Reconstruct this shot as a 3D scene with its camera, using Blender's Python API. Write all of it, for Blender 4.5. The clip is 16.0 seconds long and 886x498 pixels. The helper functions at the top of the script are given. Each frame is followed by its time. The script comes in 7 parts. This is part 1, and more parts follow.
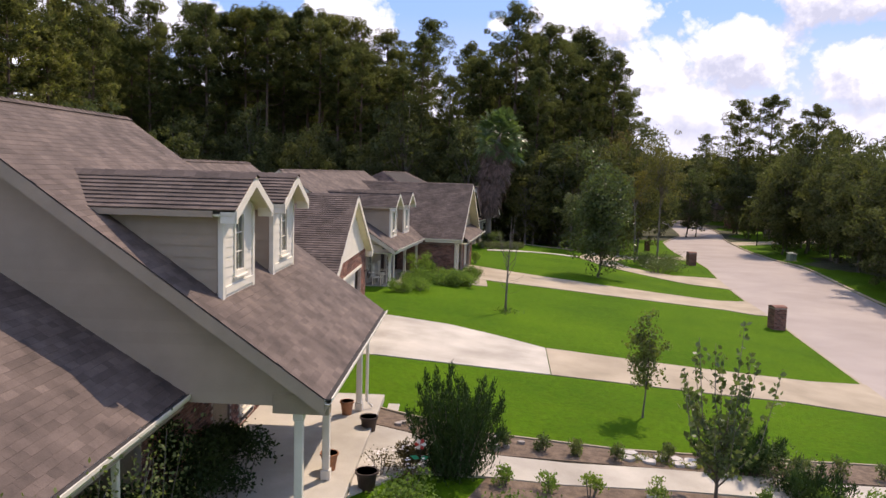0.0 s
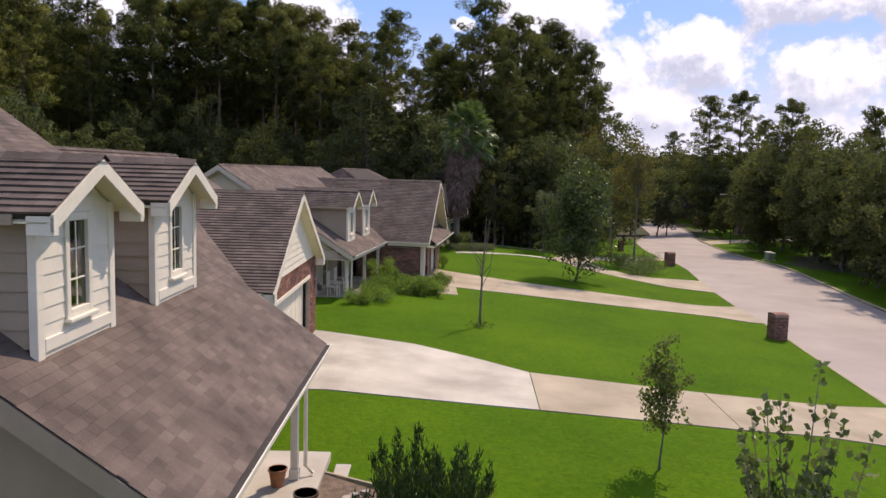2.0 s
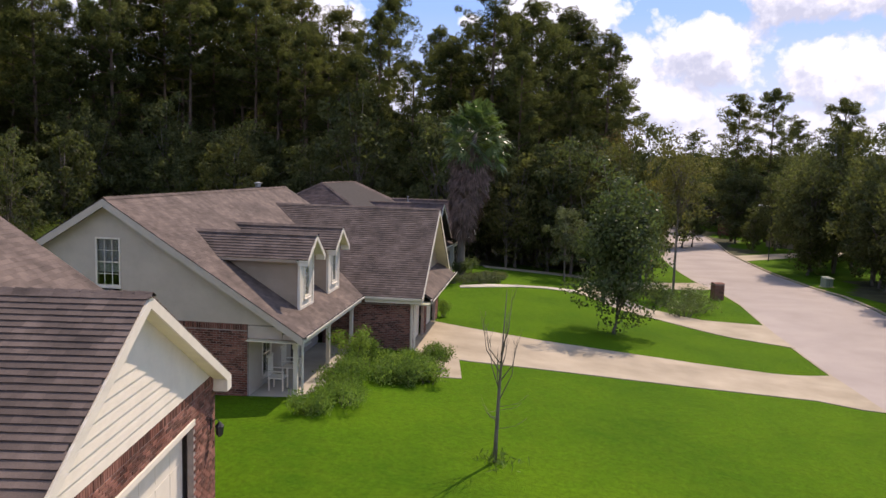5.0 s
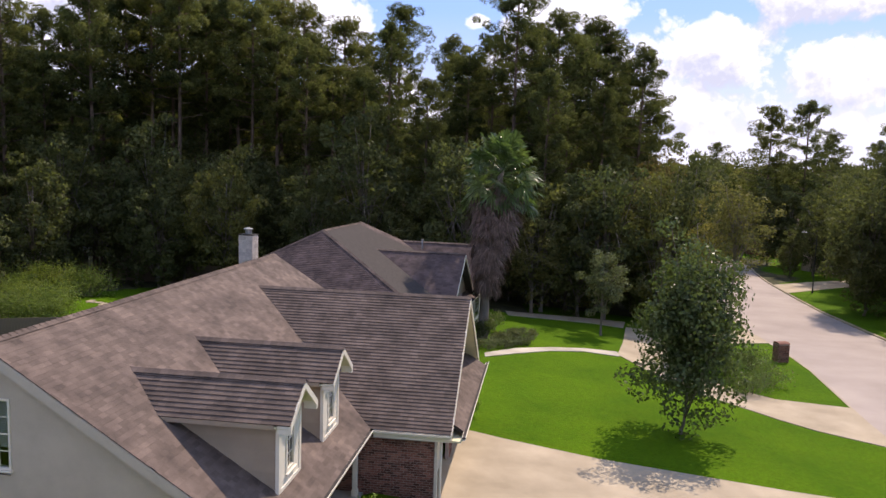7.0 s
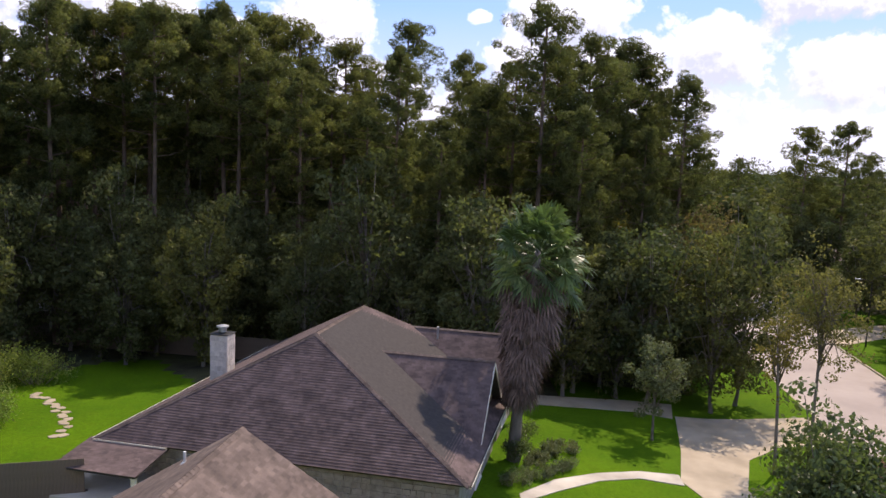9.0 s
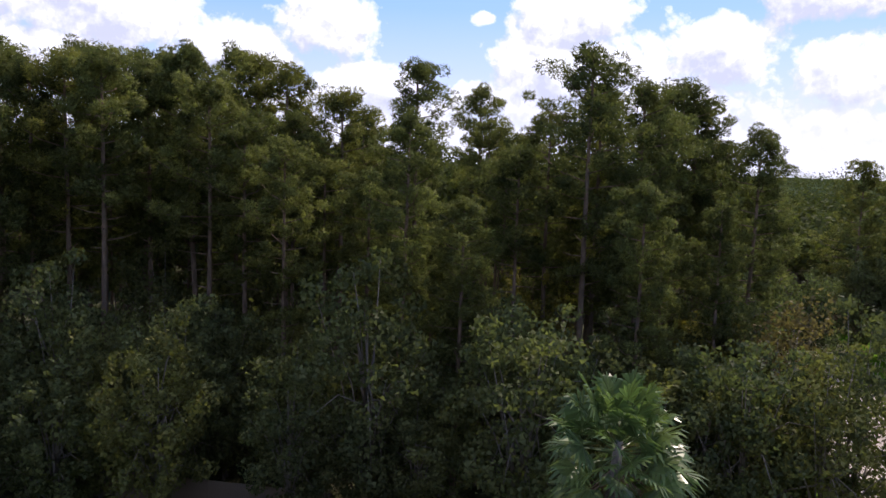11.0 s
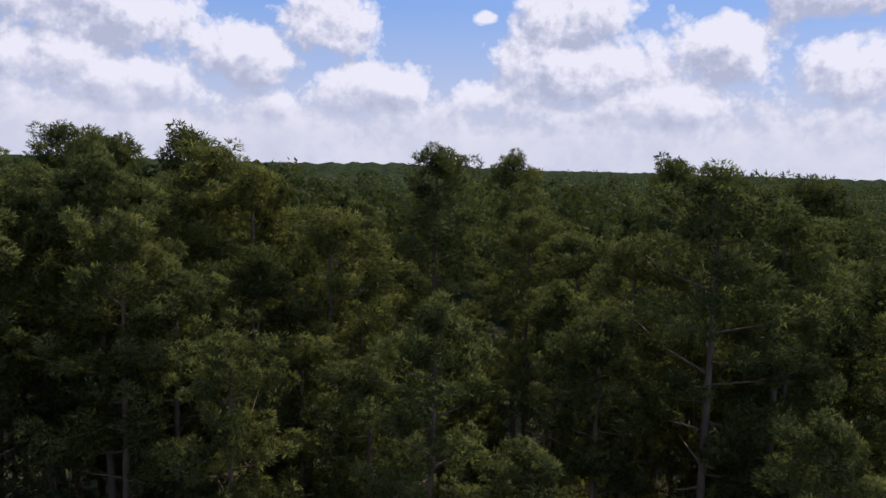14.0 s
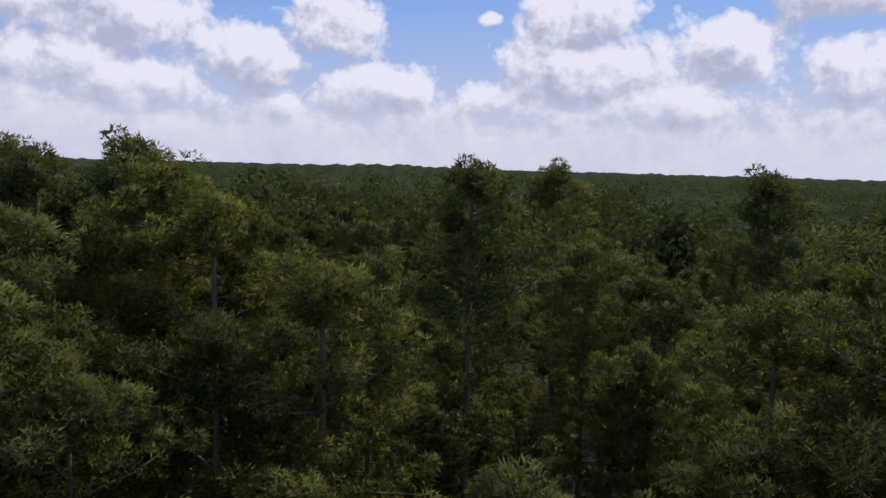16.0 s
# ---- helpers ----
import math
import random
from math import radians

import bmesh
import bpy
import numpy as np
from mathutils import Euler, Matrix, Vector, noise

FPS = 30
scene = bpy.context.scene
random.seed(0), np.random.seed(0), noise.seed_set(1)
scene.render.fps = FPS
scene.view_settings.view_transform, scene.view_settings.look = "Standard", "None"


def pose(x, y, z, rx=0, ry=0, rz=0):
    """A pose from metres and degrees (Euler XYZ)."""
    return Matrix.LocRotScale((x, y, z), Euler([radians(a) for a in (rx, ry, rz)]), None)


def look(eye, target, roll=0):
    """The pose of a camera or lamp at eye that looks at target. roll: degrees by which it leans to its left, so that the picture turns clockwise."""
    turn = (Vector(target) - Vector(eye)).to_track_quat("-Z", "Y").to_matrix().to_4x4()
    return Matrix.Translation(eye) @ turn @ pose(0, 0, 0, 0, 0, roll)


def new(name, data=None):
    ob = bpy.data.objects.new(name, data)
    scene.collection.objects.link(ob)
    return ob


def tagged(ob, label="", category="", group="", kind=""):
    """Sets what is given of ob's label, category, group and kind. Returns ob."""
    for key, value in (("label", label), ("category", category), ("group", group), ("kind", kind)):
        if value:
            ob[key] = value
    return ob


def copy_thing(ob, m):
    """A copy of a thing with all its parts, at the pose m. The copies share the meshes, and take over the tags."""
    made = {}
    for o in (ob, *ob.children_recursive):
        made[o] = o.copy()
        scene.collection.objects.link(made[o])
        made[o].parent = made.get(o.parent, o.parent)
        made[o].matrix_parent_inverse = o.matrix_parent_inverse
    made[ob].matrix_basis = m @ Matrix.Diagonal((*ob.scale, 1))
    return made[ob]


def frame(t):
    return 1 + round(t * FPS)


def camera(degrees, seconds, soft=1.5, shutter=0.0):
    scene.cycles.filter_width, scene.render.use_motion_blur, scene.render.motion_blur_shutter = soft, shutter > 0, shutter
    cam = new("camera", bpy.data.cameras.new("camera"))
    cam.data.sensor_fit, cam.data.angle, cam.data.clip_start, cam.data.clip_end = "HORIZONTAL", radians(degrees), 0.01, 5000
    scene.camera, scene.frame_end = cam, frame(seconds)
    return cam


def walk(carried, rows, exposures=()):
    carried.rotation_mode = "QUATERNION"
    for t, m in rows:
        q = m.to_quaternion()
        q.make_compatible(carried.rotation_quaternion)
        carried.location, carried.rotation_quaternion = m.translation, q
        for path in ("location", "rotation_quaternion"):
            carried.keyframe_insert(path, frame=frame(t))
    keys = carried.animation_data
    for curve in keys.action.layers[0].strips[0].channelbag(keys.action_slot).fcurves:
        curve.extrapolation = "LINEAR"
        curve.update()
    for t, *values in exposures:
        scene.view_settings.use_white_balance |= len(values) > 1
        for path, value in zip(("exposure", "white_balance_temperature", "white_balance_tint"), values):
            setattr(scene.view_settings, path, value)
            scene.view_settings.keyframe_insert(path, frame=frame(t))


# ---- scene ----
cam = camera(61.6, 16.0)
PATH = [
    (0, (0.78, 0.696, 6.723), (0.733, 2.684, 6.515), 1.7),
    (0.5, (0.684, 1.797, 6.654), (0.782, 3.785, 6.451), 1.5),
    (1, (0.718, 2.962, 6.612), (0.824, 4.949, 6.409), 1.5),
    (1.5, (0.714, 4.175, 6.541), (0.769, 6.164, 6.336), 1.5),
    (2, (0.723, 5.424, 6.487), (0.768, 7.413, 6.28), 1.5),
    (2.5, (0.907, 6.986, 6.44), (0.95, 8.974, 6.231), 1.5),
    (3, (1.192, 8.999, 6.398), (1.233, 10.988, 6.189), 1.5),
    (3.2, (1.283, 9.85, 6.393), (1.323, 11.838, 6.183), 1.5),
    (5.5, (1.133, 19.229, 8.383), (1.16, 21.217, 8.167), 1.7),
    (6, (0.927, 21.289, 8.972), (0.945, 23.277, 8.756), 1.5),
    (6.5, (0.632, 23.338, 9.674), (0.647, 25.327, 9.46), 1.7),
    (7, (0.343, 25.371, 10.432), (0.354, 27.36, 10.217), 1.8),
    (7.5, (-0.02, 27.483, 11.253), (-0.01, 29.471, 11.037), 1.9),
    (8, (-0.282, 29.688, 12.391), (-0.274, 31.676, 12.172), 2.0),
    (8.5, (-0.552, 32.401, 13.573), (-0.545, 34.388, 13.351), 2.1),
    (9, (-0.934, 35.269, 14.75), (-0.924, 37.256, 14.523), 2.2),
    (9.2, (-1.153, 36.393, 15.218), (-1.139, 38.38, 14.991), 2.2),
    (11.5, (-2.481, 51.463, 21.61), (-2.485, 53.45, 21.388), 1.8),
    (12, (-2.862, 54.443, 23.145), (-2.866, 56.43, 22.923), 1.8),
    (12.5, (-3.197, 57.403, 24.705), (-3.203, 59.391, 24.483), 1.7),
    (13, (-3.531, 60.378, 26.281), (-3.538, 62.366, 26.058), 1.8),
    (13.5, (-3.828, 63.564, 27.368), (-3.837, 65.551, 27.145), 1.7),
    (14, (-4.179, 66.876, 27.874), (-4.188, 68.863, 27.65), 1.7),
    (14.5, (-4.527, 70.306, 28.15), (-4.544, 72.294, 27.925), 1.7),
    (15, (-4.898, 73.655, 28.34), (-4.92, 75.642, 28.115), 1.6),
    (15.5, (-5.305, 76.96, 28.537), (-5.328, 78.948, 28.313), 1.6),
    (16, (-5.753, 79.472, 28.742), (-5.777, 81.46, 28.52), 1.6),
]
walk(cam, [(t, look(eye, target, roll)) for t, eye, target, roll in PATH], [(0, -0.01, 7850, 20), (0.8, -0.11, 7850, 20), (3.2, -0.14, 7850, 20), (5.5, -0.02, 7800, 20), (9.2, 0.2, 7650, 20), (11.5, -0.02, 7300, 18), (13.5, -0.53, 7100, 17), (16, -0.62, 7100, 17)])

SUN_AZ, SUN_EL = radians(34), radians(50)      # azimuth from +y towards +x
sun = new("sun", bpy.data.lights.new("sun", "SUN"))
sun.data.energy, sun.data.angle, sun.data.color = 5.0, radians(0.55), (1.0, 0.955, 0.88)
sun.matrix_world = look((0, 0, 0), (-math.sin(SUN_AZ) * math.cos(SUN_EL), -math.cos(SUN_AZ) * math.cos(SUN_EL), -math.sin(SUN_EL)))

world = bpy.data.worlds.new("world")
scene.world = world
world.use_nodes = True


def math_node(nt, op, a, b=None, c=None):
    n = nt.nodes.new("ShaderNodeMath")
    n.operation = op
    for k, v in enumerate((a, b, c)):
        if v is None:
            continue
        if isinstance(v, (int, float)):
            n.inputs[k].default_value = v
        else:
            nt.links.new(v, n.inputs[k])
    return n.outputs[0]


def ramp(nt, fac, stops):
    n = nt.nodes.new("ShaderNodeValToRGB")
    el = n.color_ramp.elements
    while len(el) < len(stops):
        el.new(0.5)
    for e, (p, c) in zip(el, stops):
        e.position = p
        e.color = (c, c, c, 1) if isinstance(c, (int, float)) else (*c, 1)
    nt.links.new(fac, n.inputs[0])
    return n.outputs[0]


def mix(nt, fac, a, b, mode="MIX"):
    n = nt.nodes.new("ShaderNodeMix")
    n.data_type, n.blend_type = "RGBA", mode
    for sock, v in ((n.inputs[0], fac), (n.inputs[6], a), (n.inputs[7], b)):
        if isinstance(v, (int, float)):
            sock.default_value = v
        elif isinstance(v, tuple):
            sock.default_value = (*v, 1)
        else:
            nt.links.new(v, sock)
    return n.outputs[2]


def noise_tex(nt, vec, scale, detail=4.0, rough=0.55, dim=None):
    n = nt.nodes.new("ShaderNodeTexNoise")
    n.inputs["Scale"].default_value = scale
    n.inputs["Detail"].default_value = detail
    n.inputs["Roughness"].default_value = rough
    if vec is not None:
        nt.links.new(vec, n.inputs["Vector"])
    return n.outputs["Fac"]


# cloud masses ahead: azimuth, height, half width, half height (radians)
CLOUDS = [(-0.46, 0.172, 0.14, 0.055), (-0.50, 0.120, 0.10, 0.040), (-0.40, 0.090, 0.11, 0.040), (-0.257, 0.130, 0.075, 0.042), (-0.150, 0.170, 0.085, 0.052), (-0.115, 0.095, 0.10, 0.045),
          (0.042, 0.190, 0.018, 0.012), (0.155, 0.195, 0.080, 0.058), (0.170, 0.130, 0.120, 0.052), (0.045, 0.090, 0.050, 0.035), (0.350, 0.152, 0.065, 0.046), (0.470, 0.215, 0.120, 0.036), (0.500, 0.125, 0.085, 0.048),
          (0.28, 0.085, 0.10, 0.035), (0.66, 0.16, 0.12, 0.07), (-0.72, 0.15, 0.14, 0.08)]


def build_sky():
    nt = world.node_tree
    nt.nodes.clear()
    out = nt.nodes.new("ShaderNodeOutputWorld")
    bg = nt.nodes.new("ShaderNodeBackground")
    sky = nt.nodes.new("ShaderNodeTexSky")
    sky.sky_type, sky.sun_disc = "NISHITA", False
    sky.sun_elevation, sky.sun_rotation = SUN_EL, SUN_AZ
    sky.air_density, sky.dust_density = 1.0, 0.6
    geo = nt.nodes.new("ShaderNodeTexCoord")
    sep = nt.nodes.new("ShaderNodeSeparateXYZ")
    nt.links.new(geo.outputs["Generated"], sep.inputs[0])
    up = math_node(nt, "MAXIMUM", sep.outputs[2], 0.0)
    # heaped cumulus: masses by azimuth and height, frayed by billowing noise; a thinner deck runs on above and behind
    az = math_node(nt, "ARCTAN2", sep.outputs[0], sep.outputs[1])
    comb = nt.nodes.new("ShaderNodeCombineXYZ")
    nt.links.new(az, comb.inputs[0])
    nt.links.new(up, comb.inputs[1])
    comb.inputs[2].default_value = 3.7
    deck = math_node(nt, "SUBTRACT", math_node(nt, "MULTIPLY", math_node(nt, "SUBTRACT", noise_tex(nt, geo.outputs["Generated"], 3.1, 6.0), 0.5), 4.0), ramp(nt, up, [(0.17, 1.5), (0.28, -0.35)]))

    def shifted(dx, dy):
        mv = nt.nodes.new("ShaderNodeVectorMath")
        mv.operation = "ADD"
        mv.inputs[1].default_value = (dx, dy, 0)
        nt.links.new(comb.outputs[0], mv.inputs[0])
        return mv.outputs[0]

    def billow(dx, dy, scale, shift):
        """Round heads: the distance of the noise from its middle value."""
        return math_node(nt, "ABSOLUTE", math_node(nt, "SUBTRACT", noise_tex(nt, shifted(dx + shift, dy + shift * 0.7), scale, 2.0, 0.5), 0.5))

    def field(dx, dy):
        """How thick the clouds stand at a point, moved by dx in azimuth and dy in height."""
        mass = None
        for a0, e0, w, h in CLOUDS:
            ex = math_node(nt, "DIVIDE", math_node(nt, "SUBTRACT", az, a0 - dx), w)
            ey = math_node(nt, "DIVIDE", math_node(nt, "SUBTRACT", up, e0 - dy), h)
            d = math_node(nt, "SUBTRACT", 1.0, math_node(nt, "SQRT", math_node(nt, "ADD", math_node(nt, "MULTIPLY", ex, ex), math_node(nt, "MULTIPLY", ey, ey))))
            mass = d if mass is None else math_node(nt, "MAXIMUM", mass, d)
        mass = math_node(nt, "MAXIMUM", mass, deck)
        low = ramp(nt, up, [(0.0, 1.0), (0.06, 0.72), (0.125, 0.0)])
        mass = math_node(nt, "MINIMUM", math_node(nt, "MAXIMUM", mass, math_node(nt, "SUBTRACT", low, 0.35)), 0.65)
        total = math_node(nt, "ADD", mass, math_node(nt, "MULTIPLY", math_node(nt, "SUBTRACT", noise_tex(nt, shifted(dx, dy), 11.0, 6.0, 0.55), 0.57), 1.7))
        for scale, shift, gain in ((16.0, 0.0, 1.32), (36.0, 1.3, 0.85), (80.0, 2.9, 0.5), (170.0, 4.1, 0.2)):
            total = math_node(nt, "ADD", total, math_node(nt, "MULTIPLY", billow(dx, dy, scale, shift), gain))
        return total
    thick = field(0.0, 0.0)
    sunward = field(0.009, 0.02)
    cover = ramp(nt, thick, [(0.04, 0.0), (0.16, 0.45), (0.34, 1.0)])
    # heads lit from above, grey-blue bellies
    shade = math_node(nt, "ADD", 0.56, math_node(nt, "SUBTRACT", math_node(nt, "MULTIPLY", math_node(nt, "SUBTRACT", thick, sunward), ramp(nt, up, [(0.03, 0.25), (0.13, 1.5)])), math_node(nt, "MULTIPLY", math_node(nt, "SUBTRACT", thick, 0.45), 0.18)))
    lit = ramp(nt, shade, [(0.1, (0.64, 0.68, 0.77)), (0.42, (0.82, 0.85, 0.91)), (0.6, (0.99, 0.99, 1.0)), (0.85, (1.16, 1.15, 1.13))])
    gain = mix(nt, 1.0, lit, (7.15, 7.95, 9.9), "MULTIPLY")
    blue = mix(nt, 0.68, sky.outputs[0], (1.75, 4.3, 10.6))
    haze = ramp(nt, up, [(0.0, 0.95), (0.06, 0.82), (0.12, 0.4), (0.2, 0.0)])
    base = mix(nt, haze, blue, (5.8, 6.7, 8.8))
    nt.links.new(mix(nt, cover, base, gain), bg.inputs[0])
    bg.inputs[1].default_value = 0.136
    nt.links.new(bg.outputs[0], out.inputs[0])


build_sky()
scene.view_settings.exposure = 0.0

# ---- materials ----


def material(name, base, rough=0.8, metal=0.0, scale=6.0, vary=0.25, fine=60.0, bump=0.3, dist=0.01, island=0.0, piece=0.0,
             tint=None, spec=0.3, stretch=(1, 1, 1), trans=0.0):
    """A surface with two scales of variation, fine relief, and random shades by piece."""
    m = bpy.data.materials.new(name)
    m.use_nodes = True
    nt = m.node_tree
    b = nt.nodes["Principled BSDF"]
    tc = nt.nodes.new("ShaderNodeTexCoord")
    mp = nt.nodes.new("ShaderNodeMapping")
    mp.inputs["Scale"].default_value = stretch
    nt.links.new(tc.outputs["Object"], mp.inputs[0])
    n1 = noise_tex(nt, mp.outputs[0], scale, 5.0)
    n2 = noise_tex(nt, mp.outputs[0], fine, 3.0)
    dark = tuple(c * (1 - vary) for c in base)
    light = tuple(min(1.0, c * (1 + vary)) for c in (tint or base))
    col = mix(nt, ramp(nt, n1, [(0.3, 0.0), (0.7, 1.0)]), dark, light)
    grain = ramp(nt, n2, [(0.25, 1 - vary * 0.8), (0.75, 1 + 0.0)])
    col = mix(nt, 1.0, col, grain, "MULTIPLY")
    if island or piece:
        if island:
            r = nt.nodes.new("ShaderNodeNewGeometry").outputs["Random Per Island"]
            amount = island
        else:
            r = nt.nodes.new("ShaderNodeObjectInfo").outputs["Random"]
            amount = piece
        col = mix(nt, 1.0, col, ramp(nt, r, [(0.0, 1 - amount), (1.0, 1.0)]), "MULTIPLY")
    nt.links.new(col, b.inputs["Base Color"])
    b.inputs["Roughness"].default_value = rough
    b.inputs["Metallic"].default_value = metal
    b.inputs["Specular IOR Level"].default_value = spec
    if trans:
        b.inputs["Transmission Weight"].default_value = trans
    if bump:
        bp = nt.nodes.new("ShaderNodeBump")
        bp.inputs["Strength"].default_value = bump
        bp.inputs["Distance"].default_value = dist
        nt.links.new(n2, bp.inputs["Height"])
        nt.links.new(bp.outputs[0], b.inputs["Normal"])
    return m


def leaf_material(name, base, tint, glow=0.35, rough=0.55):
    """Foliage: a leaf that lets some light through, shaded leaf by leaf and clump by clump."""
    m = bpy.data.materials.new(name)
    m.use_nodes = True
    nt = m.node_tree
    b = nt.nodes["Principled BSDF"]
    out = nt.nodes["Material Output"]
    r = nt.nodes.new("ShaderNodeNewGeometry").outputs["Random Per Island"]
    o = nt.nodes.new("ShaderNodeObjectInfo").outputs["Random"]
    tc = nt.nodes.new("ShaderNodeTexCoord")
    n = noise_tex(nt, tc.outputs["Object"], 0.55, 3.0)
    col = mix(nt, ramp(nt, n, [(0.35, 0.0), (0.7, 1.0)]), base, tint)
    col = mix(nt, 1.0, col, ramp(nt, r, [(0.0, 0.62), (1.0, 1.22)]), "MULTIPLY")
    col = mix(nt, 1.0, col, ramp(nt, o, [(0.0, (0.68, 0.72, 0.72)), (0.5, (0.96, 1, 1)), (0.85, (1.1, 1.07, 0.97)), (1.0, (1.26, 1.16, 0.9))]), "MULTIPLY")
    nt.links.new(col, b.inputs["Base Color"])
    b.inputs["Roughness"].default_value = rough
    b.inputs["Specular IOR Level"].default_value = 0.07 if rough > 0.5 else 0.2
    tl = nt.nodes.new("ShaderNodeBsdfTranslucent")
    nt.links.new(mix(nt, 1.0, col, (1.15, 1.3, 0.72), "MULTIPLY"), tl.inputs[0])
    ms = nt.nodes.new("ShaderNodeMixShader")
    ms.inputs[0].default_value = glow
    nt.links.new(b.outputs[0], ms.inputs[1])
    nt.links.new(tl.outputs[0], ms.inputs[2])
    nt.links.new(ms.outputs[0], out.inputs[0])
    return m


M_SHINGLE = material("shingle", (0.136, 0.099, 0.083), 0.9, scale=1.3, vary=0.28, fine=45, bump=0.6, dist=0.008, island=0.34, tint=(0.160, 0.117, 0.097))
M_SHINGLE_PIECE = material("shingle_piece", (0.136, 0.099, 0.083), 0.9, scale=1.3, vary=0.28, fine=45, bump=0.6, dist=0.008, piece=0.34, tint=(0.160, 0.117, 0.097))
M_SHINGLE_DARK = material("dark_shingle", (0.112, 0.078, 0.074), 0.9, scale=1.3, vary=0.28, fine=45, bump=0.6, dist=0.008, island=0.34, tint=(0.134, 0.094, 0.088))
M_DECK = material("roof_felt", (0.05, 0.043, 0.04), 0.95, vary=0.2)
# shade is put into this siding colour; sunlit gable and dormer faces use M_TRIM
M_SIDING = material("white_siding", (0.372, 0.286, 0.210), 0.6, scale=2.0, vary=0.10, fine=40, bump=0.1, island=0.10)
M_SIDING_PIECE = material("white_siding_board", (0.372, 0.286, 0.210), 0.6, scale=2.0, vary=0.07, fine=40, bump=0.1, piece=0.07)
M_STUCCO = material("off_white_siding", (0.50, 0.43, 0.35), 0.7, scale=2.0, vary=0.07, fine=40, bump=0.1)
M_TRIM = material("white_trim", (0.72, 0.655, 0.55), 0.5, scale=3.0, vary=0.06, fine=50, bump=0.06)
M_SOFFIT = material("cream_soffit", (0.66, 0.61, 0.42), 0.6, scale=3.0, vary=0.06, fine=50, bump=0.06)
M_BRICK = material("brick", (0.30, 0.105, 0.072), 0.85, scale=2.2, vary=0.3, fine=90, bump=0.5, dist=0.004, island=0.72, tint=(0.33, 0.155, 0.115))
M_BRICK_PIECE = material("brick_piece", (0.30, 0.105, 0.072), 0.85, scale=2.2, vary=0.3, fine=90, bump=0.5, dist=0.004, piece=0.72, tint=(0.33, 0.155, 0.115))
M_MORTAR = material("mortar", (0.33, 0.27, 0.235), 0.95, vary=0.15)
M_LIMESTONE = material("white_limestone", (0.60, 0.55, 0.50), 0.9, scale=5.0, vary=0.15, fine=40, bump=0.6, dist=0.01, piece=0.25)
M_STONE = material("pale_stone", (0.42, 0.37, 0.325), 0.9, scale=3.0, vary=0.3, fine=40, bump=0.6, dist=0.01, island=0.4)
M_CONCRETE = material("driveway_concrete", (0.34, 0.275, 0.190), 0.85, scale=0.5, vary=0.17, fine=45, bump=0.25, tint=(0.375, 0.308, 0.222))
M_CONCRETE_NEW = material("pale_concrete", (0.40, 0.355, 0.29), 0.85, scale=0.45, vary=0.2, fine=45, bump=0.25, tint=(0.48, 0.435, 0.365))
M_ROAD = material("road_concrete", (0.33, 0.275, 0.245), 0.9, scale=0.25, vary=0.10, fine=35, bump=0.3, tint=(0.355, 0.30, 0.265))
M_WOOD = material("weathered_fence", (0.18, 0.130, 0.095), 0.9, scale=3, vary=0.3, fine=40, stretch=(1, 1, 0.1))
M_BARK = material("pine_bark", (0.16, 0.11, 0.08), 0.95, scale=4, vary=0.35, fine=25, bump=0.8, dist=0.03, stretch=(1, 1, 0.35))
M_BARK_GREY = material("grey_bark", (0.17, 0.145, 0.12), 0.95, scale=4, vary=0.3, fine=25, bump=0.7, dist=0.02, stretch=(1, 1, 0.35))
M_SOIL = material("bed_soil", (0.17, 0.12, 0.085), 1.0, scale=5, vary=0.35, fine=30, bump=0.9, dist=0.03)
M_POT = material("terracotta", (0.34, 0.15, 0.075), 0.8, scale=9, vary=0.15)
M_POT_DARK = material("dark_glazed_pot", (0.055, 0.035, 0.028), 0.45, scale=9, vary=0.2)
M_METAL = material("dark_metal", (0.05, 0.05, 0.05), 0.5, metal=0.6, vary=0.2)
M_GREYMETAL = material("galvanised_metal", (0.42, 0.42, 0.42), 0.45, metal=0.7, vary=0.12)
M_CURTAIN = material("red_curtain", (0.30, 0.05, 0.06), 0.9, vary=0.2)
M_FLOOR_DARK = material("room_floor", (0.12, 0.10, 0.08), 0.9)
M_FROND_DEAD = material("dead_fronds", (0.225, 0.150, 0.122), 0.95, scale=3, vary=0.3, island=0.55, bump=0)
M_LEAF_PINE = leaf_material("pine_needles", (0.070, 0.080, 0.034), (0.200, 0.204, 0.078), 0.46, 0.75)
M_LEAF_OAK = leaf_material("dark_leaves", (0.084, 0.092, 0.042), (0.152, 0.154, 0.066), 0.42, 0.6)
M_LEAF_LIGHT = leaf_material("light_leaves", (0.078, 0.092, 0.046), (0.134, 0.144, 0.066), 0.46)
M_LEAF_OLIVE = leaf_material("olive_leaves", (0.130, 0.118, 0.046), (0.195, 0.165, 0.064), 0.42)
M_LEAF_PEAR = leaf_material("pear_leaves", (0.092, 0.118, 0.044), (0.172, 0.200, 0.092), 0.45, 0.34)
M_LEAF_GREY = leaf_material("grey_leaves", (0.115, 0.130, 0.070), (0.17, 0.18, 0.11), 0.35)
M_LEAF_BUSH = leaf_material("bush_leaves", (0.130, 0.200, 0.044), (0.24, 0.32, 0.09), 0.42)
M_LEAF_PALM = leaf_material("palm_fronds", (0.075, 0.118, 0.042), (0.140, 0.185, 0.080), 0.38, 0.28)
M_BLIND = material("white_blind", (0.62, 0.62, 0.60), 0.7, vary=0.06)
M_LEAF_FAR = leaf_material("far_needles", (0.044, 0.054, 0.020), (0.084, 0.090, 0.030), 0.3, 0.8)
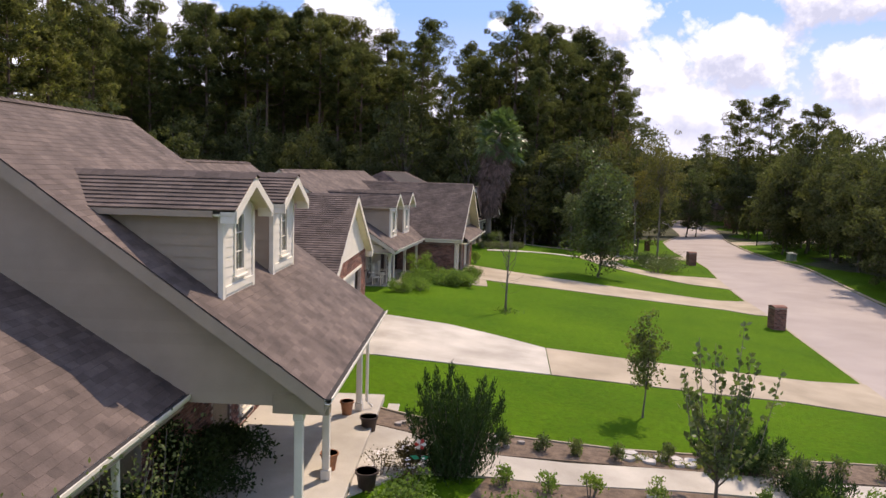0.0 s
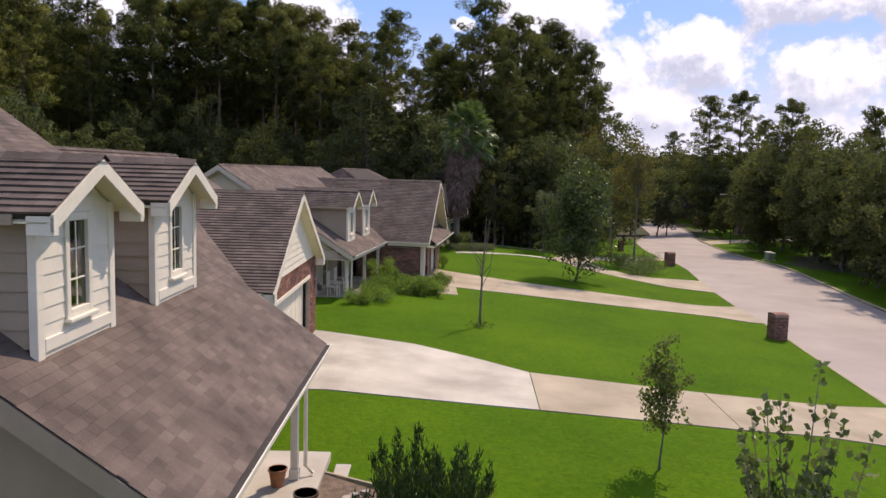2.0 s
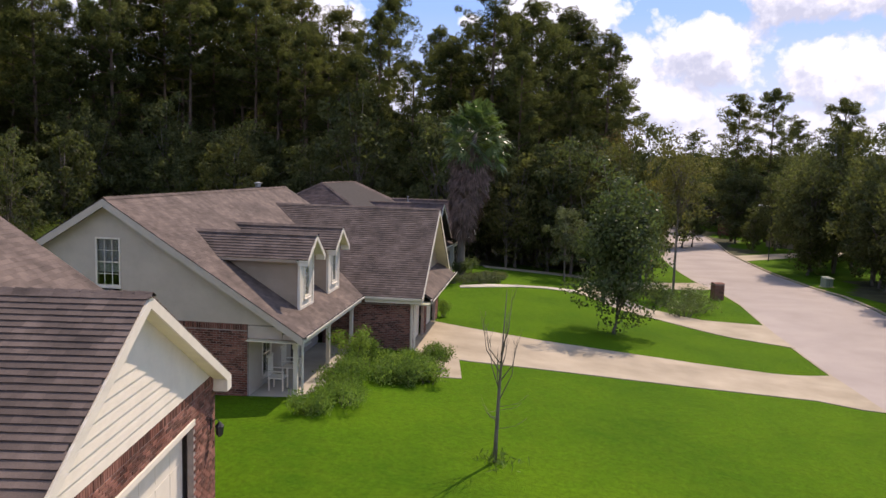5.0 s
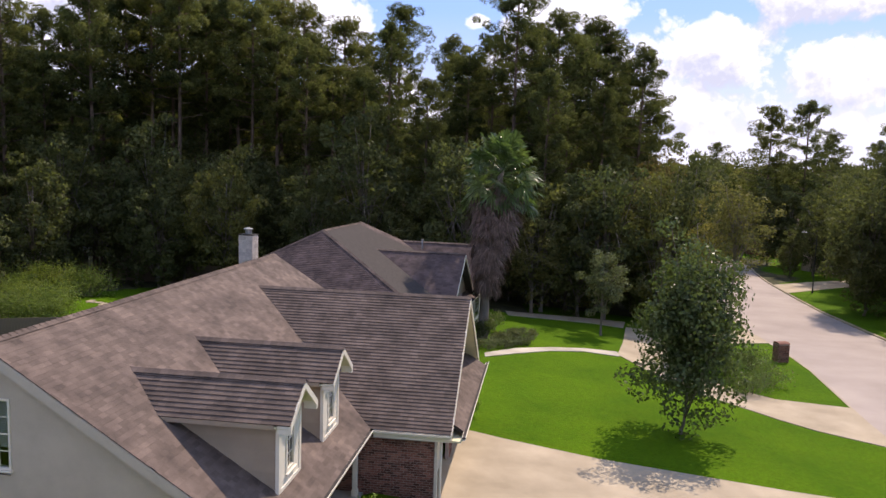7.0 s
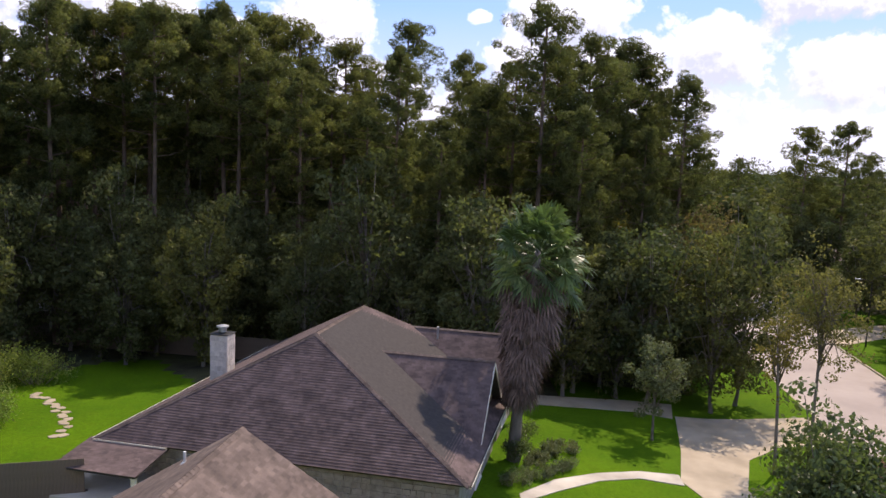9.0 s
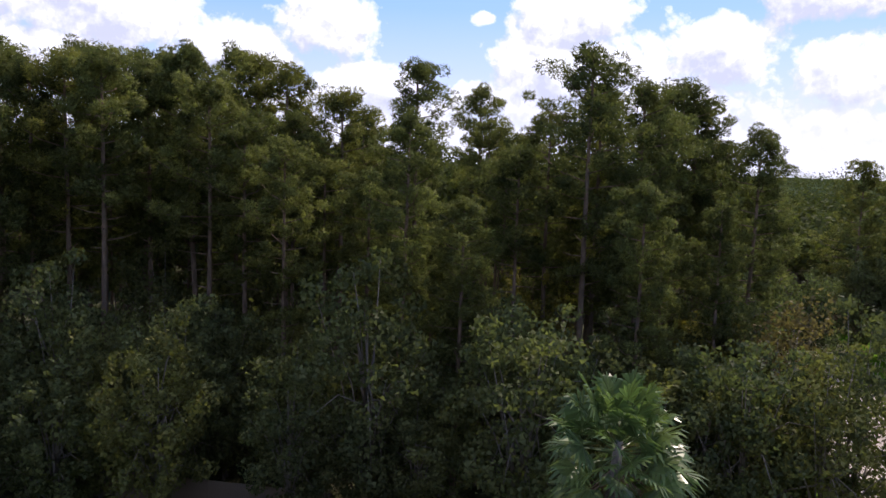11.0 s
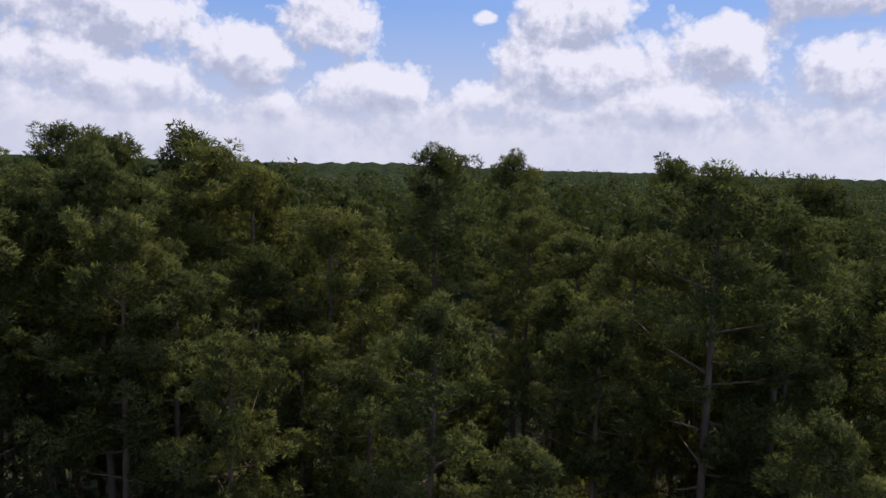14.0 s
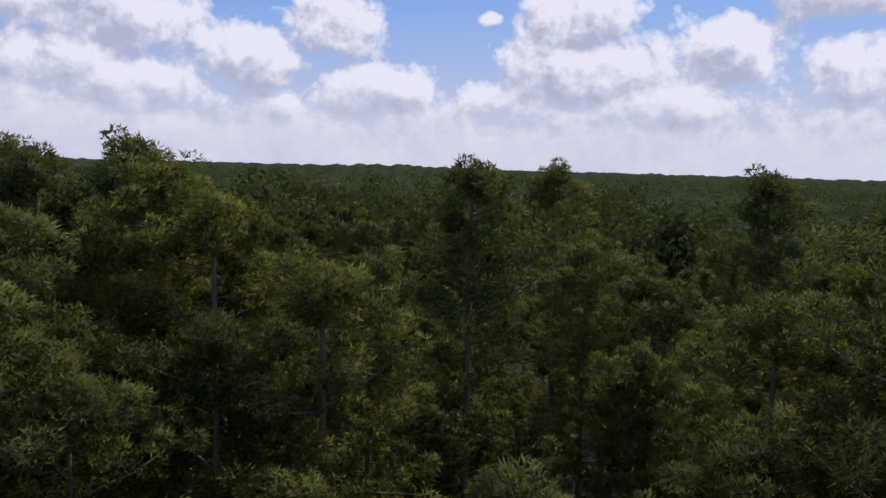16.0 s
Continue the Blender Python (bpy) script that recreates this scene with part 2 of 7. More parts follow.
M_LEAF_GOLD = leaf_material("golden_leaves", (0.165, 0.138, 0.038), (0.235, 0.190, 0.052), 0.45)
M_LEAF_RED = leaf_material("red_leaves", (0.12, 0.085, 0.042), (0.17, 0.130, 0.062), 0.42)


def glass_material():
    m = bpy.data.materials.new("window_glass")
    m.use_nodes = True
    b = m.node_tree.nodes["Principled BSDF"]
    b.inputs["Base Color"].default_value = (0.66, 0.70, 0.70, 1)
    b.inputs["Roughness"].default_value = 0.02
    b.inputs["Transmission Weight"].default_value = 1.0
    b.inputs["IOR"].default_value = 1.45
    return m


M_GLASS = glass_material()


def ground_materials():
    """Mown lawn and leaf litter."""
    lawn = bpy.data.materials.new("lawn")
    lawn.use_nodes = True
    nt = lawn.node_tree
    b = nt.nodes["Principled BSDF"]
    tc = nt.nodes.new("ShaderNodeTexCoord").outputs["Object"]
    big = noise_tex(nt, tc, 0.16, 4.0)
    mid = noise_tex(nt, tc, 1.7, 6.0, 0.65)
    fin = noise_tex(nt, tc, 38.0, 4.0, 0.7)
    col = mix(nt, ramp(nt, big, [(0.35, 0.0), (0.65, 1.0)]), (0.043, 0.112, 0.004), (0.074, 0.158, 0.005))
    col = mix(nt, ramp(nt, mid, [(0.3, 0.45), (0.62, 0.0)]), col, (0.088, 0.150, 0.007))
    col = mix(nt, 1.0, col, ramp(nt, fin, [(0.2, 0.5), (0.75, 1.25)]), "MULTIPLY")
    col = mix(nt, 1.0, col, ramp(nt, noise_tex(nt, tc, 6.5, 5.0, 0.7), [(0.3, 0.72), (0.7, 1.18)]), "MULTIPLY")
    nt.links.new(col, b.inputs["Base Color"])
    b.inputs["Roughness"].default_value = 0.95
    b.inputs["Specular IOR Level"].default_value = 0.05
    bp = nt.nodes.new("ShaderNodeBump")
    bp.inputs["Strength"].default_value, bp.inputs["Distance"].default_value = 0.7, 0.03
    nt.links.new(fin, bp.inputs["Height"])
    nt.links.new(bp.outputs[0], b.inputs["Normal"])
    litter = material("forest_floor", (0.045, 0.040, 0.022), 1.0, scale=0.6, vary=0.4, fine=9, bump=0.8, dist=0.05, tint=(0.06, 0.065, 0.025))
    return lawn, litter


M_LAWN, M_LITTER = ground_materials()

# ---- mesh tools ----


class Mesh:
    """Gathers vertices and faces for one mesh."""

    def __init__(self):
        self.v, self.f = [], []

    def add(self, verts, faces):
        n = len(self.v)
        self.v += [tuple(p) for p in verts]
        self.f += [tuple(n + k for k in f) for f in faces]
        return self

    def box(self, x0, x1, y0, y1, z0, z1, c=0.0, m=None):
        """A box, its long edges taken off by c."""
        if c <= 0:
            v = [(x, y, z) for x in (x0, x1) for y in (y0, y1) for z in (z0, z1)]
            f = [(0, 1, 3, 2), (4, 6, 7, 5), (0, 4, 5, 1), (2, 3, 7, 6), (0, 2, 6, 4), (1, 5, 7, 3)]
        else:
            v, f, at = [], [], {}
            xs, ys, zs = (x0, x1), (y0, y1), (z0, z1)
            for i in (0, 1):
                for j in (0, 1):
                    for k in (0, 1):
                        p = (xs[i], ys[j], zs[k])
                        s = (1 - 2 * i, 1 - 2 * j, 1 - 2 * k)
                        for a in range(3):
                            q = [p[b] + (0 if b == a else s[b] * c) for b in range(3)]
                            at[i, j, k, a] = len(v)
                            v.append(tuple(q))
            for a in range(3):
                b, d = (a + 1) % 3, (a + 2) % 3
                for side in (0, 1):
                    quad = []
                    for u, w in ((0, 0), (1, 0), (1, 1), (0, 1)):
                        key = [0, 0, 0]
                        key[a], key[b], key[d] = side, u, w
                        quad.append(at[(*key, a)])
                    f.append(tuple(quad if side else quad[::-1]))
                for u in (0, 1):
                    for w in (0, 1):
                        lo, hi = [0, 0, 0], [0, 0, 0]
                        lo[a], hi[a] = 0, 1
                        lo[b] = hi[b] = u
                        lo[d] = hi[d] = w
                        f.append((at[(*lo, b)], at[(*hi, b)], at[(*hi, d)], at[(*lo, d)]))
            for i in (0, 1):
                for j in (0, 1):
                    for k in (0, 1):
                        f.append(tuple(at[i, j, k, a] for a in range(3)))
        if m is not None:
            v = [tuple(m @ Vector(p)) for p in v]
        return self.add(v, f)

    def prism(self, poly, n):
        """A slab: the polygon, and the same polygon moved by the vector n."""
        k = len(poly)
        a = [Vector(p) for p in poly]
        v = a + [p + Vector(n) for p in a]
        f = [tuple(range(k))[::-1], tuple(range(k, 2 * k))] + [(i, (i + 1) % k, k + (i + 1) % k, k + i) for i in range(k)]
        return self.add(v, f)

    def tube(self, pts, radii, sides=8, cap=True):
        pts = [Vector(p) for p in pts]
        rings = []
        for i, p in enumerate(pts):
            d = (pts[min(i + 1, len(pts) - 1)] - pts[max(i - 1, 0)]).normalized()
            u = d.orthogonal().normalized() if abs(d.z) < 0.95 else Vector((1, 0, 0))
            u = (u - d * u.dot(d)).normalized()
            w = d.cross(u)
            rings.append([p + float(radii[i]) * (math.cos(2 * math.pi * k / sides) * u + math.sin(2 * math.pi * k / sides) * w) for k in range(sides)])
        v = [q for r in rings for q in r]
        f = [(i * sides + k, i * sides + (k + 1) % sides, (i + 1) * sides + (k + 1) % sides, (i + 1) * sides + k)
             for i in range(len(pts) - 1) for k in range(sides)]
        if cap:
            f += [tuple(range(sides))[::-1], tuple(range((len(pts) - 1) * sides, len(pts) * sides))]
        return self.add(v, f)

    def lathe(self, rows, sides=16, at=(0, 0, 0)):
        x, y, z = at
        return self.tube([(x, y, z + h) for r, h in rows], [r for r, h in rows], sides)

    def data(self, name, mat, smooth=False):
        me = bpy.data.meshes.new(name)
        me.from_pydata(self.v, [], self.f)
        me.materials.append(mat)
        if smooth:
            me.polygons.foreach_set("use_smooth", [True] * len(me.polygons))
        me.update()
        return me


def part(name, mesh, mat, parent, label="", smooth=False):
    """One mesh object under a thing or a part."""
    ob = new(name, mesh if isinstance(mesh, bpy.types.Mesh) else mesh.data(name, mat, smooth))
    ob.parent = parent
    if label:
        ob["label"] = label
    return ob


def thing(name, m, label, category, group="", kind=""):
    ob = new(name)
    ob.empty_display_size = 0.2
    ob.matrix_world = m
    return tagged(ob, label, category, group, kind)


def single(name, mesh, mat, label, category, group="", kind="", m=None, smooth=False):
    ob = new(name, mesh.data(name, mat, smooth))
    if m is not None:
        ob.matrix_world = m
    return tagged(ob, label, category, group, kind)


# ---- ground ----


def lerp(x, pts):
    return float(np.interp(x, [p[0] for p in pts], [p[1] for p in pts]))


FALL = [(43, 0.0), (58, -0.2), (72, -0.26), (78, -0.36), (87, -0.9), (140, -2.4), (400, -4)]
LEFT_KERB = [(-40, 7.0), (10, 13.6), (30, 17.2), (45, 19.8), (53, 20.9), (62, 22.5), (72, 24.6), (83, 26.2), (95, 28.0), (103, 29.4), (117, 32.4), (130, 37.6), (141, 42.0), (160, 46.0), (200, 52.5)]
RIGHT_KERB = [(-40, 16.0), (10, 22.4), (30, 26.0), (52.7, 30.5), (73, 34.9), (88, 37.6), (100, 39.4), (112, 42.0), (124, 44.8), (130, 46.4), (145, 51.0), (160, 54.5), (200, 61.0)]


def ground_z(x, y):
    side = 0.49 - 0.095 * (min(max(x, -2.2), 19.0) + 2.2)
    far = max(0.0, x - lerp(y, RIGHT_KERB))
    return side + lerp(y, FALL) + min(far * 0.02, 0.8)


def strip(left, right, lift, thick=0.12, step=1.0):
    """A paved band between two edges (lists of x, y of one length), laid on the ground."""
    mesh = Mesh()
    rows = []
    for (a, b), (a2, b2) in zip(zip(left, right), zip(left[1:], right[1:])):
        n = max(1, int(math.hypot(a2[0] - a[0], a2[1] - a[1]) / step))
        for k in range(n):
            t = k / n
            rows.append(((a[0] + t * (a2[0] - a[0]), a[1] + t * (a2[1] - a[1])), (b[0] + t * (b2[0] - b[0]), b[1] + t * (b2[1] - b[1]))))
    rows.append((left[-1], right[-1]))
    cols = 5
    v, f = [], []
    for a, b in rows:
        for c in range(cols + 1):
            x, y = a[0] + (b[0] - a[0]) * c / cols, a[1] + (b[1] - a[1]) * c / cols
            v.append((x, y, ground_z(x, y) + lift))
    w = cols + 1
    for r in range(len(rows) - 1):
        for c in range(cols):
            f.append((r * w + c, r * w + c + 1, (r + 1) * w + c + 1, (r + 1) * w + c))
    n = len(v)
    v += [(x, y, z - thick) for x, y, z in v]
    rim = [r * w for r in range(len(rows))]
    rim2 = [r * w + cols for r in range(len(rows))]
    for line in (rim, rim2, list(range(w)), list(range((len(rows) - 1) * w, len(rows) * w))):
        f += [(p, q, q + n, p + n) for p, q in zip(line, line[1:])]
    return mesh.add(v, f)


def wooded(x, y):
    """Where the lawns end and the woods' floor begins."""
    edge = 84 + 3 * math.sin(x * 0.21) + 2 * math.sin(x * 0.53 + 1)
    if x > lerp(y, RIGHT_KERB) + 3 + 2 * math.sin(y * 0.3):
        if y > 92:
            return x > lerp(y, RIGHT_KERB) + 27 + 3 * math.sin(y * 0.3)
        return y > 30 and not (math.sin(y * 0.13 + 0.4) > 0.55 and x < lerp(y, RIGHT_KERB) + 16)
    if x < -29 + 2 * math.sin(y * 0.2):
        return True
    if x > 8 and y < 122:
        return x < lerp(y, LEFT_KERB) - 9 and y > 92
    return y > edge


def build_ground():
    xs = sorted(set(np.round(np.concatenate([np.arange(-60, 72, 1.0), np.arange(-300, 300, 20.0), np.linspace(-4800, 4800, 41)]), 2)))
    ys = sorted(set(np.round(np.concatenate([np.arange(-10, 140, 1.0), np.arange(140, 204, 2.0), np.arange(-300, 400, 20.0), np.linspace(-4800, 4800, 41)]), 2)))
    sunk = Matrix.Rotation(math.radians(8), 3, "Z")

    def under(x, y):
        p = sunk @ Vector((x + 8.95, y - 40.45, 0))
        return -6.5 < p.x < 5.9 and 0.5 < p.y < 17
    v = [(x, y, ground_z(x, y) - (0.5 if under(x, y) else 0) - (0.35 if lerp(y, LEFT_KERB) + 0.6 < x < lerp(y, RIGHT_KERB) - 0.6 and -40 < y < 200 else 0)) for y in ys for x in xs]
    w = len(xs)
    for r, y in enumerate(ys):
        if not -40 < y < 200:
            continue
        for line, s in ((LEFT_KERB, 1), (RIGHT_KERB, -1)):
            k = lerp(y, line)
            near = min(range(w), key=lambda c: abs(xs[c] - k))
            for c, x, drop in ((near, k - s * 0.02, 0.0), (near + s, k + s * 0.06, 0.4)):
                v[r * w + c] = (x, y, ground_z(k, y) - drop)
    me = bpy.data.meshes.new("ground")
    faces = [(r * w + c, r * w + c + 1, (r + 1) * w + c + 1, (r + 1) * w + c) for r in range(len(ys) - 1) for c in range(w - 1)]
    me.from_pydata(v, [], faces)
    me.materials.append(M_LAWN), me.materials.append(M_LITTER)
    idx = [1 if wooded((xs[c] + xs[c + 1]) / 2, (ys[r] + ys[r + 1]) / 2) else 0 for r in range(len(ys) - 1) for c in range(w - 1)]
    me.polygons.foreach_set("material_index", idx)
    me.polygons.foreach_set("use_smooth", [True] * len(faces))
    tagged(new("ground", me), "bright green mown lawn that gives way to dark forest floor", "ground", kind="structure")


build_ground()


def build_road():
    ys = list(range(-40, 201, 4))
    road = Mesh()
    rows = []
    for y in ys:
        l, r = lerp(y, LEFT_KERB), lerp(y, RIGHT_KERB)
        rows.append([(l + (r - l) * k / 8, y) for k in range(9)])
    v = [(x, y, ground_z(min(x, 19), y) - 0.13 + 0.05 * (1 - abs(k - 4) / 4)) for row in rows for k, (x, y) in enumerate(row)]
    f = [(r * 9 + c, r * 9 + c + 1, (r + 1) * 9 + c + 1, (r + 1) * 9 + c) for r in range(len(rows) - 1) for c in range(8)]
    road.add(v, f)
    single("road", road, M_ROAD, "pale worn concrete street curving between the lawns", "road", kind="structure", smooth=True)
    for name, line, out in (("kerb_1", LEFT_KERB, -1), ("kerb_2", RIGHT_KERB, 1)):
        k = Mesh()
        prev = None
        for y in np.arange(-40, 200.1, 2.0):
            x = lerp(y, line)
            z = ground_z(min(x, 19), y)
            prof = [(x, z - 0.2), (x, z - 0.02), (x + out * 0.04, z + 0.02), (x + out * 0.16, z + 0.02), (x + out * 0.16, z - 0.2)]
            ring = [(a, y, b) for a, b in prof]
            n = len(k.v)
            k.v += ring
            if prev is not None:
                k.f += [(prev + i, prev + i + 1, n + i + 1, n + i) for i in range(4)]
            prev = n
        single(name, k, M_CONCRETE, "low concrete kerb along the street", "kerb", kind="structure")


build_road()


def pavement(name, left, right, mat, label, lift=0.03):
    return single(name, strip(left, right, lift), mat, label, "pavement", kind="structure")


pavement("pavement_1", [(-3.4, 32.7), (-1.9, 32.1), (0.4, 31.8), (2.4, 30.8), (4.25, 29.6)], [(-3.4, 25.2), (-1.9, 25.3), (0.4, 25.4), (2.4, 25.5), (4.0, 25.6)], M_CONCRETE_NEW, "pale new concrete driveway slab before the garage")
pavement("pavement_2", [(4.28, 29.6), (8.5, 29.5), (10.1, 29.5)], [(4.03, 25.6), (8.5, 25.8), (9.9, 25.85)], M_CONCRETE, "tan concrete driveway slab down to the street")
pavement("pavement_3", [(10.13, 29.5), (14.7, 29.7), (17.3, 30.4)], [(9.93, 25.85), (12.4, 26.1), (16.4, 25.6)], M_CONCRETE, "tan concrete driveway apron at the street")
pavement("pavement_4", [(1.2, 54.6), (3.1, 53.9), (6.7, 52.9), (13.8, 51.9), (17.6, 51.6), (20.6, 52.0)], [(0.2, 47.3), (2.8, 46.9), (5.8, 47.0), (11.8, 47.0), (17.5, 47.2), (19.9, 46.2)], M_CONCRETE, "tan concrete driveway of the second house with leaf shade")
pavement("pavement_5", [(22.8, 64.3), (19.3, 65.5), (16.3, 68.0), (15.5, 72.0), (17.6, 76.9), (20.6, 79.8), (25.8, 81.0)],
         [(21.8, 58.0), (17.7, 61.6), (13.8, 66.0), (12.05, 72.2), (13.6, 77.0), (15.8, 85.0), (26.6, 87.2)], M_CONCRETE, "tan concrete half-circle driveway of the third house")
pavement("pavement_6", [(3.2, 68.1), (5.2, 70.3), (7.6, 71.8), (10.0, 72.8), (12.2, 73.0)], [(3.2, 67.2), (5.1, 68.9), (7.5, 70.8), (9.8, 71.8), (12.05, 71.6)], M_CONCRETE_NEW, "curved pale concrete garden path", 0.04)
pavement("pavement_7", [(16.6, 88.4), (13.0, 87.9), (6.0, 86.0)], [(15.4, 84.3), (13.0, 84.9), (6.0, 83.4)], M_CONCRETE, "concrete drive leading behind the third house", 0.025)
pavement("pavement_8", [(-1.25, 18.5), (-0.2, 18.2), (1.7, 17.5), (3.4, 17.6), (6.2, 18.1), (9.0, 18.4), (10.8, 18.6), (15.6, 19.6)], [(-1.25, 14.4), (-0.2, 15.9), (1.5, 16.2), (3.2, 16.3), (5.8, 16.8), (8.8, 17.2), (10.8, 17.3), (15.4, 18.2)], M_CONCRETE_NEW, "pale concrete garden path from porch to street", 0.05)
pavement("pavement_9", [(2.45, 47.2), (2.45, 44.1)], [(0.6, 47.2), (1.4, 43.9)], M_CONCRETE, "short tan concrete path beside the flower bed", 0.025)

pavement("pavement_10", [(44.5, 122.0), (52.0, 126.0), (64.0, 130.5)], [(42.4, 113.6), (52.0, 119.5), (64.0, 124.0)], M_CONCRETE, "pale concrete drive across the street", 0.03)

# ---- building parts ----

SHINGLE_PIECES = []


def welded(me):
    """Joins the blocks of a wall into one body."""
    bm = bmesh.new()
    bm.from_mesh(me)
    bmesh.ops.remove_doubles(bm, verts=bm.verts, dist=0.0005)
    bm.to_mesh(me)
    bm.free()
    me.update()
    return me


def shingles(poly, seed, lift=0.013, course=0.135, width=0.24, pick=None):
    """Courses of single shingles on a flat convex roof face: poly lists its corners, first the eave from end to end."""
    rng = random.Random(seed)
    p = [Vector(q) for q in poly]
    u = (p[1] - p[0]).normalized()
    n = u.cross(p[2] - p[1]).normalized()
    if n.z < 0:
        n = -n
    w = n.cross(u)
    if w.z < 0:
        w = -w
    uv = [((q - p[0]).dot(u), (q - p[0]).dot(w)) for q in p]
    top = max(b for a, b in uv)
    mesh, picked = Mesh(), []
    v0 = -0.02
    while v0 < top - 0.02:
        vm = min(max(v0 + course * 0.5, 0.001), top - 0.001)
        hits = []
        for (a1, b1), (a2, b2) in zip(uv, uv[1:] + uv[:1]):
            if (b1 > vm) != (b2 > vm):
                hits.append(a1 + (a2 - a1) * (vm - b1) / (b2 - b1))
        if len(hits) >= 2:
            a, b = min(hits), max(hits)
            x = a - 0.02 - rng.random() * width
            while x < b:
                x1 = x + width * rng.uniform(0.7, 1.3)
                l, r = max(x, a - 0.02) + 0.0005, min(x1, b + 0.02) - 0.0005
                if r - l > 0.03:
                    h = lift * rng.uniform(0.95, 1.12)
                    v1 = min(v0 + course * 1.12, top + 0.01)
                    d = rng.uniform(-0.003, 0.003)
                    q = [p[0] + u * s + w * t + n * k for s, t, k in (
                        (l, v0 + d, 0.0), (r, v0 + d, 0.0), (l, v0 + d, h), (r, v0 + d, h), (l, v1, 0.004), (r, v1, 0.004))]
                    faces = [(2, 3, 5, 4), (0, 1, 3, 2), (1, 5, 3), (0, 2, 4)]
                    if pick and len(picked) < 300 and pick((q[2] + q[5]) / 2):
                        picked.append((q, faces))
                    else:
                        mesh.add(q, faces)
                x = x1
        v0 += course
    return mesh, picked


def roof_face(house, poly, seed, thick=0.16, pick=None, label="", name="roof_slope", mat=None, lift=0.0075):
    """A roof slope with its deck and its courses of shingles."""
    p = [Vector(q) for q in poly]
    n = (p[1] - p[0]).cross(p[2] - p[1]).normalized()
    if n.z < 0:
        n = -n
    deck = part(name, Mesh().prism(p, -n * thick), M_DECK, house, label or "weathered grey-brown asphalt shingle roof slope")
    mesh, picked = shingles(poly, seed, lift=0.026 if name == "dormer_roof" else lift, pick=pick)
    s = part("shingles", mesh, mat or M_SHINGLE, deck)
    tagged(s, kind="stuff")
    SHINGLE_PIECES.append((deck, picked))
    return deck


def ridge_caps(house, a, b, seed, size=0.13, up=0.022):
    """Cap shingles along a ridge or hip, in one part."""
    rng = random.Random(seed)
    a, b = Vector(a), Vector(b)
    d = b - a
    n = int(d.length / 0.2)
    side = d.cross(Vector((0, 0, 1))).normalized()
    mesh = Mesh()
    for k in range(n):
        s, e = a + d * (k / n), a + d * ((k + 1.25) / n)
        h = up + rng.uniform(0.001, 0.003)
        q = [s + side * size - Vector((0, 0, size * 0.55 - h)), s + Vector((0, 0, h + 0.02)), s - side * size - Vector((0, 0, size * 0.55 - h)),
             e + side * size - Vector((0, 0, size * 0.55 - up)), e + Vector((0, 0, up)), e - side * size - Vector((0, 0, size * 0.55 - up))]
        mesh.add(q, [(0, 1, 4, 3), (1, 2, 5, 4), (0, 3, 5, 2)])
    ob = tagged(part("ridge_cap", mesh, M_SHINGLE, house, "dark lapped ridge shingles"), kind="stuff")
    return ob


def rake_board(house, a, b, drop=0.2, thick=0.04, out=(0, -1, 0), name="rake_board", mat=None):
    a, b, o = Vector(a), Vector(b), Vector(out)
    d = Vector((0, 0, -drop))
    return part(name, Mesh().prism([a, b, b + d, a + d], o * thick), mat or M_TRIM, house)


def gutter(house, a, b, out):
    """An open trough along an eave, with its downpipe end left square."""
    a, b, o = Vector(a), Vector(b), Vector(out)
    prof = [(0.0, 0.0), (0.0, -0.11), (0.08, -0.12), (0.12, -0.06), (0.125, 0.0), (0.107, 0.0), (0.107, -0.055), (0.075, -0.105), (0.012, -0.1), (0.012, 0.0)]
    v = [p + o * x + Vector((0, 0, z)) for p in (a, b) for x, z in prof]
    k = len(prof)
    f = [(i, (i + 1) % k, k + (i + 1) % k, k + i) for i in range(k)] + [tuple(range(k)), tuple(range(k, 2 * k))[::-1]]
    g = part("gutter", Mesh().add(v, f), M_TRIM, house, "white metal eave gutter")
    # dark strip added so the trough looks dark behind its white lip
    z = Vector((0, 0, -0.018))
    part("leaf_litter", Mesh().prism([a + o * 0.013 + z, a + o * 0.106 + z, b + o * 0.106 + z, b + o * 0.013 + z], (0, 0, -0.03)), M_DECK, g, "added dark strip inside the white gutter")
    return g


def downpipe(house, x, y, z0, z1):
    m = Mesh().tube([(x, y, z1), (x, y, z1 - 0.1), (x, y, z0 + 0.2), (x + 0.15, y, z0 + 0.05)], [0.04] * 4, 8)
    return part("downpipe", m, M_TRIM, house, "white downpipe")


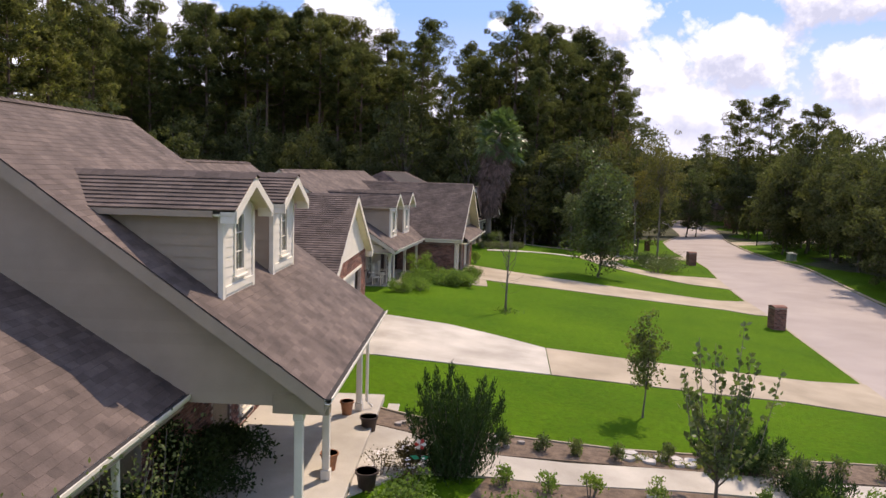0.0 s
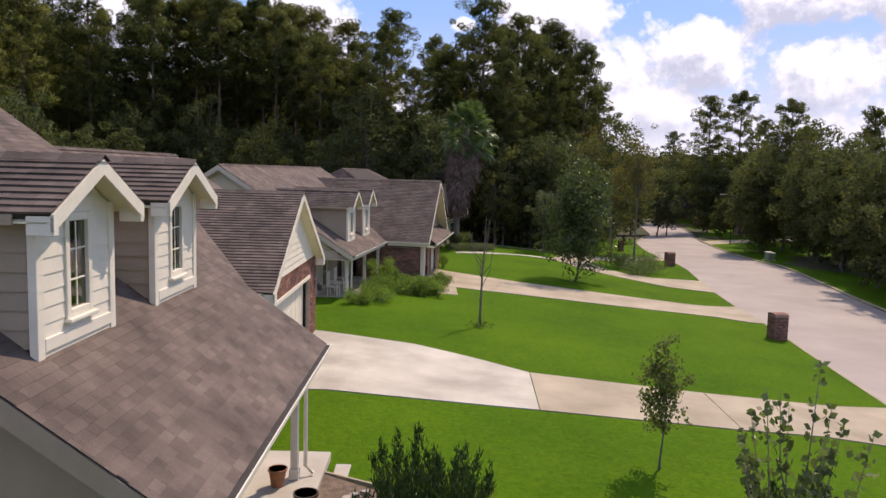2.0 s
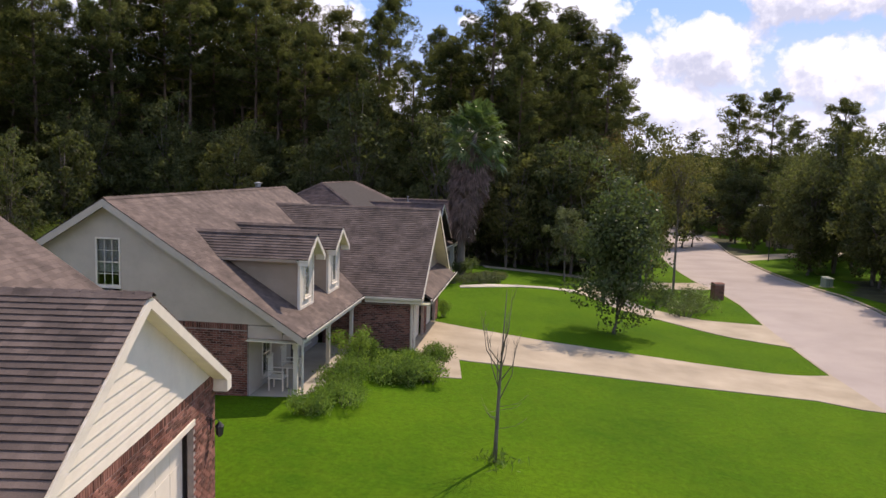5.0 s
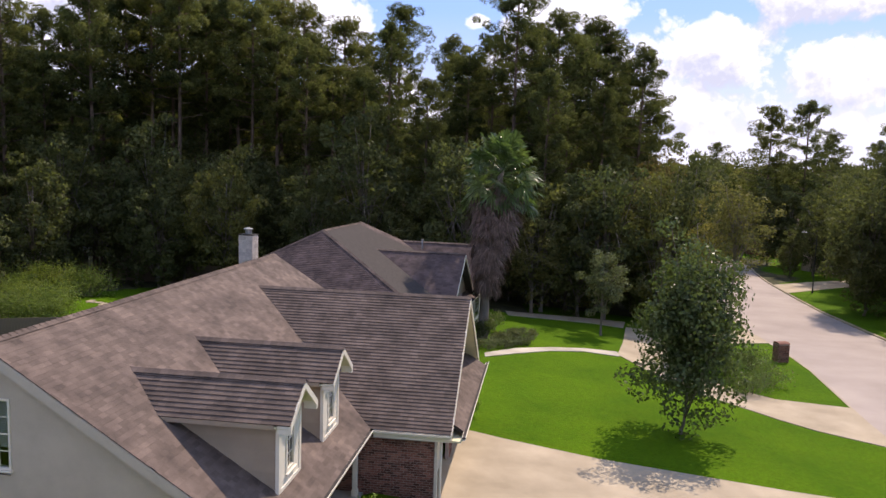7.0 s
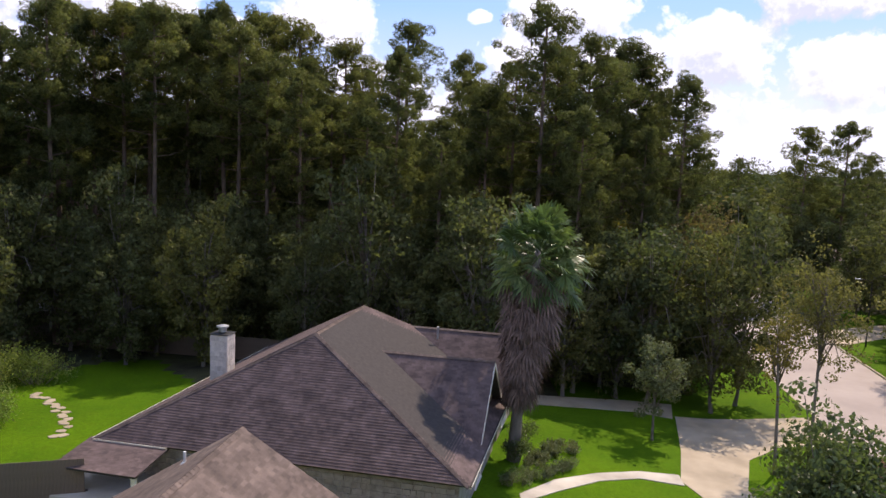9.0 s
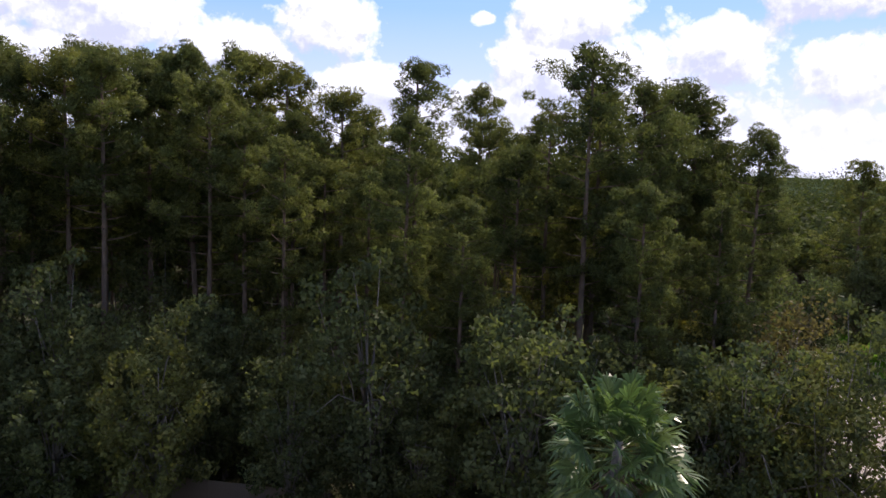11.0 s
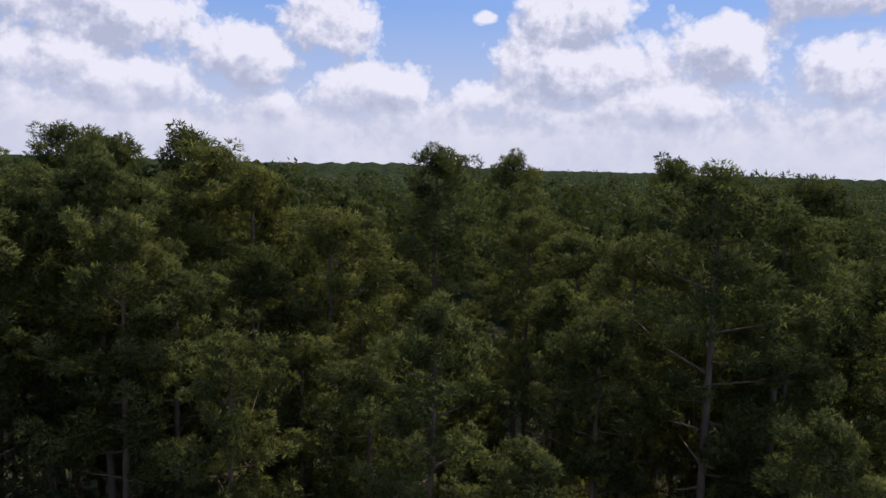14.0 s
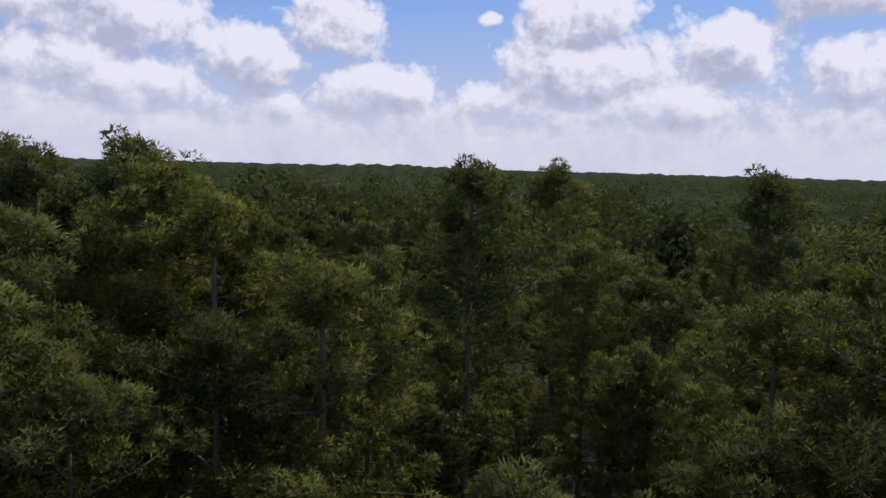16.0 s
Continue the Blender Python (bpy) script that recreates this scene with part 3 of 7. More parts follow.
def gable_boards(house, y, thick, span, z0, course, openings=(), axis="y", name="siding_wall", mat=None, label="", lapped=0.007):
    """A lapped board wall in the plane y (or x): span(z) gives its two ends at a height. openings: (a0, a1, z0, z1)."""
    z, n = z0, 0
    ob = None
    back = Mesh()
    boards = []
    while n < 80:
        z1 = z + course
        a, b = span(z)
        c, d = span(z1)
        if b - a < 0.08:
            break
        if d - c < 0.02:
            c = d = (c + d) / 2
        cuts = [(a, b, c, d)]
        for o0, o1, oz0, oz1 in openings:
            if z < oz1 - 0.01 and z1 > oz0 + 0.01:
                nxt = []
                for e, f, g, h in cuts:
                    if o0 > e and o1 < f:
                        nxt += [(e, o0, g, o0), (o1, f, o1, h)]
                    else:
                        nxt.append((e, f, g, h))
                cuts = nxt
        for e, f, g, h in cuts:
            s = -1 if thick > 0 else 1
            lap = lapped * s

            def at(t, k, zz):
                return (t, y + k, zz) if axis == "y" else (y + k, t, zz)
            back.add([at(e, 0, z), at(f, 0, z), at(h, 0, z1), at(g, 0, z1), at(e, thick, z), at(f, thick, z), at(h, thick, z1), at(g, thick, z1)],
                     [(0, 1, 2, 3), (4, 7, 6, 5), (0, 4, 5, 1), (3, 2, 6, 7), (0, 3, 7, 4), (1, 5, 6, 2)])
            bd = Mesh().add([at(e, lap * 1.3, z - 0.012), at(f, lap * 1.3, z - 0.012), at(h, lap * 0.3, z1), at(g, lap * 0.3, z1),
                             at(e, 0, z - 0.012), at(f, 0, z - 0.012), at(h, 0, z1), at(g, 0, z1)],
                            [(0, 1, 2, 3), (0, 4, 5, 1), (0, 3, 7, 4), (1, 5, 6, 2), (3, 2, 6, 7)])
            boards.append(bd)
        z, n = z1, n + 1
    ob = part(name, back, mat or M_SIDING, house, label or "white painted lap siding wall")
    for bd in boards:
        part("board", bd, mat or M_SIDING_PIECE, ob)
    return ob


BRICK_WALLS = []


def brick_wall(house, a, b, z0, z1, thick=0.12, openings=(), name="brick_wall", label="red-brown brick wall", soldier=True, pieces=0):
    """A wall of single bricks from point a to b (x, y), its outer face to the right of a-b. openings: (s0, s1, z0, z1) along it."""
    a, b = Vector((*a, 0)), Vector((*b, 0))
    d = b - a
    length = d.length
    u = d / length
    n = Vector((u.y, -u.x, 0))
    ob = part(name, Mesh(), M_MORTAR, house, label)
    back = Mesh()
    cols = sorted({0.0, length, *(s for o in openings for s in o[:2])})
    rows = sorted({z0, z1, *(s for o in openings for s in o[2:])})
    for s0, s1 in zip(cols, cols[1:]):
        for q0, q1 in zip(rows, rows[1:]):
            sm, qm = (s0 + s1) / 2, (q0 + q1) / 2
            if any(o[0] < sm < o[1] and o[2] < qm < o[3] for o in openings) or not (z0 <= qm <= z1):
                continue
            p = [a + u * s + Vector((0, 0, q)) for s, q in ((s0, q0), (s1, q0), (s1, q1), (s0, q1))]
            back.prism(p, -n * thick)
    old = ob.data
    ob.data = welded(back.data(name, M_MORTAR))
    bpy.data.meshes.remove(old)
    BRICK_WALLS.append((ob, a, u, n, length, z0, z1, openings, soldier, pieces))
    return ob


def lay_bricks():
    """Lays the bricks of all brick walls, each a piece of its own up to the wall's share."""
    whole = {}
    for ob, a, u, n, length, z0, z1, openings, soldier, share in BRICK_WALLS:
        rng = random.Random(len(ob.name) + int(length * 97) + int(z1 * 31))
        rest, singles = Mesh(), 0
        rows = int((z1 - z0 - (0.2 if soldier else 0)) / 0.075)
        cells = []
        for r in range(rows):
            s = -0.1 if r % 2 else 0.0
            while s < length - 0.02:
                cells.append((max(s, 0.0) + 0.005, min(s + 0.205, length) - 0.005, z0 + r * 0.075 + 0.005, z0 + (r + 1) * 0.075 - 0.005))
                s += 0.205
        if soldier:
            s = 0.0
            while s < length - 0.03:
                cells.append((s + 0.005, min(s + 0.075, length) - 0.003, z1 - 0.2, z1 - 0.004))
                s += 0.075
        for s0, s1, q0, q1 in cells:
            if s1 - s0 < 0.02 or any(o[0] < s1 and s0 < o[1] and o[2] < q1 - 0.01 and q0 + 0.01 < o[3] for o in openings):
                continue
            k = rng.uniform(0.008, 0.016)
            w, h = s1 - s0, q1 - q0
            full = abs(w - 0.195) < 0.002 and h < 0.1
            if full and singles < share:
                key = "brick"
                if key not in whole:
                    e = 0.006
                    bm = Mesh().add([(0, 0, 0), (w, 0, 0), (w, 0, h), (0, 0, h), (e, -0.012, e), (w - e, -0.012, e), (w - e, -0.012, h - e), (e, -0.012, h - e)],
                                    [(4, 5, 6, 7), (0, 1, 5, 4), (1, 2, 6, 5), (2, 3, 7, 6), (3, 0, 4, 7)])
                    whole[key] = bm.data("brick", M_BRICK_PIECE)
                br = new("brick", whole[key])
                br.parent = ob
                m = Matrix(((u.x, -n.x, 0, 0), (u.y, -n.y, 0, 0), (0, 0, 1, 0), (0, 0, 0, 1)))
                m.translation = a + u * s0 + Vector((0, 0, q0))
                br.matrix_basis = m @ Matrix.Diagonal((1, k / 0.012, 1, 1))
                singles += 1
            else:
                e = 0.005
                o = a + u * s0 + Vector((0, 0, q0))
                z = Vector((0, 0, 1))
                rest.add([o, o + u * w, o + u * w + z * h, o + z * h, o + u * e + z * e + n * k, o + u * (w - e) + z * e + n * k, o + u * (w - e) + z * (h - e) + n * k, o + u * e + z * (h - e) + n * k],
                         [(4, 5, 6, 7), (0, 1, 5, 4), (1, 2, 6, 5), (2, 3, 7, 6), (3, 0, 4, 7)])
        if rest.v:
            tagged(part("bricks", rest, M_BRICK, ob), kind="stuff")


def plain_wall(house, a, b, z0, z1, thick, openings=(), name="wall", mat=None, label=""):
    a, b = Vector((*a, 0)), Vector((*b, 0))
    length = (b - a).length
    u = (b - a) / length
    n = Vector((u.y, -u.x, 0))
    back = Mesh()
    cols = sorted({0.0, length, *(s for o in openings for s in o[:2])})
    rows = sorted({z0, z1, *(s for o in openings for s in o[2:])})
    for s0, s1 in zip(cols, cols[1:]):
        for q0, q1 in zip(rows, rows[1:]):
            sm, qm = (s0 + s1) / 2, (q0 + q1) / 2
            if not any(o[0] < sm < o[1] and o[2] < qm < o[3] for o in openings):
                back.prism([a + u * s + Vector((0, 0, q)) for s, q in ((s0, q0), (s1, q0), (s1, q1), (s0, q1))], -n * thick)
    return part(name, welded(back.data(name, mat or M_SIDING)), None, house, label)


def window(house, m, w, h, cols=2, rows=3, label="white framed window with glazing bars", split=True, curtain=None, casing=0.09, blind=False):
    """A window in the plane x = 0 of m, seen from +x, centred over y, its sill at z = 0."""
    win = part("window", Mesh().box(-0.10, -0.02, -w / 2 + 0.001, w / 2 - 0.001, 0.0, 0.03, 0.004, m), M_TRIM, house, label)
    fr = Mesh()
    c = casing
    for y0, y1, z0, z1 in ((-w / 2 - c, -w / 2 + 0.018, -c, h + c), (w / 2 - 0.018, w / 2 + c, -c, h + c), (-w / 2 + 0.018, w / 2 - 0.018, h - 0.018, h + c), (-w / 2 + 0.018, w / 2 - 0.018, -c, 0.018)):
        fr.box(-0.03, 0.035, y0, y1, z0, z1, 0.006, m)
    part("window_frame", fr, M_TRIM, win)
    part("window_sill", Mesh().box(0.0, 0.085, -w / 2 - c - 0.03, w / 2 + c + 0.03, -c - 0.045, -c, 0.008, m), M_TRIM, win)
    bars = Mesh()
    for k in range(1, cols):
        y = -w / 2 + w * k / cols
        bars.box(-0.022, -0.002, y - 0.011, y + 0.011, 0.03, h - 0.03, 0.002, m)
    for k in range(1, rows):
        z = h * k / rows
        t = 0.02 if split and abs(k - rows / 2) < 0.3 else 0.011
        bars.box(-0.021, -0.001, -w / 2 + 0.03, w / 2 - 0.03, z - t, z + t, 0.002, m)
    part("glazing_bar", bars, M_TRIM, win)
    part("pane", Mesh().box(-0.016, -0.010, -w / 2 + 0.02, w / 2 - 0.02, 0.02, h - 0.02, 0, m), M_GLASS, win)
    if blind:
        bl = part("blind", Mesh().box(-0.125, -0.12, -w / 2 - 0.02, w / 2 + 0.02, h * 0.28, h + 0.04, 0, m), M_BLIND, win, "white slatted blind, half lowered")
        for k in range(int(h * 0.72 / 0.05)):
            part("slat", Mesh().box(-0.119, -0.10, -w / 2, w / 2, h * 0.28 + k * 0.05, h * 0.28 + k * 0.05 + 0.018, 0, m), M_BLIND, bl)
    if curtain:
        cu = Mesh()
        n = 14
        for k in range(n):
            y0, y1 = -w / 2 + w * k / n, -w / 2 + w * (k + 1) / n
            d0, d1 = -0.2 + 0.03 * math.sin(k * 1.9), -0.2 + 0.03 * math.sin((k + 1) * 1.9)
            pts = [m @ Vector(q) for q in ((d0, y0, h * 0.45), (d1, y1, h * 0.45), (d1, y1, h), (d0, y0, h))]
            cu.prism(pts, (m.to_3x3() @ Vector((-0.008, 0, 0))))
        part("curtain", cu, M_CURTAIN, win, "red curtain")
    return win


def dormer(house, x, y, z, width, peak, back, seed, over=0.33, front=0.42, rise=0.86, win=(0.56, 1.1), curtain=False, foot=0.38):
    """A gabled dormer whose face stands in the plane x, its foot at z, its ridge at the height peak running back to x = back."""
    d = part("dormer", Mesh().box(x - 0.12, x - 0.1, y - 0.05, y + 0.05, peak - 0.5, peak - 0.45), M_TRIM, house, "white dormer with gabled shingle roof and narrow window")
    hw = width / 2
    eave = peak - rise * (hw + over)
    plate = peak - rise * hw - 0.15
    w, h = win
    wz = z + foot
    # face, in the trim white that stands for siding in sun
    face = gable_boards(d, x, -0.1, lambda q: ((y - hw, y + hw) if q < plate else (y - max(0.0, (peak - 0.12 - q) / rise), y + max(0.0, (peak - 0.12 - q) / rise))),
                        z - 0.1, 0.17, [(y - w / 2, y + w / 2, wz, wz + h)], axis="x", name="dormer_face", mat=M_TRIM, lapped=0.011)
    for s in (-1, 1):
        yy = y + s * hw
        part("corner_board", Mesh().box(x - 0.06, x + 0.03, yy - 0.07, yy + 0.07, z - 0.15, plate + 0.05, 0.006), M_TRIM, d)
    part("skirt_board", Mesh().box(x, x + 0.034, y - hw + 0.07, y + hw - 0.07, z - 0.06, z + 0.08, 0.005), M_TRIM, d)
    # cheeks, in the siding colour darkened for shade
    for s in (-1, 1):
        yy = y + s * hw
        n = 7
        for k in range(n):
            z0, z1 = z + (plate - z) * k / n, z + (plate - z) * (k + 1) / n
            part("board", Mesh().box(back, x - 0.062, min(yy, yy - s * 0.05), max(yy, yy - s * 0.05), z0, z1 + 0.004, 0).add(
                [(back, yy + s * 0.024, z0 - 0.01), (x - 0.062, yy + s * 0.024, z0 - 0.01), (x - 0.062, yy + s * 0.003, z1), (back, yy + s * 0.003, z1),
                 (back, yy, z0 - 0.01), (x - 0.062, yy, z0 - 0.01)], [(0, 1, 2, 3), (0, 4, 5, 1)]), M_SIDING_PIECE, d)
    window(d, Matrix.Translation((x, y, wz)), w, h, 2, 3, curtain=curtain, casing=0.07)
    # roof
    xf = x + front
    for s in (-1, 1):
        ye = y + s * (hw + over)
        poly = [(back - 1.2, ye, eave), (xf, ye, eave), (xf, y, peak), (back - 1.2, y, peak)]
        roof_face(d, poly, seed + s, 0.07, name="dormer_roof")
        part("soffit", Mesh().prism([(back - 0.5, ye, eave - 0.085), (xf - 0.03, ye, eave - 0.085), (xf - 0.03, y, peak - 0.085), (back - 0.5, y, peak - 0.085)], (0, 0, -0.02)), M_SOFFIT, d)
        rake_board(d, (xf, ye, eave - 0.012), (xf, y, peak - 0.012), 0.17, 0.035, (1, 0, 0))
        part("eave_return", Mesh().box(x + 0.05, xf + 0.03, min(ye, ye - s * 0.10), max(ye, ye - s * 0.10), eave - 0.22, eave - 0.03, 0.006), M_TRIM, d)
        part("fascia", Mesh().box(back - 0.3, xf - 0.36, min(ye, ye + s * 0.025), max(ye, ye + s * 0.025), eave - 0.12, eave - 0.015), M_SIDING, d)
    ridge_caps(d, (back - 1.0, y, peak + 0.012), (xf, y, peak + 0.012), seed + 7, 0.13)
    return d


def post(house, x, y, z0, z1, r=0.07):
    m = Mesh().box(x - r, x + r, y - r, y + r, z0 + 0.2, z1 - 0.15, 0.012)
    m.box(x - r - 0.025, x + r + 0.025, y - r - 0.025, y + r + 0.025, z0, z0 + 0.2, 0.012)
    m.box(x - r - 0.02, x + r + 0.02, y - r - 0.02, y + r + 0.02, z1 - 0.15, z1, 0.012)
    return part("porch_post", m, M_TRIM, house, "white square porch post")


def garage_door(house, x, y0, y1, z0, z1):
    g = part("garage_door", Mesh().box(x - 0.06, x - 0.03, y0, y1, z0, z1), M_TRIM, house, "white panelled garage door, closed")
    for r in range(4):
        for c in range(8):
            h, w = (z1 - z0) / 4, (y1 - y0) / 8
            a, b = y0 + c * w + 0.04, y0 + (c + 1) * w - 0.04
            p, q = z0 + r * h + 0.05, z0 + (r + 1) * h - 0.05
            part("panel", Mesh().box(x - 0.03, x - 0.024, a, b, p, q, 0.004), M_TRIM, g)
    return g


def frame_of(x, y, theta):
    return pose(x, y, 0, 0, 0, -theta)


# ---- first house ----


def house_one():
    h = thing("house", frame_of(-1.2, 12.0, 0.8), "white sided house with shingle roof, two dormers, porch and garage", "house")
    s = 0.70
    ez, rx, rz = 3.14, -6.7, 7.83          # eave height, ridge
    near = lambda q: -3.9 < q.x < 0 and q.y < 7.6   # noqa: E731
    roof_face(h, [(-0.07, -0.05, ez), (-0.07, 7.5, ez), (rx, 7.5, rz), (rx, -0.05, rz)], 11, pick=near)
    roof_face(h, [(-13.4, -0.05, ez), (-13.4, 7.5, ez), (rx, 7.5, rz), (rx, -0.05, rz)], 12)
    ridge_caps(h, (rx, -0.05, rz), (rx, 7.5, rz), 13)
    for y, o in ((-0.05, -1), (7.5, 1)):
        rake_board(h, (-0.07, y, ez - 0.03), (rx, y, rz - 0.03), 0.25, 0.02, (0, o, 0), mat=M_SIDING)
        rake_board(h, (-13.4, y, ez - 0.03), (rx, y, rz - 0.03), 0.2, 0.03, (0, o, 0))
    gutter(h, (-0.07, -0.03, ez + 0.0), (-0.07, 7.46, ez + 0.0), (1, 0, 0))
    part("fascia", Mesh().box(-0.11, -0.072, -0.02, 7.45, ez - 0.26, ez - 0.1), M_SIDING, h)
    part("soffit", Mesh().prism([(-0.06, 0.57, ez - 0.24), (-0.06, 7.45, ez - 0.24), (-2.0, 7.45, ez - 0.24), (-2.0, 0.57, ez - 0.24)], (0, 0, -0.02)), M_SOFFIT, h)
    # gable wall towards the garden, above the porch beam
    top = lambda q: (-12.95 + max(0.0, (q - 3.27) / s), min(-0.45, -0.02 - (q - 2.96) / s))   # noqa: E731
    # this gable's boards take the siding tone darkened for shade
    gable_boards(h, 0.38, 0.14, top, 2.86, 0.19, name="gable_wall", label="white lap siding gable, shade put into its colour")
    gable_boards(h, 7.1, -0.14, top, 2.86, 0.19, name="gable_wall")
    part("eave_return", Mesh().box(-1.0, -0.07, 0.36, 0.56, 2.72, 3.06, 0.01), M_SIDING, h)
    part("porch_beam", Mesh().box(-0.70, -0.50, 0.562, 7.2, 2.70, 2.90, 0.01), M_TRIM, h)
    # walls below: the porch recess
    brick_wall(h, (-3.2, 0.4), (-3.2, 12.6), 0.45, 2.90, openings=[(3.4, 4.5, 0.5, 2.6), (5.2, 6.3, 0.62, 2.2)], label="dark red brick porch wall", pieces=120)
    for y, z, hh in ((6.15, 0.95, 1.4),):
        window(h, Matrix.Translation((-3.2, y, z)), 1.05, hh, 3, 4)
    dr = part("front_door", Mesh().box(-3.28, -3.23, 3.83, 4.87, 0.55, 2.6, 0.01), M_POT_DARK, h, "dark brown front door")
    part("door_handle", Mesh().tube([(-3.22, 4.72, 1.5), (-3.17, 4.72, 1.5), (-3.17, 4.62, 1.5)], [0.012] * 3, 6), M_GREYMETAL, dr)
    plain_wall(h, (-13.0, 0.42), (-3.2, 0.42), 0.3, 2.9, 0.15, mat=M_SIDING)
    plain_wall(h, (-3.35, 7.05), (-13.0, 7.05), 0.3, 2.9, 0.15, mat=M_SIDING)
    part("porch_floor", Mesh().box(-3.2, -0.1, 1.0, 8.6, 0.0, 0.56, 0.015), M_CONCRETE_NEW, h, "pale concrete porch floor")
    part("step", Mesh().box(-0.1, 0.35, 5.4, 8.4, 0.0, 0.38, 0.015), M_CONCRETE_NEW, h)
    for y in (0.55, 2.9, 7.2):
        post(h, -0.6, y, 0.56, 2.72)
    downpipe(h, -0.42, 7.35, 0.56, 3.0)
    dormer(h, -1.98, 1.68, 4.60, 1.66, 6.54, -4.80, 100, over=0.27, front=0.29, rise=0.5, win=(0.46, 1.0), curtain=True, foot=0.27)
    dormer(h, -1.98, 4.78, 4.60, 1.66, 6.54, -4.80, 120, over=0.27, front=0.29, rise=0.5, win=(0.46, 1.0), foot=0.27)
    # lower roof towards the camera: a wing with a porch of its own
    w = 0.62
    roof_face(h, [(-2.45, -9.0, 3.0), (-2.45, 0.36, 3.0), (-6.7, 0.36, 3.0 + w * 4.25), (-6.7, -9.0, 3.0 + w * 4.25)], 31,
              pick=lambda q: q.y > -3.6 and q.x > -4.4)
    roof_face(h, [(-11.0, -9.0, 3.0), (-11.0, 0.36, 3.0), (-6.7, 0.36, 3.0 + w * 4.25), (-6.7, -9.0, 3.0 + w * 4.25)], 32)
    gutter(h, (-2.45, -8.9, 3.0), (-2.45, 0.34, 3.0), (1, 0, 0))
    part("fascia", Mesh().box(-2.49, -2.452, -8.9, 0.34, 2.76, 2.9), M_SIDING, h)
    part("soffit", Mesh().prism([(-2.49, -8.9, 2.76), (-2.49, 0.34, 2.76), (-5.0, 0.34, 2.76), (-5.0, -8.9, 2.76)], (0, 0, -0.02)), M_SOFFIT, h)
    brick_wall(h, (-4.9, -9.0), (-4.9, 0.4), 0.3, 2.76, openings=[(5.6, 7.2, 0.9, 2.3)], pieces=40, label="dark red brick wall under the low eave")
    window(h, Matrix.Translation((-4.9, -2.6, 0.98)), 1.5, 1.25, 4, 3)
    for y in (-1.4, -4.2, -7.0):
        post(h, -2.75, y, 0.45, 2.78, 0.05)
    # main body behind the garage
    ax, az, e2 = -7.75, 6.85, -2.45
    roof_face(h, [(e2, 7.3, 3.14), (e2, 21.2, 3.14), (ax, 21.2, az), (ax, 7.3, az)], 41)
    roof_face(h, [(-13.05, 7.3, 3.14), (-13.05, 21.2, 3.14), (ax, 21.2, az), (ax, 7.3, az)], 42)
    ridge_caps(h, (ax, 7.3, az), (ax, 21.2, az), 43)
    rake_board(h, (e2, 21.2, 3.11), (ax, 21.2, az - 0.03), 0.2, 0.03, (0, 1, 0))
    gable_boards(h, 20.8, -0.14, lambda q: (-12.6 + max(0.0, (q - 3.0) / 0.7), -2.85 - max(0.0, (q - 3.0) / 0.7)), 0.3, 0.2, name="gable_wall")
    # garage wing
    gy, gz, gx = 16.5, 5.74, -2.15
    for k, (ye, sd) in enumerate(((12.30, 51), (20.80, 52))):
        poly = [(-7.4, ye, 3.28), (gx, ye, 3.28), (gx, gy, gz), (-7.4, gy, gz)]
        roof_face(h, poly, sd, lift=0.025)
        rake_board(h, (gx, ye, 3.25), (gx, gy, gz - 0.03), 0.2, 0.04, (1, 0, 0))
        sgn = 1 if k else -1
        part("soffit", Mesh().prism([(-2.8, ye, 3.08), (gx - 0.02, ye, 3.08), (gx - 0.02, gy, gz - 0.19), (-2.8, gy, gz - 0.19)], (0, 0, -0.02)), M_SOFFIT, h)
        part("eave_return", Mesh().box(-2.8, gx + 0.045, min(ye, ye - sgn * 0.3), max(ye, ye - sgn * 0.3), 2.96, 3.23, 0.01), M_TRIM, h)
    ridge_caps(h, (-7.3, gy, gz), (gx + 0.02, gy, gz), 53)
    gutter(h, (-3.3, 12.30, 3.26), (-2.4, 12.30, 3.26), (0, -1, 0))
    gutter(h, (-2.4, 20.80, 3.26), (-6.3, 20.80, 3.26), (0, 1, 0))
    sl = (gz - 3.28) / 4.25
    # sunlit copy of the siding: trim white in place of the darkened tone
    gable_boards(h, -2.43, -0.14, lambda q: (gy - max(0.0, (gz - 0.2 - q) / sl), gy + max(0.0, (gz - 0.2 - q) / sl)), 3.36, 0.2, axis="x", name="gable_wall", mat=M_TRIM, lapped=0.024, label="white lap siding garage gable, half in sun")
    brick_wall(h, (-2.42, 12.72), (-2.42, 20.62), 0.0, 3.36, openings=[(0.87, 6.55, 0.0, 2.66)], label="red brick garage front", pieces=200)
    brick_wall(h, (-6.5, 12.74), (-2.42, 12.74), 0.0, 3.1, label="red brick garage side", pieces=20)
    brick_wall(h, (-2.42, 20.60), (-6.5, 20.60), 0.0, 3.1, label="red brick garage side", soldier=False)
    part("door_lintel", Mesh().box(-2.45, -2.38, 13.57, 19.29, 2.66, 2.78, 0.006), M_TRIM, h)
    garage_door(h, -2.61, 13.59, 19.27, 0.02, 2.66)
    lan = part("wall_lantern", Mesh().box(-2.42, -2.39, 20.28, 20.40, 2.2, 2.42, 0.005), M_METAL, h, "small black wall lantern")
    part("lantern_arm", Mesh().tube([(-2.39, 20.34, 2.36), (-2.29, 20.34, 2.42), (-2.23, 20.34, 2.36)], [0.012] * 3, 6), M_METAL, lan)
    part("lantern_cage", Mesh().lathe([(0.03, 0.0), (0.075, 0.05), (0.09, 0.22), (0.1, 0.23), (0.02, 0.32)], 8, (-2.23, 20.34, 2.04)), M_METAL, lan)
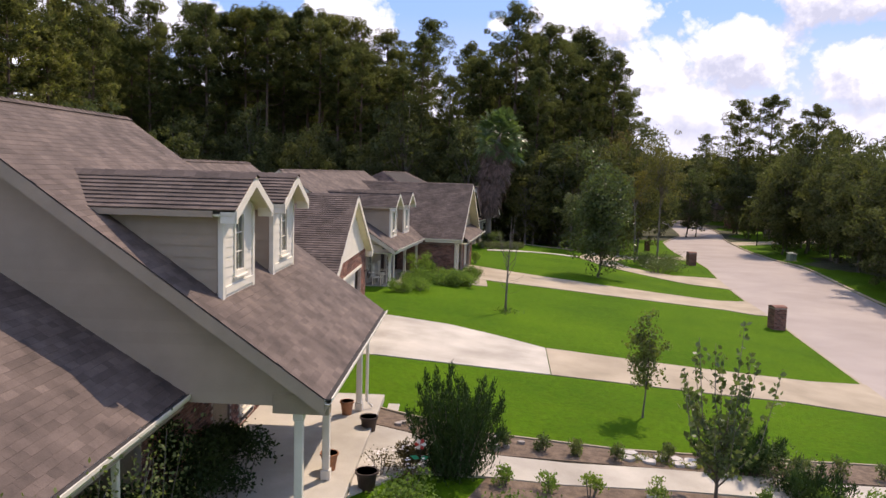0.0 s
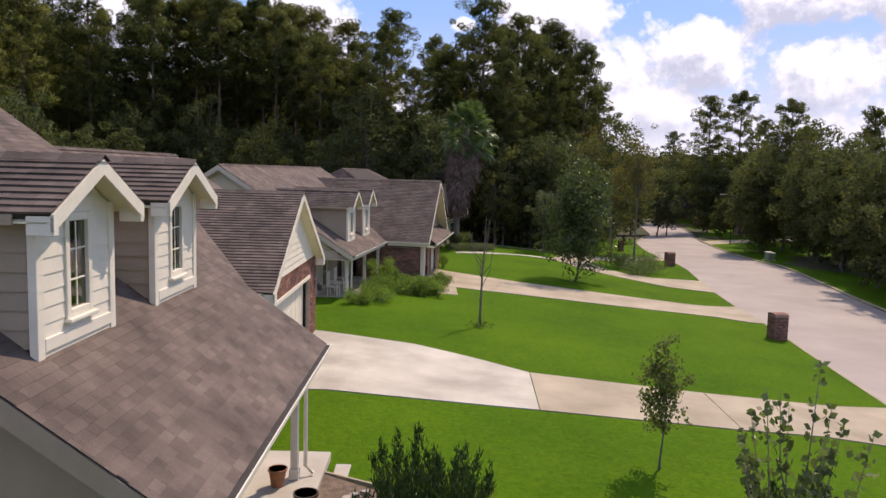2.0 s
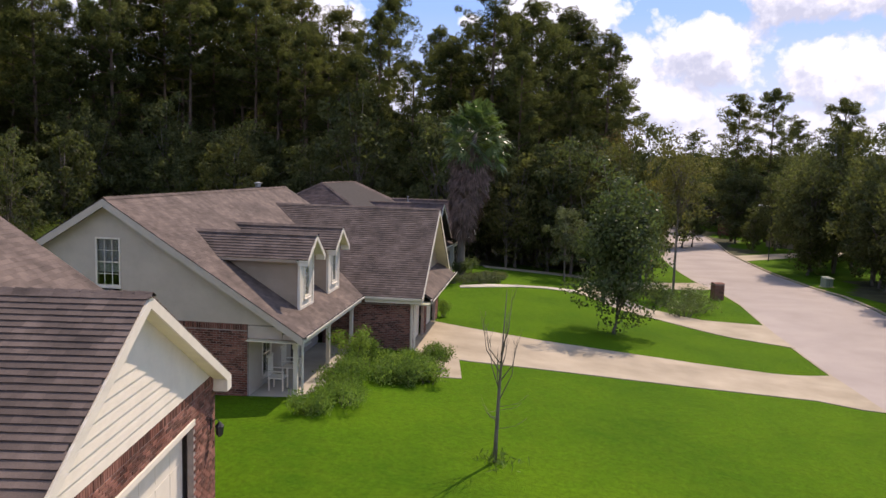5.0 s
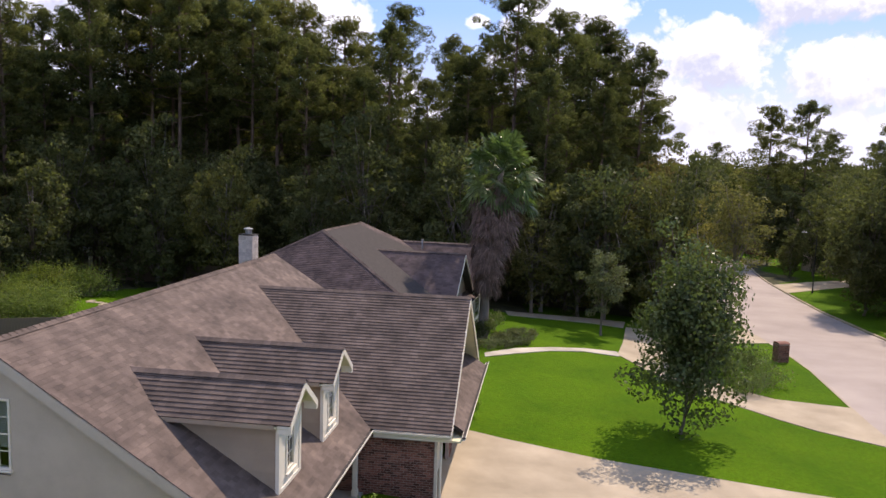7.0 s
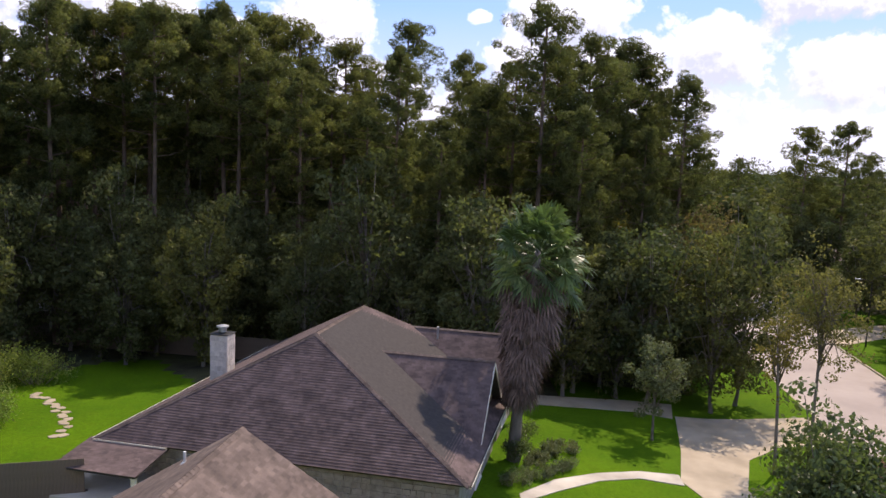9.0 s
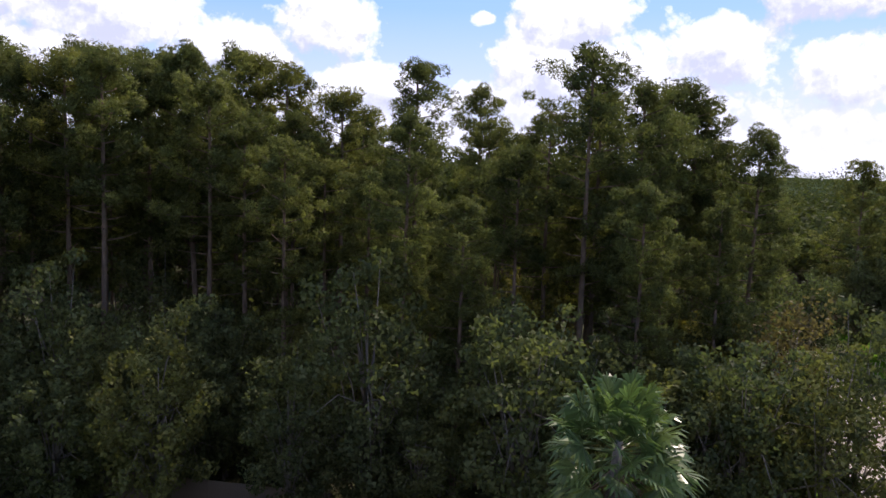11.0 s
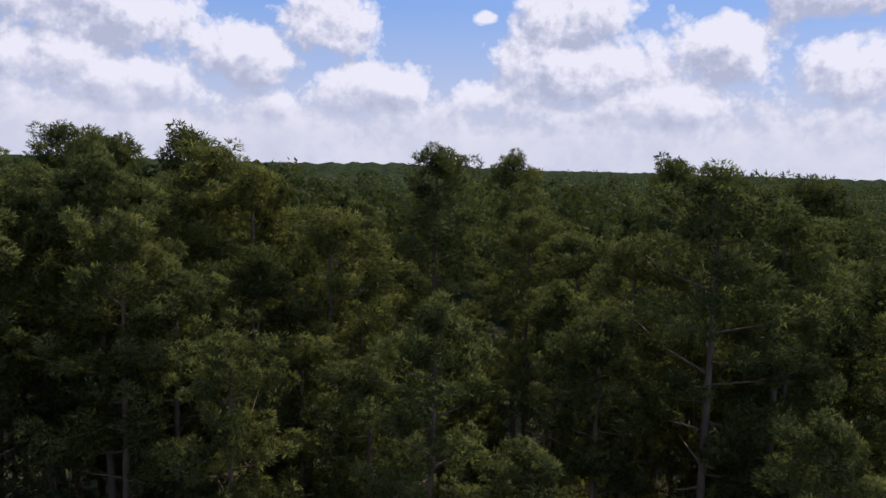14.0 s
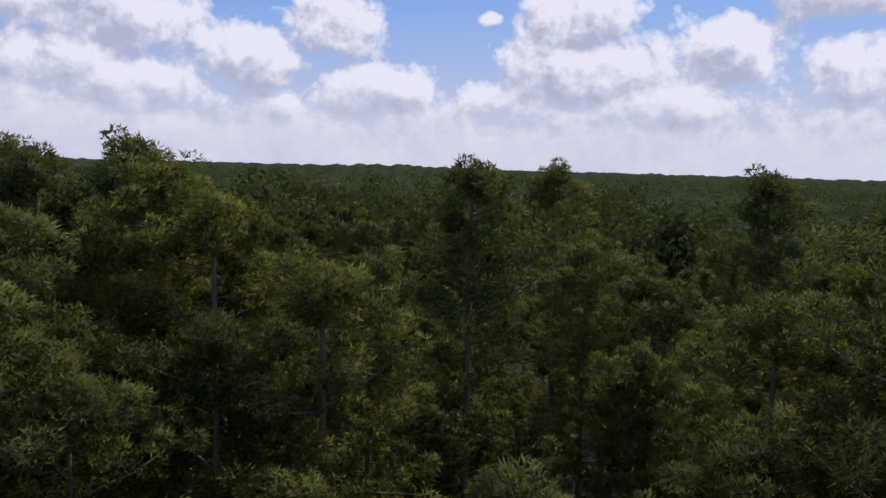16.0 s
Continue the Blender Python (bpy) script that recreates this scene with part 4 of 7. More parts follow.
    part("room_floor", Mesh().box(-12.8, -3.5, 0.7, 6.8, 0.2, 0.52), M_FLOOR_DARK, h)
    return h


house_one()


# ---- second house ----


def house_two():
    h = thing("house", frame_of(-8.95, 40.45, 8), "white gabled house with brick base, two dormers and open porch", "house")
    rx, rz, ez, ex = -0.1, 6.56, 2.52, 6.36
    s = (rz - ez) / (ex - rx)
    far = 16.8
    roof_face(h, [(ex, -0.05, ez), (ex, far, ez), (rx, far, rz), (rx, -0.05, rz)], 201, pick=lambda q: q.y < 3.2 and q.x > 2.4)
    roof_face(h, [(-6.6, -0.05, ez), (-6.6, far, ez), (rx, far, rz), (rx, -0.05, rz)], 202)
    ridge_caps(h, (rx, -0.05, rz), (rx, far, rz), 203)
    for y, o in ((-0.05, -1), (far, 1)):
        rake_board(h, (ex, y, ez - 0.03), (rx, y, rz - 0.03), 0.25, 0.02, (0, o, 0), mat=M_STUCCO)
        rake_board(h, (-6.6, y, ez - 0.03), (rx, y, rz - 0.03), 0.25, 0.02, (0, o, 0), mat=M_STUCCO)
    gutter(h, (ex, 0.0, ez), (ex, 7.6, ez), (1, 0, 0))
    part("fascia", Mesh().box(ex - 0.04, ex - 0.002, 0.0, 7.6, ez - 0.24, ez - 0.1), M_TRIM, h)
    part("soffit", Mesh().prism([(ex - 0.04, 0.0, ez - 0.22), (ex - 0.04, 7.7, ez - 0.22), (4.5, 7.7, ez - 0.22), (4.5, 0.0, ez - 0.22)], (0, 0, -0.02)), M_SOFFIT, h)
    tr = lambda q: (-6.3 + max(0.0, (q - 2.5) / s), 6.1 - max(0.0, (q - 2.5) / s))   # noqa: E731
    gable_boards(h, 0.30, 0.14, tr, 2.76, 0.21, [(-0.55, 0.23, 3.76, 5.27)], name="gable_wall", label="smooth off-white gable wall in shade", mat=M_STUCCO, lapped=0.003)
    gable_boards(h, far - 0.4, -0.14, tr, 0.3, 0.3, name="gable_wall")
    window(h, Matrix.Translation((-0.16, 0.30, 3.76)) @ pose(0, 0, 0, 0, 0, -90), 0.78, 1.5, 3, 4, blind=True, casing=0.035)
    part("frieze_board", Mesh().box(4.48, 5.6, 0.28, 0.46, 2.32, 2.72, 0.01), M_STUCCO, h)
    part("eave_return", Mesh().box(5.602, 6.05, 0.28, 0.46, 2.32, 2.5, 0.01), M_STUCCO, h)
    brick_wall(h, (-6.3, 0.30), (4.46, 0.30), 0.2, 2.76, openings=[(7.1, 8.44, 1.33, 2.53)], label="weathered red-brown brick end wall", pieces=300)
    window(h, Matrix.Translation((1.47, 0.30, 1.36)) @ pose(0, 0, 0, 0, 0, -90), 1.3, 1.14, 6, 4, split=False, casing=0.002)
    plain_wall(h, (4.46, 0.45), (4.46, 7.9), 0.3, 2.6, 0.15, [(1.1, 1.9, 0.7, 2.2), (4.0, 5.0, 0.4, 2.5), (5.5, 6.3, 0.7, 2.2)], mat=M_STUCCO, label="off-white porch wall")
    for y in (1.95, 6.35):
        window(h, Matrix.Translation((4.46, y, 0.75)), 0.76, 1.4, 2, 2, casing=0.03)
    part("room_floor", Mesh().box(-6.0, 4.25, 0.6, 16.1, 0.3, 0.5), M_FLOOR_DARK, h)
    part("attic_floor", Mesh().box(-5.6, 4.25, 0.5, 16.1, 2.6, 2.7), M_FLOOR_DARK, h)
    part("front_door", Mesh().box(4.36, 4.42, 4.46, 5.44, 0.42, 2.5, 0.01), M_POT_DARK, h, "dark front door")
    part("porch_floor", Mesh().box(4.46, 6.15, 0.3, 7.9, -0.1, 0.42, 0.015), M_CONCRETE_NEW, h, "pale concrete porch floor")
    part("porch_beam", Mesh().box(5.86, 6.04, 0.465, 7.9, 2.12, 2.34, 0.01), M_TRIM, h)
    for y in (0.55, 4.2, 7.6):
        post(h, 5.95, y, 0.42, 2.14)
    downpipe(h, 6.2, 0.45, 0.35, 2.4)
    dormer(h, 5.62, 2.60, 2.98, 1.4, 5.44, 1.8, 300, over=0.28, front=0.34, rise=0.76, win=(0.46, 1.0))
    dormer(h, 5.62, 5.95, 2.98, 1.4, 5.44, 1.8, 320, over=0.28, front=0.34, rise=0.76, win=(0.46, 1.0))
    gy, gz, gx = 12.4, 5.90, 8.82
    for k, (ye, sd) in enumerate(((7.75, 221), (17.05, 222))):
        roof_face(h, [(-0.6, ye, 2.52), (gx, ye, 2.52), (gx, gy, gz), (-0.6, gy, gz)], sd, lift=0.025)
        rake_board(h, (gx, ye, 2.49), (gx, gy, gz - 0.03), 0.2, 0.04, (1, 0, 0))
        part("soffit", Mesh().prism([(8.3, ye, 2.3), (gx - 0.02, ye, 2.3), (gx - 0.02, gy, gz - 0.22), (8.3, gy, gz - 0.22)], (0, 0, -0.02)), M_SOFFIT, h)
    ridge_caps(h, (0.8, gy, gz), (gx, gy, gz), 223)
    gutter(h, (ex + 0.1, 7.75, 2.5), (gx, 7.75, 2.5), (0, -1, 0))
    part("fascia", Mesh().box(ex + 0.1, gx - 0.02, 7.752, 7.79, 2.26, 2.4), M_TRIM, h)
    sl = (gz - 2.52) / 4.65
    gable_boards(h, 8.3, -0.14, lambda q: (gy - max(0.0, (gz - 0.22 - q) / sl), gy + max(0.0, (gz - 0.22 - q) / sl)), 2.5, 0.19,
                 [(gy - 0.45, gy + 0.45, 3.3, 4.4)], axis="x", name="gable_wall")
    window(h, Matrix.Translation((8.3, gy, 3.3)), 0.86, 1.08, 3, 3)
    roof_face(h, [(9.15, 8.4, 2.42), (9.15, 16.4, 2.42), (8.3, 16.4, 2.95), (8.3, 8.4, 2.95)], 224, 0.1, name="pent_roof")
    gutter(h, (9.15, 7.9, 2.42), (9.15, 16.9, 2.42), (1, 0, 0))
    part("soffit", Mesh().box(8.3, 9.13, 7.95, 16.85, 2.2, 2.25), M_SOFFIT, h)
    brick_wall(h, (4.6, 8.05), (8.3, 8.05), -0.35, 2.36, label="dark red-brown brick garage side", pieces=300)
    brick_wall(h, (8.3, 8.05), (8.3, 16.7), -0.5, 2.36, openings=[(0.9, 3.7, -0.5, 2.0), (4.7, 7.5, -0.5, 2.0)], label="dark brick garage front", pieces=60)
    garage_door(h, 8.12, 8.95, 11.75, -0.4, 2.0)
    garage_door(h, 8.12, 12.75, 15.55, -0.4, 2.0)
    part("corner_board", Mesh().box(8.31, 8.40, 8.06, 8.2, -0.4, 2.3, 0.006), M_TRIM, h)
    downpipe(h, 8.52, 7.95, -0.4, 2.4)
    plain_wall(h, (-6.2, far - 0.2), (-6.2, 0.4), 0.2, 2.6, 0.15, mat=M_STUCCO)
    plain_wall(h, (8.3, 16.7), (-6.2, 16.7), -0.6, 2.6, 0.15, mat=M_STUCCO)
    for x, y, hh in ((-2.6, 11.3, 0.34), (-1.5, 15.9, 0.34)):
        z = rz + 0.6215 * (x + 0.1)
        part("vent_pipe", Mesh().tube([(x, y, z - 0.3), (x, y, z + hh)], [0.04, 0.04], 10).tube([(x, y, z - 0.05), (x, y, z + 0.03)], [0.13, 0.06], 10), M_BLIND, h, "white roof vent pipe")
    return h


house_two()


# ---- third house ----


def house_three():
    h = thing("house", frame_of(-15.85, 67.0, 12.5), "brown hip-roofed house with pale stone walls and chimney", "house")
    ez = 2.15
    a, b = (8.4, 4.8, 6.55), (8.3, 12.2, 6.55)
    W, D = 16.85, 17.5
    roof_face(h, [(0, 0, ez), (W, 0, ez), a], 401, mat=M_SHINGLE_DARK, lift=0.024)
    roof_face(h, [(W, 0, ez), (W, D, ez), b, a], 402, mat=M_SHINGLE_DARK)
    roof_face(h, [(0, D, ez), (W, D, ez), b], 403, mat=M_SHINGLE_DARK)
    roof_face(h, [(0, 0, ez), (0, D, ez), b, a], 404, mat=M_SHINGLE_DARK)
    for p, q in (((0, 0, ez), a), ((W, 0, ez), a), (a, b), (b, (W, D, ez)), (b, (0, D, ez))):
        ridge_caps(h, p, q, 405)
    for k, (y, x0, x1, half) in enumerate(((7.6, 10.0, 16.6, 3.4), (13.7, 10.2, 17.4, 3.2))):
        z = 5.25
        e = z - 0.86 * half
        for ye in (y - half, y + half):
            roof_face(h, [(x0, ye, e), (x1, ye, e), (x1, y, z), (x0, y, z)], 410 + k, mat=M_SHINGLE_DARK)
            rake_board(h, (x1, ye, e - 0.03), (x1, y, z - 0.03), 0.2, 0.04, (1, 0, 0))
        ridge_caps(h, (x0, y, z), (x1, y, z), 415 + k)
        gable_boards(h, x1 - 0.45, -0.14, lambda q, y=y, z=z: (y - max(0.0, (z - 0.25 - q) / 0.86), y + max(0.0, (z - 0.25 - q) / 0.86)), e - 0.1, 0.2, axis="x", name="gable_wall")
    walls = [((0.5, 0.5), (W - 0.5, 0.5)), ((W - 0.5, 0.5), (W - 0.5, D - 0.5)), ((W - 0.5, D - 0.5), (0.5, D - 0.5)), ((0.5, D - 0.5), (0.5, 0.5))]
    for k, (p, q) in enumerate(walls):
        ops = [(4.0, 5.6, 0.1, 1.6), (9.5, 11.0, -0.6, 1.5), (12.5, 14.5, 0.1, 1.6)] if k == 1 else []
        wl = plain_wall(h, p, q, -0.9, 2.05, 0.2, ops, mat=M_STONE, label="pale rough stone wall", name="stone_wall")
        if k == 0:
            rng = random.Random(5)
            x = 0.5
            cnt = 0
            for r in range(9):
                x = 0.5
                while x < W - 0.7:
                    w = rng.uniform(0.25, 0.6)
                    z = 2.0 - (r + 1) * 0.26
                    st = Mesh().box(x + 0.01, min(x + w, W - 0.5) - 0.01, 0.5 - rng.uniform(0.03, 0.07), 0.499, z + 0.01, z + 0.25, 0.015)
                    if cnt < 290:
                        part("stone", st, M_STONE, wl)
                        cnt += 1
                    x += w
    for y, w in ((5.3, 1.5), (14.0, 1.9)):
        window(h, Matrix.Translation((W - 0.5, y, 0.1)), w, 1.5, 3, 3)
    part("front_door", Mesh().box(W - 0.62, W - 0.56, 10.0, 11.5, -0.6, 1.5, 0.01), M_POT_DARK, h, "dark front door")
    for p, q, o in (((0.0, 0, ez), (3.6, 0, ez), (0, -1, 0)), ((W, 0, ez), (W, D, ez), (1, 0, 0)), ((0, D, ez), (0, 0, ez), (-1, 0, 0))):
        gutter(h, p, q, o)
    # chimney
    ch = part("chimney", Mesh().box(2.75, 3.65, 5.0, 5.8, 2.0, 5.95, 0.02), M_LIMESTONE, h, "pale stone chimney with metal cap")
    rng = random.Random(8)
    for r in range(13):
        for side in range(4):
            t = 0.0
            while t < 0.88:
                w = min(rng.uniform(0.2, 0.45), 0.9 - t)
                z = 5.9 - (r + 1) * 0.25
                d = rng.uniform(0.015, 0.035)
                if side == 0:
                    part("stone", Mesh().box(2.75 + t, 2.75 + t + w - 0.015, 5.0 - d, 5.0, z, z + 0.235, 0.008), M_LIMESTONE, ch)
                elif side == 1:
                    part("stone", Mesh().box(3.65, 3.65 + d, 5.0 + t * 0.88, 5.0 + (t + w) * 0.88 - 0.015, z, z + 0.235, 0.008), M_LIMESTONE, ch)
                t += w
    part("chimney_cap", Mesh().box(2.70, 3.70, 4.95, 5.85, 5.95, 6.0, 0.015), M_METAL, ch)
    part("flue", Mesh().lathe([(0.2, 0.0), (0.2, 0.22), (0.3, 0.24), (0.3, 0.3), (0.05, 0.36)], 14, (3.2, 5.4, 6.05)), M_GREYMETAL, ch, "round metal flue cap")
    for x, y, z in ((6.2, 6.1, 5.3), (12.5, 13.0, 5.4), (10.2, 15.6, 4.2)):
        part("vent_pipe", Mesh().tube([(x, y, z - 0.6), (x, y, z), (x, y, z + 0.02), (x, y, z + 0.1)], [0.06, 0.06, 0.1, 0.1], 10), M_GREYMETAL, h, "grey roof vent pipe")
    # small covered patio
    roof_face(h, [(-0.3, -2.3, 1.75), (3.6, -2.3, 1.75), (3.6, 0.2, 2.1), (-0.3, 0.2, 2.1)], 430, 0.1, mat=M_SHINGLE_DARK, name="patio_roof")
    for x in (-0.15, 3.4):
        post(h, x, -2.1, 0.1, 1.7, 0.09)
    part("patio_slab", Mesh().box(-1.4, 3.8, -2.6, 0.4, 0.2, 0.62, 0.02), M_CONCRETE_NEW, h, "pale concrete patio slab")
    return h


house_three()

# ---- plants ----


def leaf_mesh(name, centres, normals_out, size, aspect, mat, rng, droop=0.0, quads=True, puff=False, brush=False):
    """Many small leaves: one flat blade at each centre, turned at random; brush: blades point outwards and are shaded as round tufts."""
    c = np.asarray(centres, float)
    n = len(c)
    d = rng.normal(size=(n, 3))
    if puff:
        face = np.asarray(normals_out) + rng.normal(size=(n, 3)) * 0.38
        s = np.cross(d, face)
        s /= np.linalg.norm(s, axis=1)[:, None] + 1e-9
        d = np.cross(face, s)
        d /= np.linalg.norm(d, axis=1)[:, None] + 1e-9
    else:
        if normals_out is not None:
            d = d * 0.75 + np.asarray(normals_out) * 1.0
        d[:, 2] -= droop
        d /= np.linalg.norm(d, axis=1)[:, None] + 1e-9
        s = np.cross(d, rng.normal(size=(n, 3)))
        s /= np.linalg.norm(s, axis=1)[:, None] + 1e-9
    if brush:
        back = np.sum(np.cross(s, d) * np.asarray(normals_out), axis=1) < 0
        s[back] *= -1
    ln = (size * rng.uniform(0.65, 1.35, n))[:, None]
    wd = ln * aspect
    if quads:
        v = np.stack([c - d * ln * 0.5, c + s * wd * 0.5, c + d * ln * 0.5, c - s * wd * 0.5], 1).reshape(-1, 3)
        k, per = 4, n
    else:
        v = np.stack([c - s * wd * 0.5, c + s * wd * 0.5, c + d * ln], 1).reshape(-1, 3)
        k, per = 3, n
    me = bpy.data.meshes.new(name)
    me.vertices.add(len(v))
    me.vertices.foreach_set("co", v.astype(np.float32).ravel())
    me.loops.add(per * k)
    me.loops.foreach_set("vertex_index", np.arange(per * k, dtype=np.int32))
    me.polygons.add(per)
    me.polygons.foreach_set("loop_start", np.arange(0, per * k, k, dtype=np.int32))
    me.materials.append(mat)
    me.update(calc_edges=True)
    if brush:
        soft = np.asarray(normals_out) + rng.normal(size=(n, 3)) * 0.3
        soft /= np.linalg.norm(soft, axis=1)[:, None] + 1e-9
        me.polygons.foreach_set("use_smooth", [True] * n)
        me.normals_split_custom_set_from_vertices(np.repeat(soft, k, 0).tolist())
    return me


def clump_points(rng, centres, radii, per):
    """Points in soft clumps, and the way out of each clump."""
    c = np.repeat(np.asarray(centres, float), per, 0)
    r = np.repeat(np.asarray(radii, float), per)
    d = rng.normal(size=(len(c), 3))
    d /= np.linalg.norm(d, axis=1)[:, None]
    f = rng.uniform(0.3, 1.0, len(c)) ** 0.4
    d[:, 2] *= 0.75
    return c + d * (r * f)[:, None], d


def pine_tree(seed, height=27.0, bare=0.45, spread=3.0, per=80, mat=None, lean=0.4, needle=0.42, limbs=34, wide=0.3):
    """A tall pine: long bare trunk, uneven limbs with brushes of needles, a rounded lumpy top. Stands at the origin, out of sight until copied."""
    rng = np.random.default_rng(seed)
    t = thing("pine_tree", Matrix.Identity(4), "tall dark green pine with long bare trunk", "tree", "woodland pines")
    bend = rng.normal(size=2) * lean
    at = lambda k: Vector((bend[0] * math.sin(k * 2.2), bend[1] * math.sin(k * 1.7), k * height))   # noqa: E731
    trunk = Mesh().tube([at(k) - Vector((0, 0, 0.4 if k == 0 else 0)) for k in np.linspace(0, 0.97, 9)], [0.0088 * height * (1 - 0.85 * k) + 0.03 for k in np.linspace(0, 1, 9)], 8)
    cents, rads = [], []
    side = rng.uniform(0, 6.28)
    for i in range(limbs):
        f = (i + rng.uniform(0, 0.8)) / limbs
        k = bare + (0.955 - bare) * f
        a = i * 2.4 + rng.uniform(-0.5, 0.5)
        shape = math.sqrt(max(0.05, 1 - f ** 2.6)) * (0.42 + 0.58 * min(1.0, f * 2.6))
        reach = spread * shape * rng.choice([0.55, 0.8, 1.0, 1.15]) * (1 + 0.22 * math.cos(a - side)) + 0.35
        p0 = at(k)
        up = rng.uniform(-0.08, 0.3) + 0.35 * f
        d = Vector((math.cos(a), math.sin(a), 0))
        p1 = p0 + d * reach * 0.55 + Vector((0, 0, reach * up * 0.35))
        p2 = p0 + d * reach + Vector((0, 0, reach * up))
        trunk.tube([p0, p1, p2], [0.06, 0.04, 0.015], 4)
        if f < 0.2 and rng.random() < 0.5:
            continue
        w = Vector((-d.y, d.x, 0))
        for g in (0.42, 0.62, 0.82, 1.0):
            if g < 0.5 and f < 0.25:
                continue
            q = p0.lerp(p1, g / 0.55) if g < 0.55 else p1.lerp(p2, (g - 0.55) / 0.45)
            for sgn in ((-1, 1) if g > 0.7 and reach > 1.6 else (0,)):
                o = q + w * (sgn * wide * reach * rng.uniform(0.5, 1.1)) + Vector((rng.normal() * 0.2, rng.normal() * 0.2, rng.uniform(-0.1, 0.75)))
                cents.append(tuple(o))
                rads.append(rng.uniform(0.36, 0.68))
    tip = at(0.965)
    for j in range(11):
        a, r = j * 2.4, 0.35 + 0.11 * j
        cents.append((tip.x + math.cos(a) * r, tip.y + math.sin(a) * r, tip.z + 0.15 - 0.16 * j + rng.uniform(-0.2, 0.2)))
        rads.append(rng.uniform(0.4, 0.62))
    pts, out = clump_points(rng, cents, rads, per)
    out = out + np.array([0, 0, 0.2])
    part("trunk", trunk, M_BARK, t, smooth=True)
    part("crown", leaf_mesh("crown", pts, out, needle, 0.3, mat or M_LEAF_PINE, rng, 0, False, False, True), None, t)
    return t


def broad_tree(seed, name="tree", height=11.0, crown=(3.6, 3.6, 4.2), clear=0.3, clumps=60, per=60, leaf=0.26, mat=None, label="", category="tree", group="", trunk_r=0.16, aspect=0.6, bark=None, shell=0.45, quads=True, point=0.0, lump=1.0):
    """A leafy tree: tapered trunk, limbs out to each mass of leaves, uneven crown."""
    rng = np.random.default_rng(seed)
    t = thing(name, Matrix.Identity(4), label, category, group)
    base = height * clear
    trunk = Mesh()
    top = Vector((rng.normal() * 0.018 * height, rng.normal() * 0.018 * height, base + (height - base) * 0.75))
    trunk.tube([(0, 0, -0.3), (0, 0, 0.2), (top.x * 0.3, top.y * 0.3, base), top * 1.0], [trunk_r * 1.35, trunk_r, trunk_r * 0.75, trunk_r * 0.15], 8)
    cz = (base + height) / 2
    hz = (height - base) / 2
    cents, rads = [], []
    for i in range(clumps):
        d = rng.normal(size=3)
        d /= np.linalg.norm(d)
        f = rng.uniform(shell, 1.0) * rng.uniform(0.85, 1.12)
        taper = 1.0 - point * max(0.0, d[2])
        c = np.array([d[0] * crown[0] * f * taper, d[1] * crown[1] * f * taper, cz + d[2] * hz * f])
        cents.append(c)
        rads.append(rng.uniform(0.16, 0.30) * (crown[0] + hz) * 0.5 * lump)
        if i % 3 == 0:
            s = Vector((top.x * 0.3, top.y * 0.3, base)).lerp(top, rng.uniform(0.0, 0.8))
            e = Vector(c)
            trunk.tube([s, s.lerp(e, 0.55) + Vector((0, 0, 0.12 * hz)), e], [trunk_r * 0.4, trunk_r * 0.22, 0.015], 4)
    pts, out = clump_points(rng, cents, rads, per)
    part("trunk", trunk, bark or M_BARK_GREY, t, smooth=True)
    part("crown", leaf_mesh("crown", pts, out, leaf, aspect, mat or M_LEAF_OAK, rng, 0.1, quads, True), None, t)
    return t


def place(proto, x, y, turn=0.0, size=1.0, label="", stretch=1.0, z=None):
    ob = copy_thing(proto, Matrix.Identity(4))
    ob.matrix_basis = Matrix.Translation((x, y, ground_z(x, y) if z is None else z)) @ Matrix.Rotation(turn, 4, "Z") @ Matrix.Diagonal((size, size, size * stretch, 1))
    if label:
        ob["label"] = label
    return ob


def discard(proto):
    for ob in (*proto.children_recursive, proto):
        bpy.data.objects.remove(ob)


rng0 = random.Random(42)
PINES = [pine_tree(50 + k, 27.0, (0.22, 0.46, 0.52, 0.28, 0.44, 0.5)[k], (2.7, 3.2, 2.6)[k % 3], per=180, needle=0.215, limbs=44 if k in (0, 3) else 31) for k in range(6)]
BIG_PINES = [pine_tree(66 + k, 27.0, 0.14 + 0.12 * k, 4.4 - 0.5 * k, per=84, needle=0.34, limbs=58 - 14 * k) for k in range(2)]
DEEP_PINES = [pine_tree(60 + k, 27.0, (0.3, 0.44, 0.5)[k], 3.0 + 0.2 * k, per=110, needle=0.29) for k in range(3)]
FAR_PINES = [pine_tree(70 + k, 27.0, 0.36 + 0.08 * k, 3.0 + 0.3 * k, per=46, needle=0.5, limbs=30) for k in range(2)]
OAKS = [broad_tree(80 + k, "broadleaf_tree", 11.0 + k, (3.3 + 0.3 * k, 3.3 + 0.3 * k, 4), 0.06, 110, 66, 0.25,
                   (M_LEAF_OAK, M_LEAF_OAK, M_LEAF_LIGHT, M_LEAF_OAK)[k], "dark green leafy tree at the edge of the woods", group="woodland leafy trees", quads=False, aspect=0.8, lump=0.72) for k in range(4)]
EDGE = [broad_tree(95 + k, "broadleaf_tree", 13.0, (3.9, 3.9, 4), 0.03, 170, 76, 0.24, M_LEAF_OAK, "dense dark leafy tree at the edge of the lawn", group="woodland leafy trees", shell=0.3, quads=False, aspect=0.8, lump=0.72) for k in range(2)]
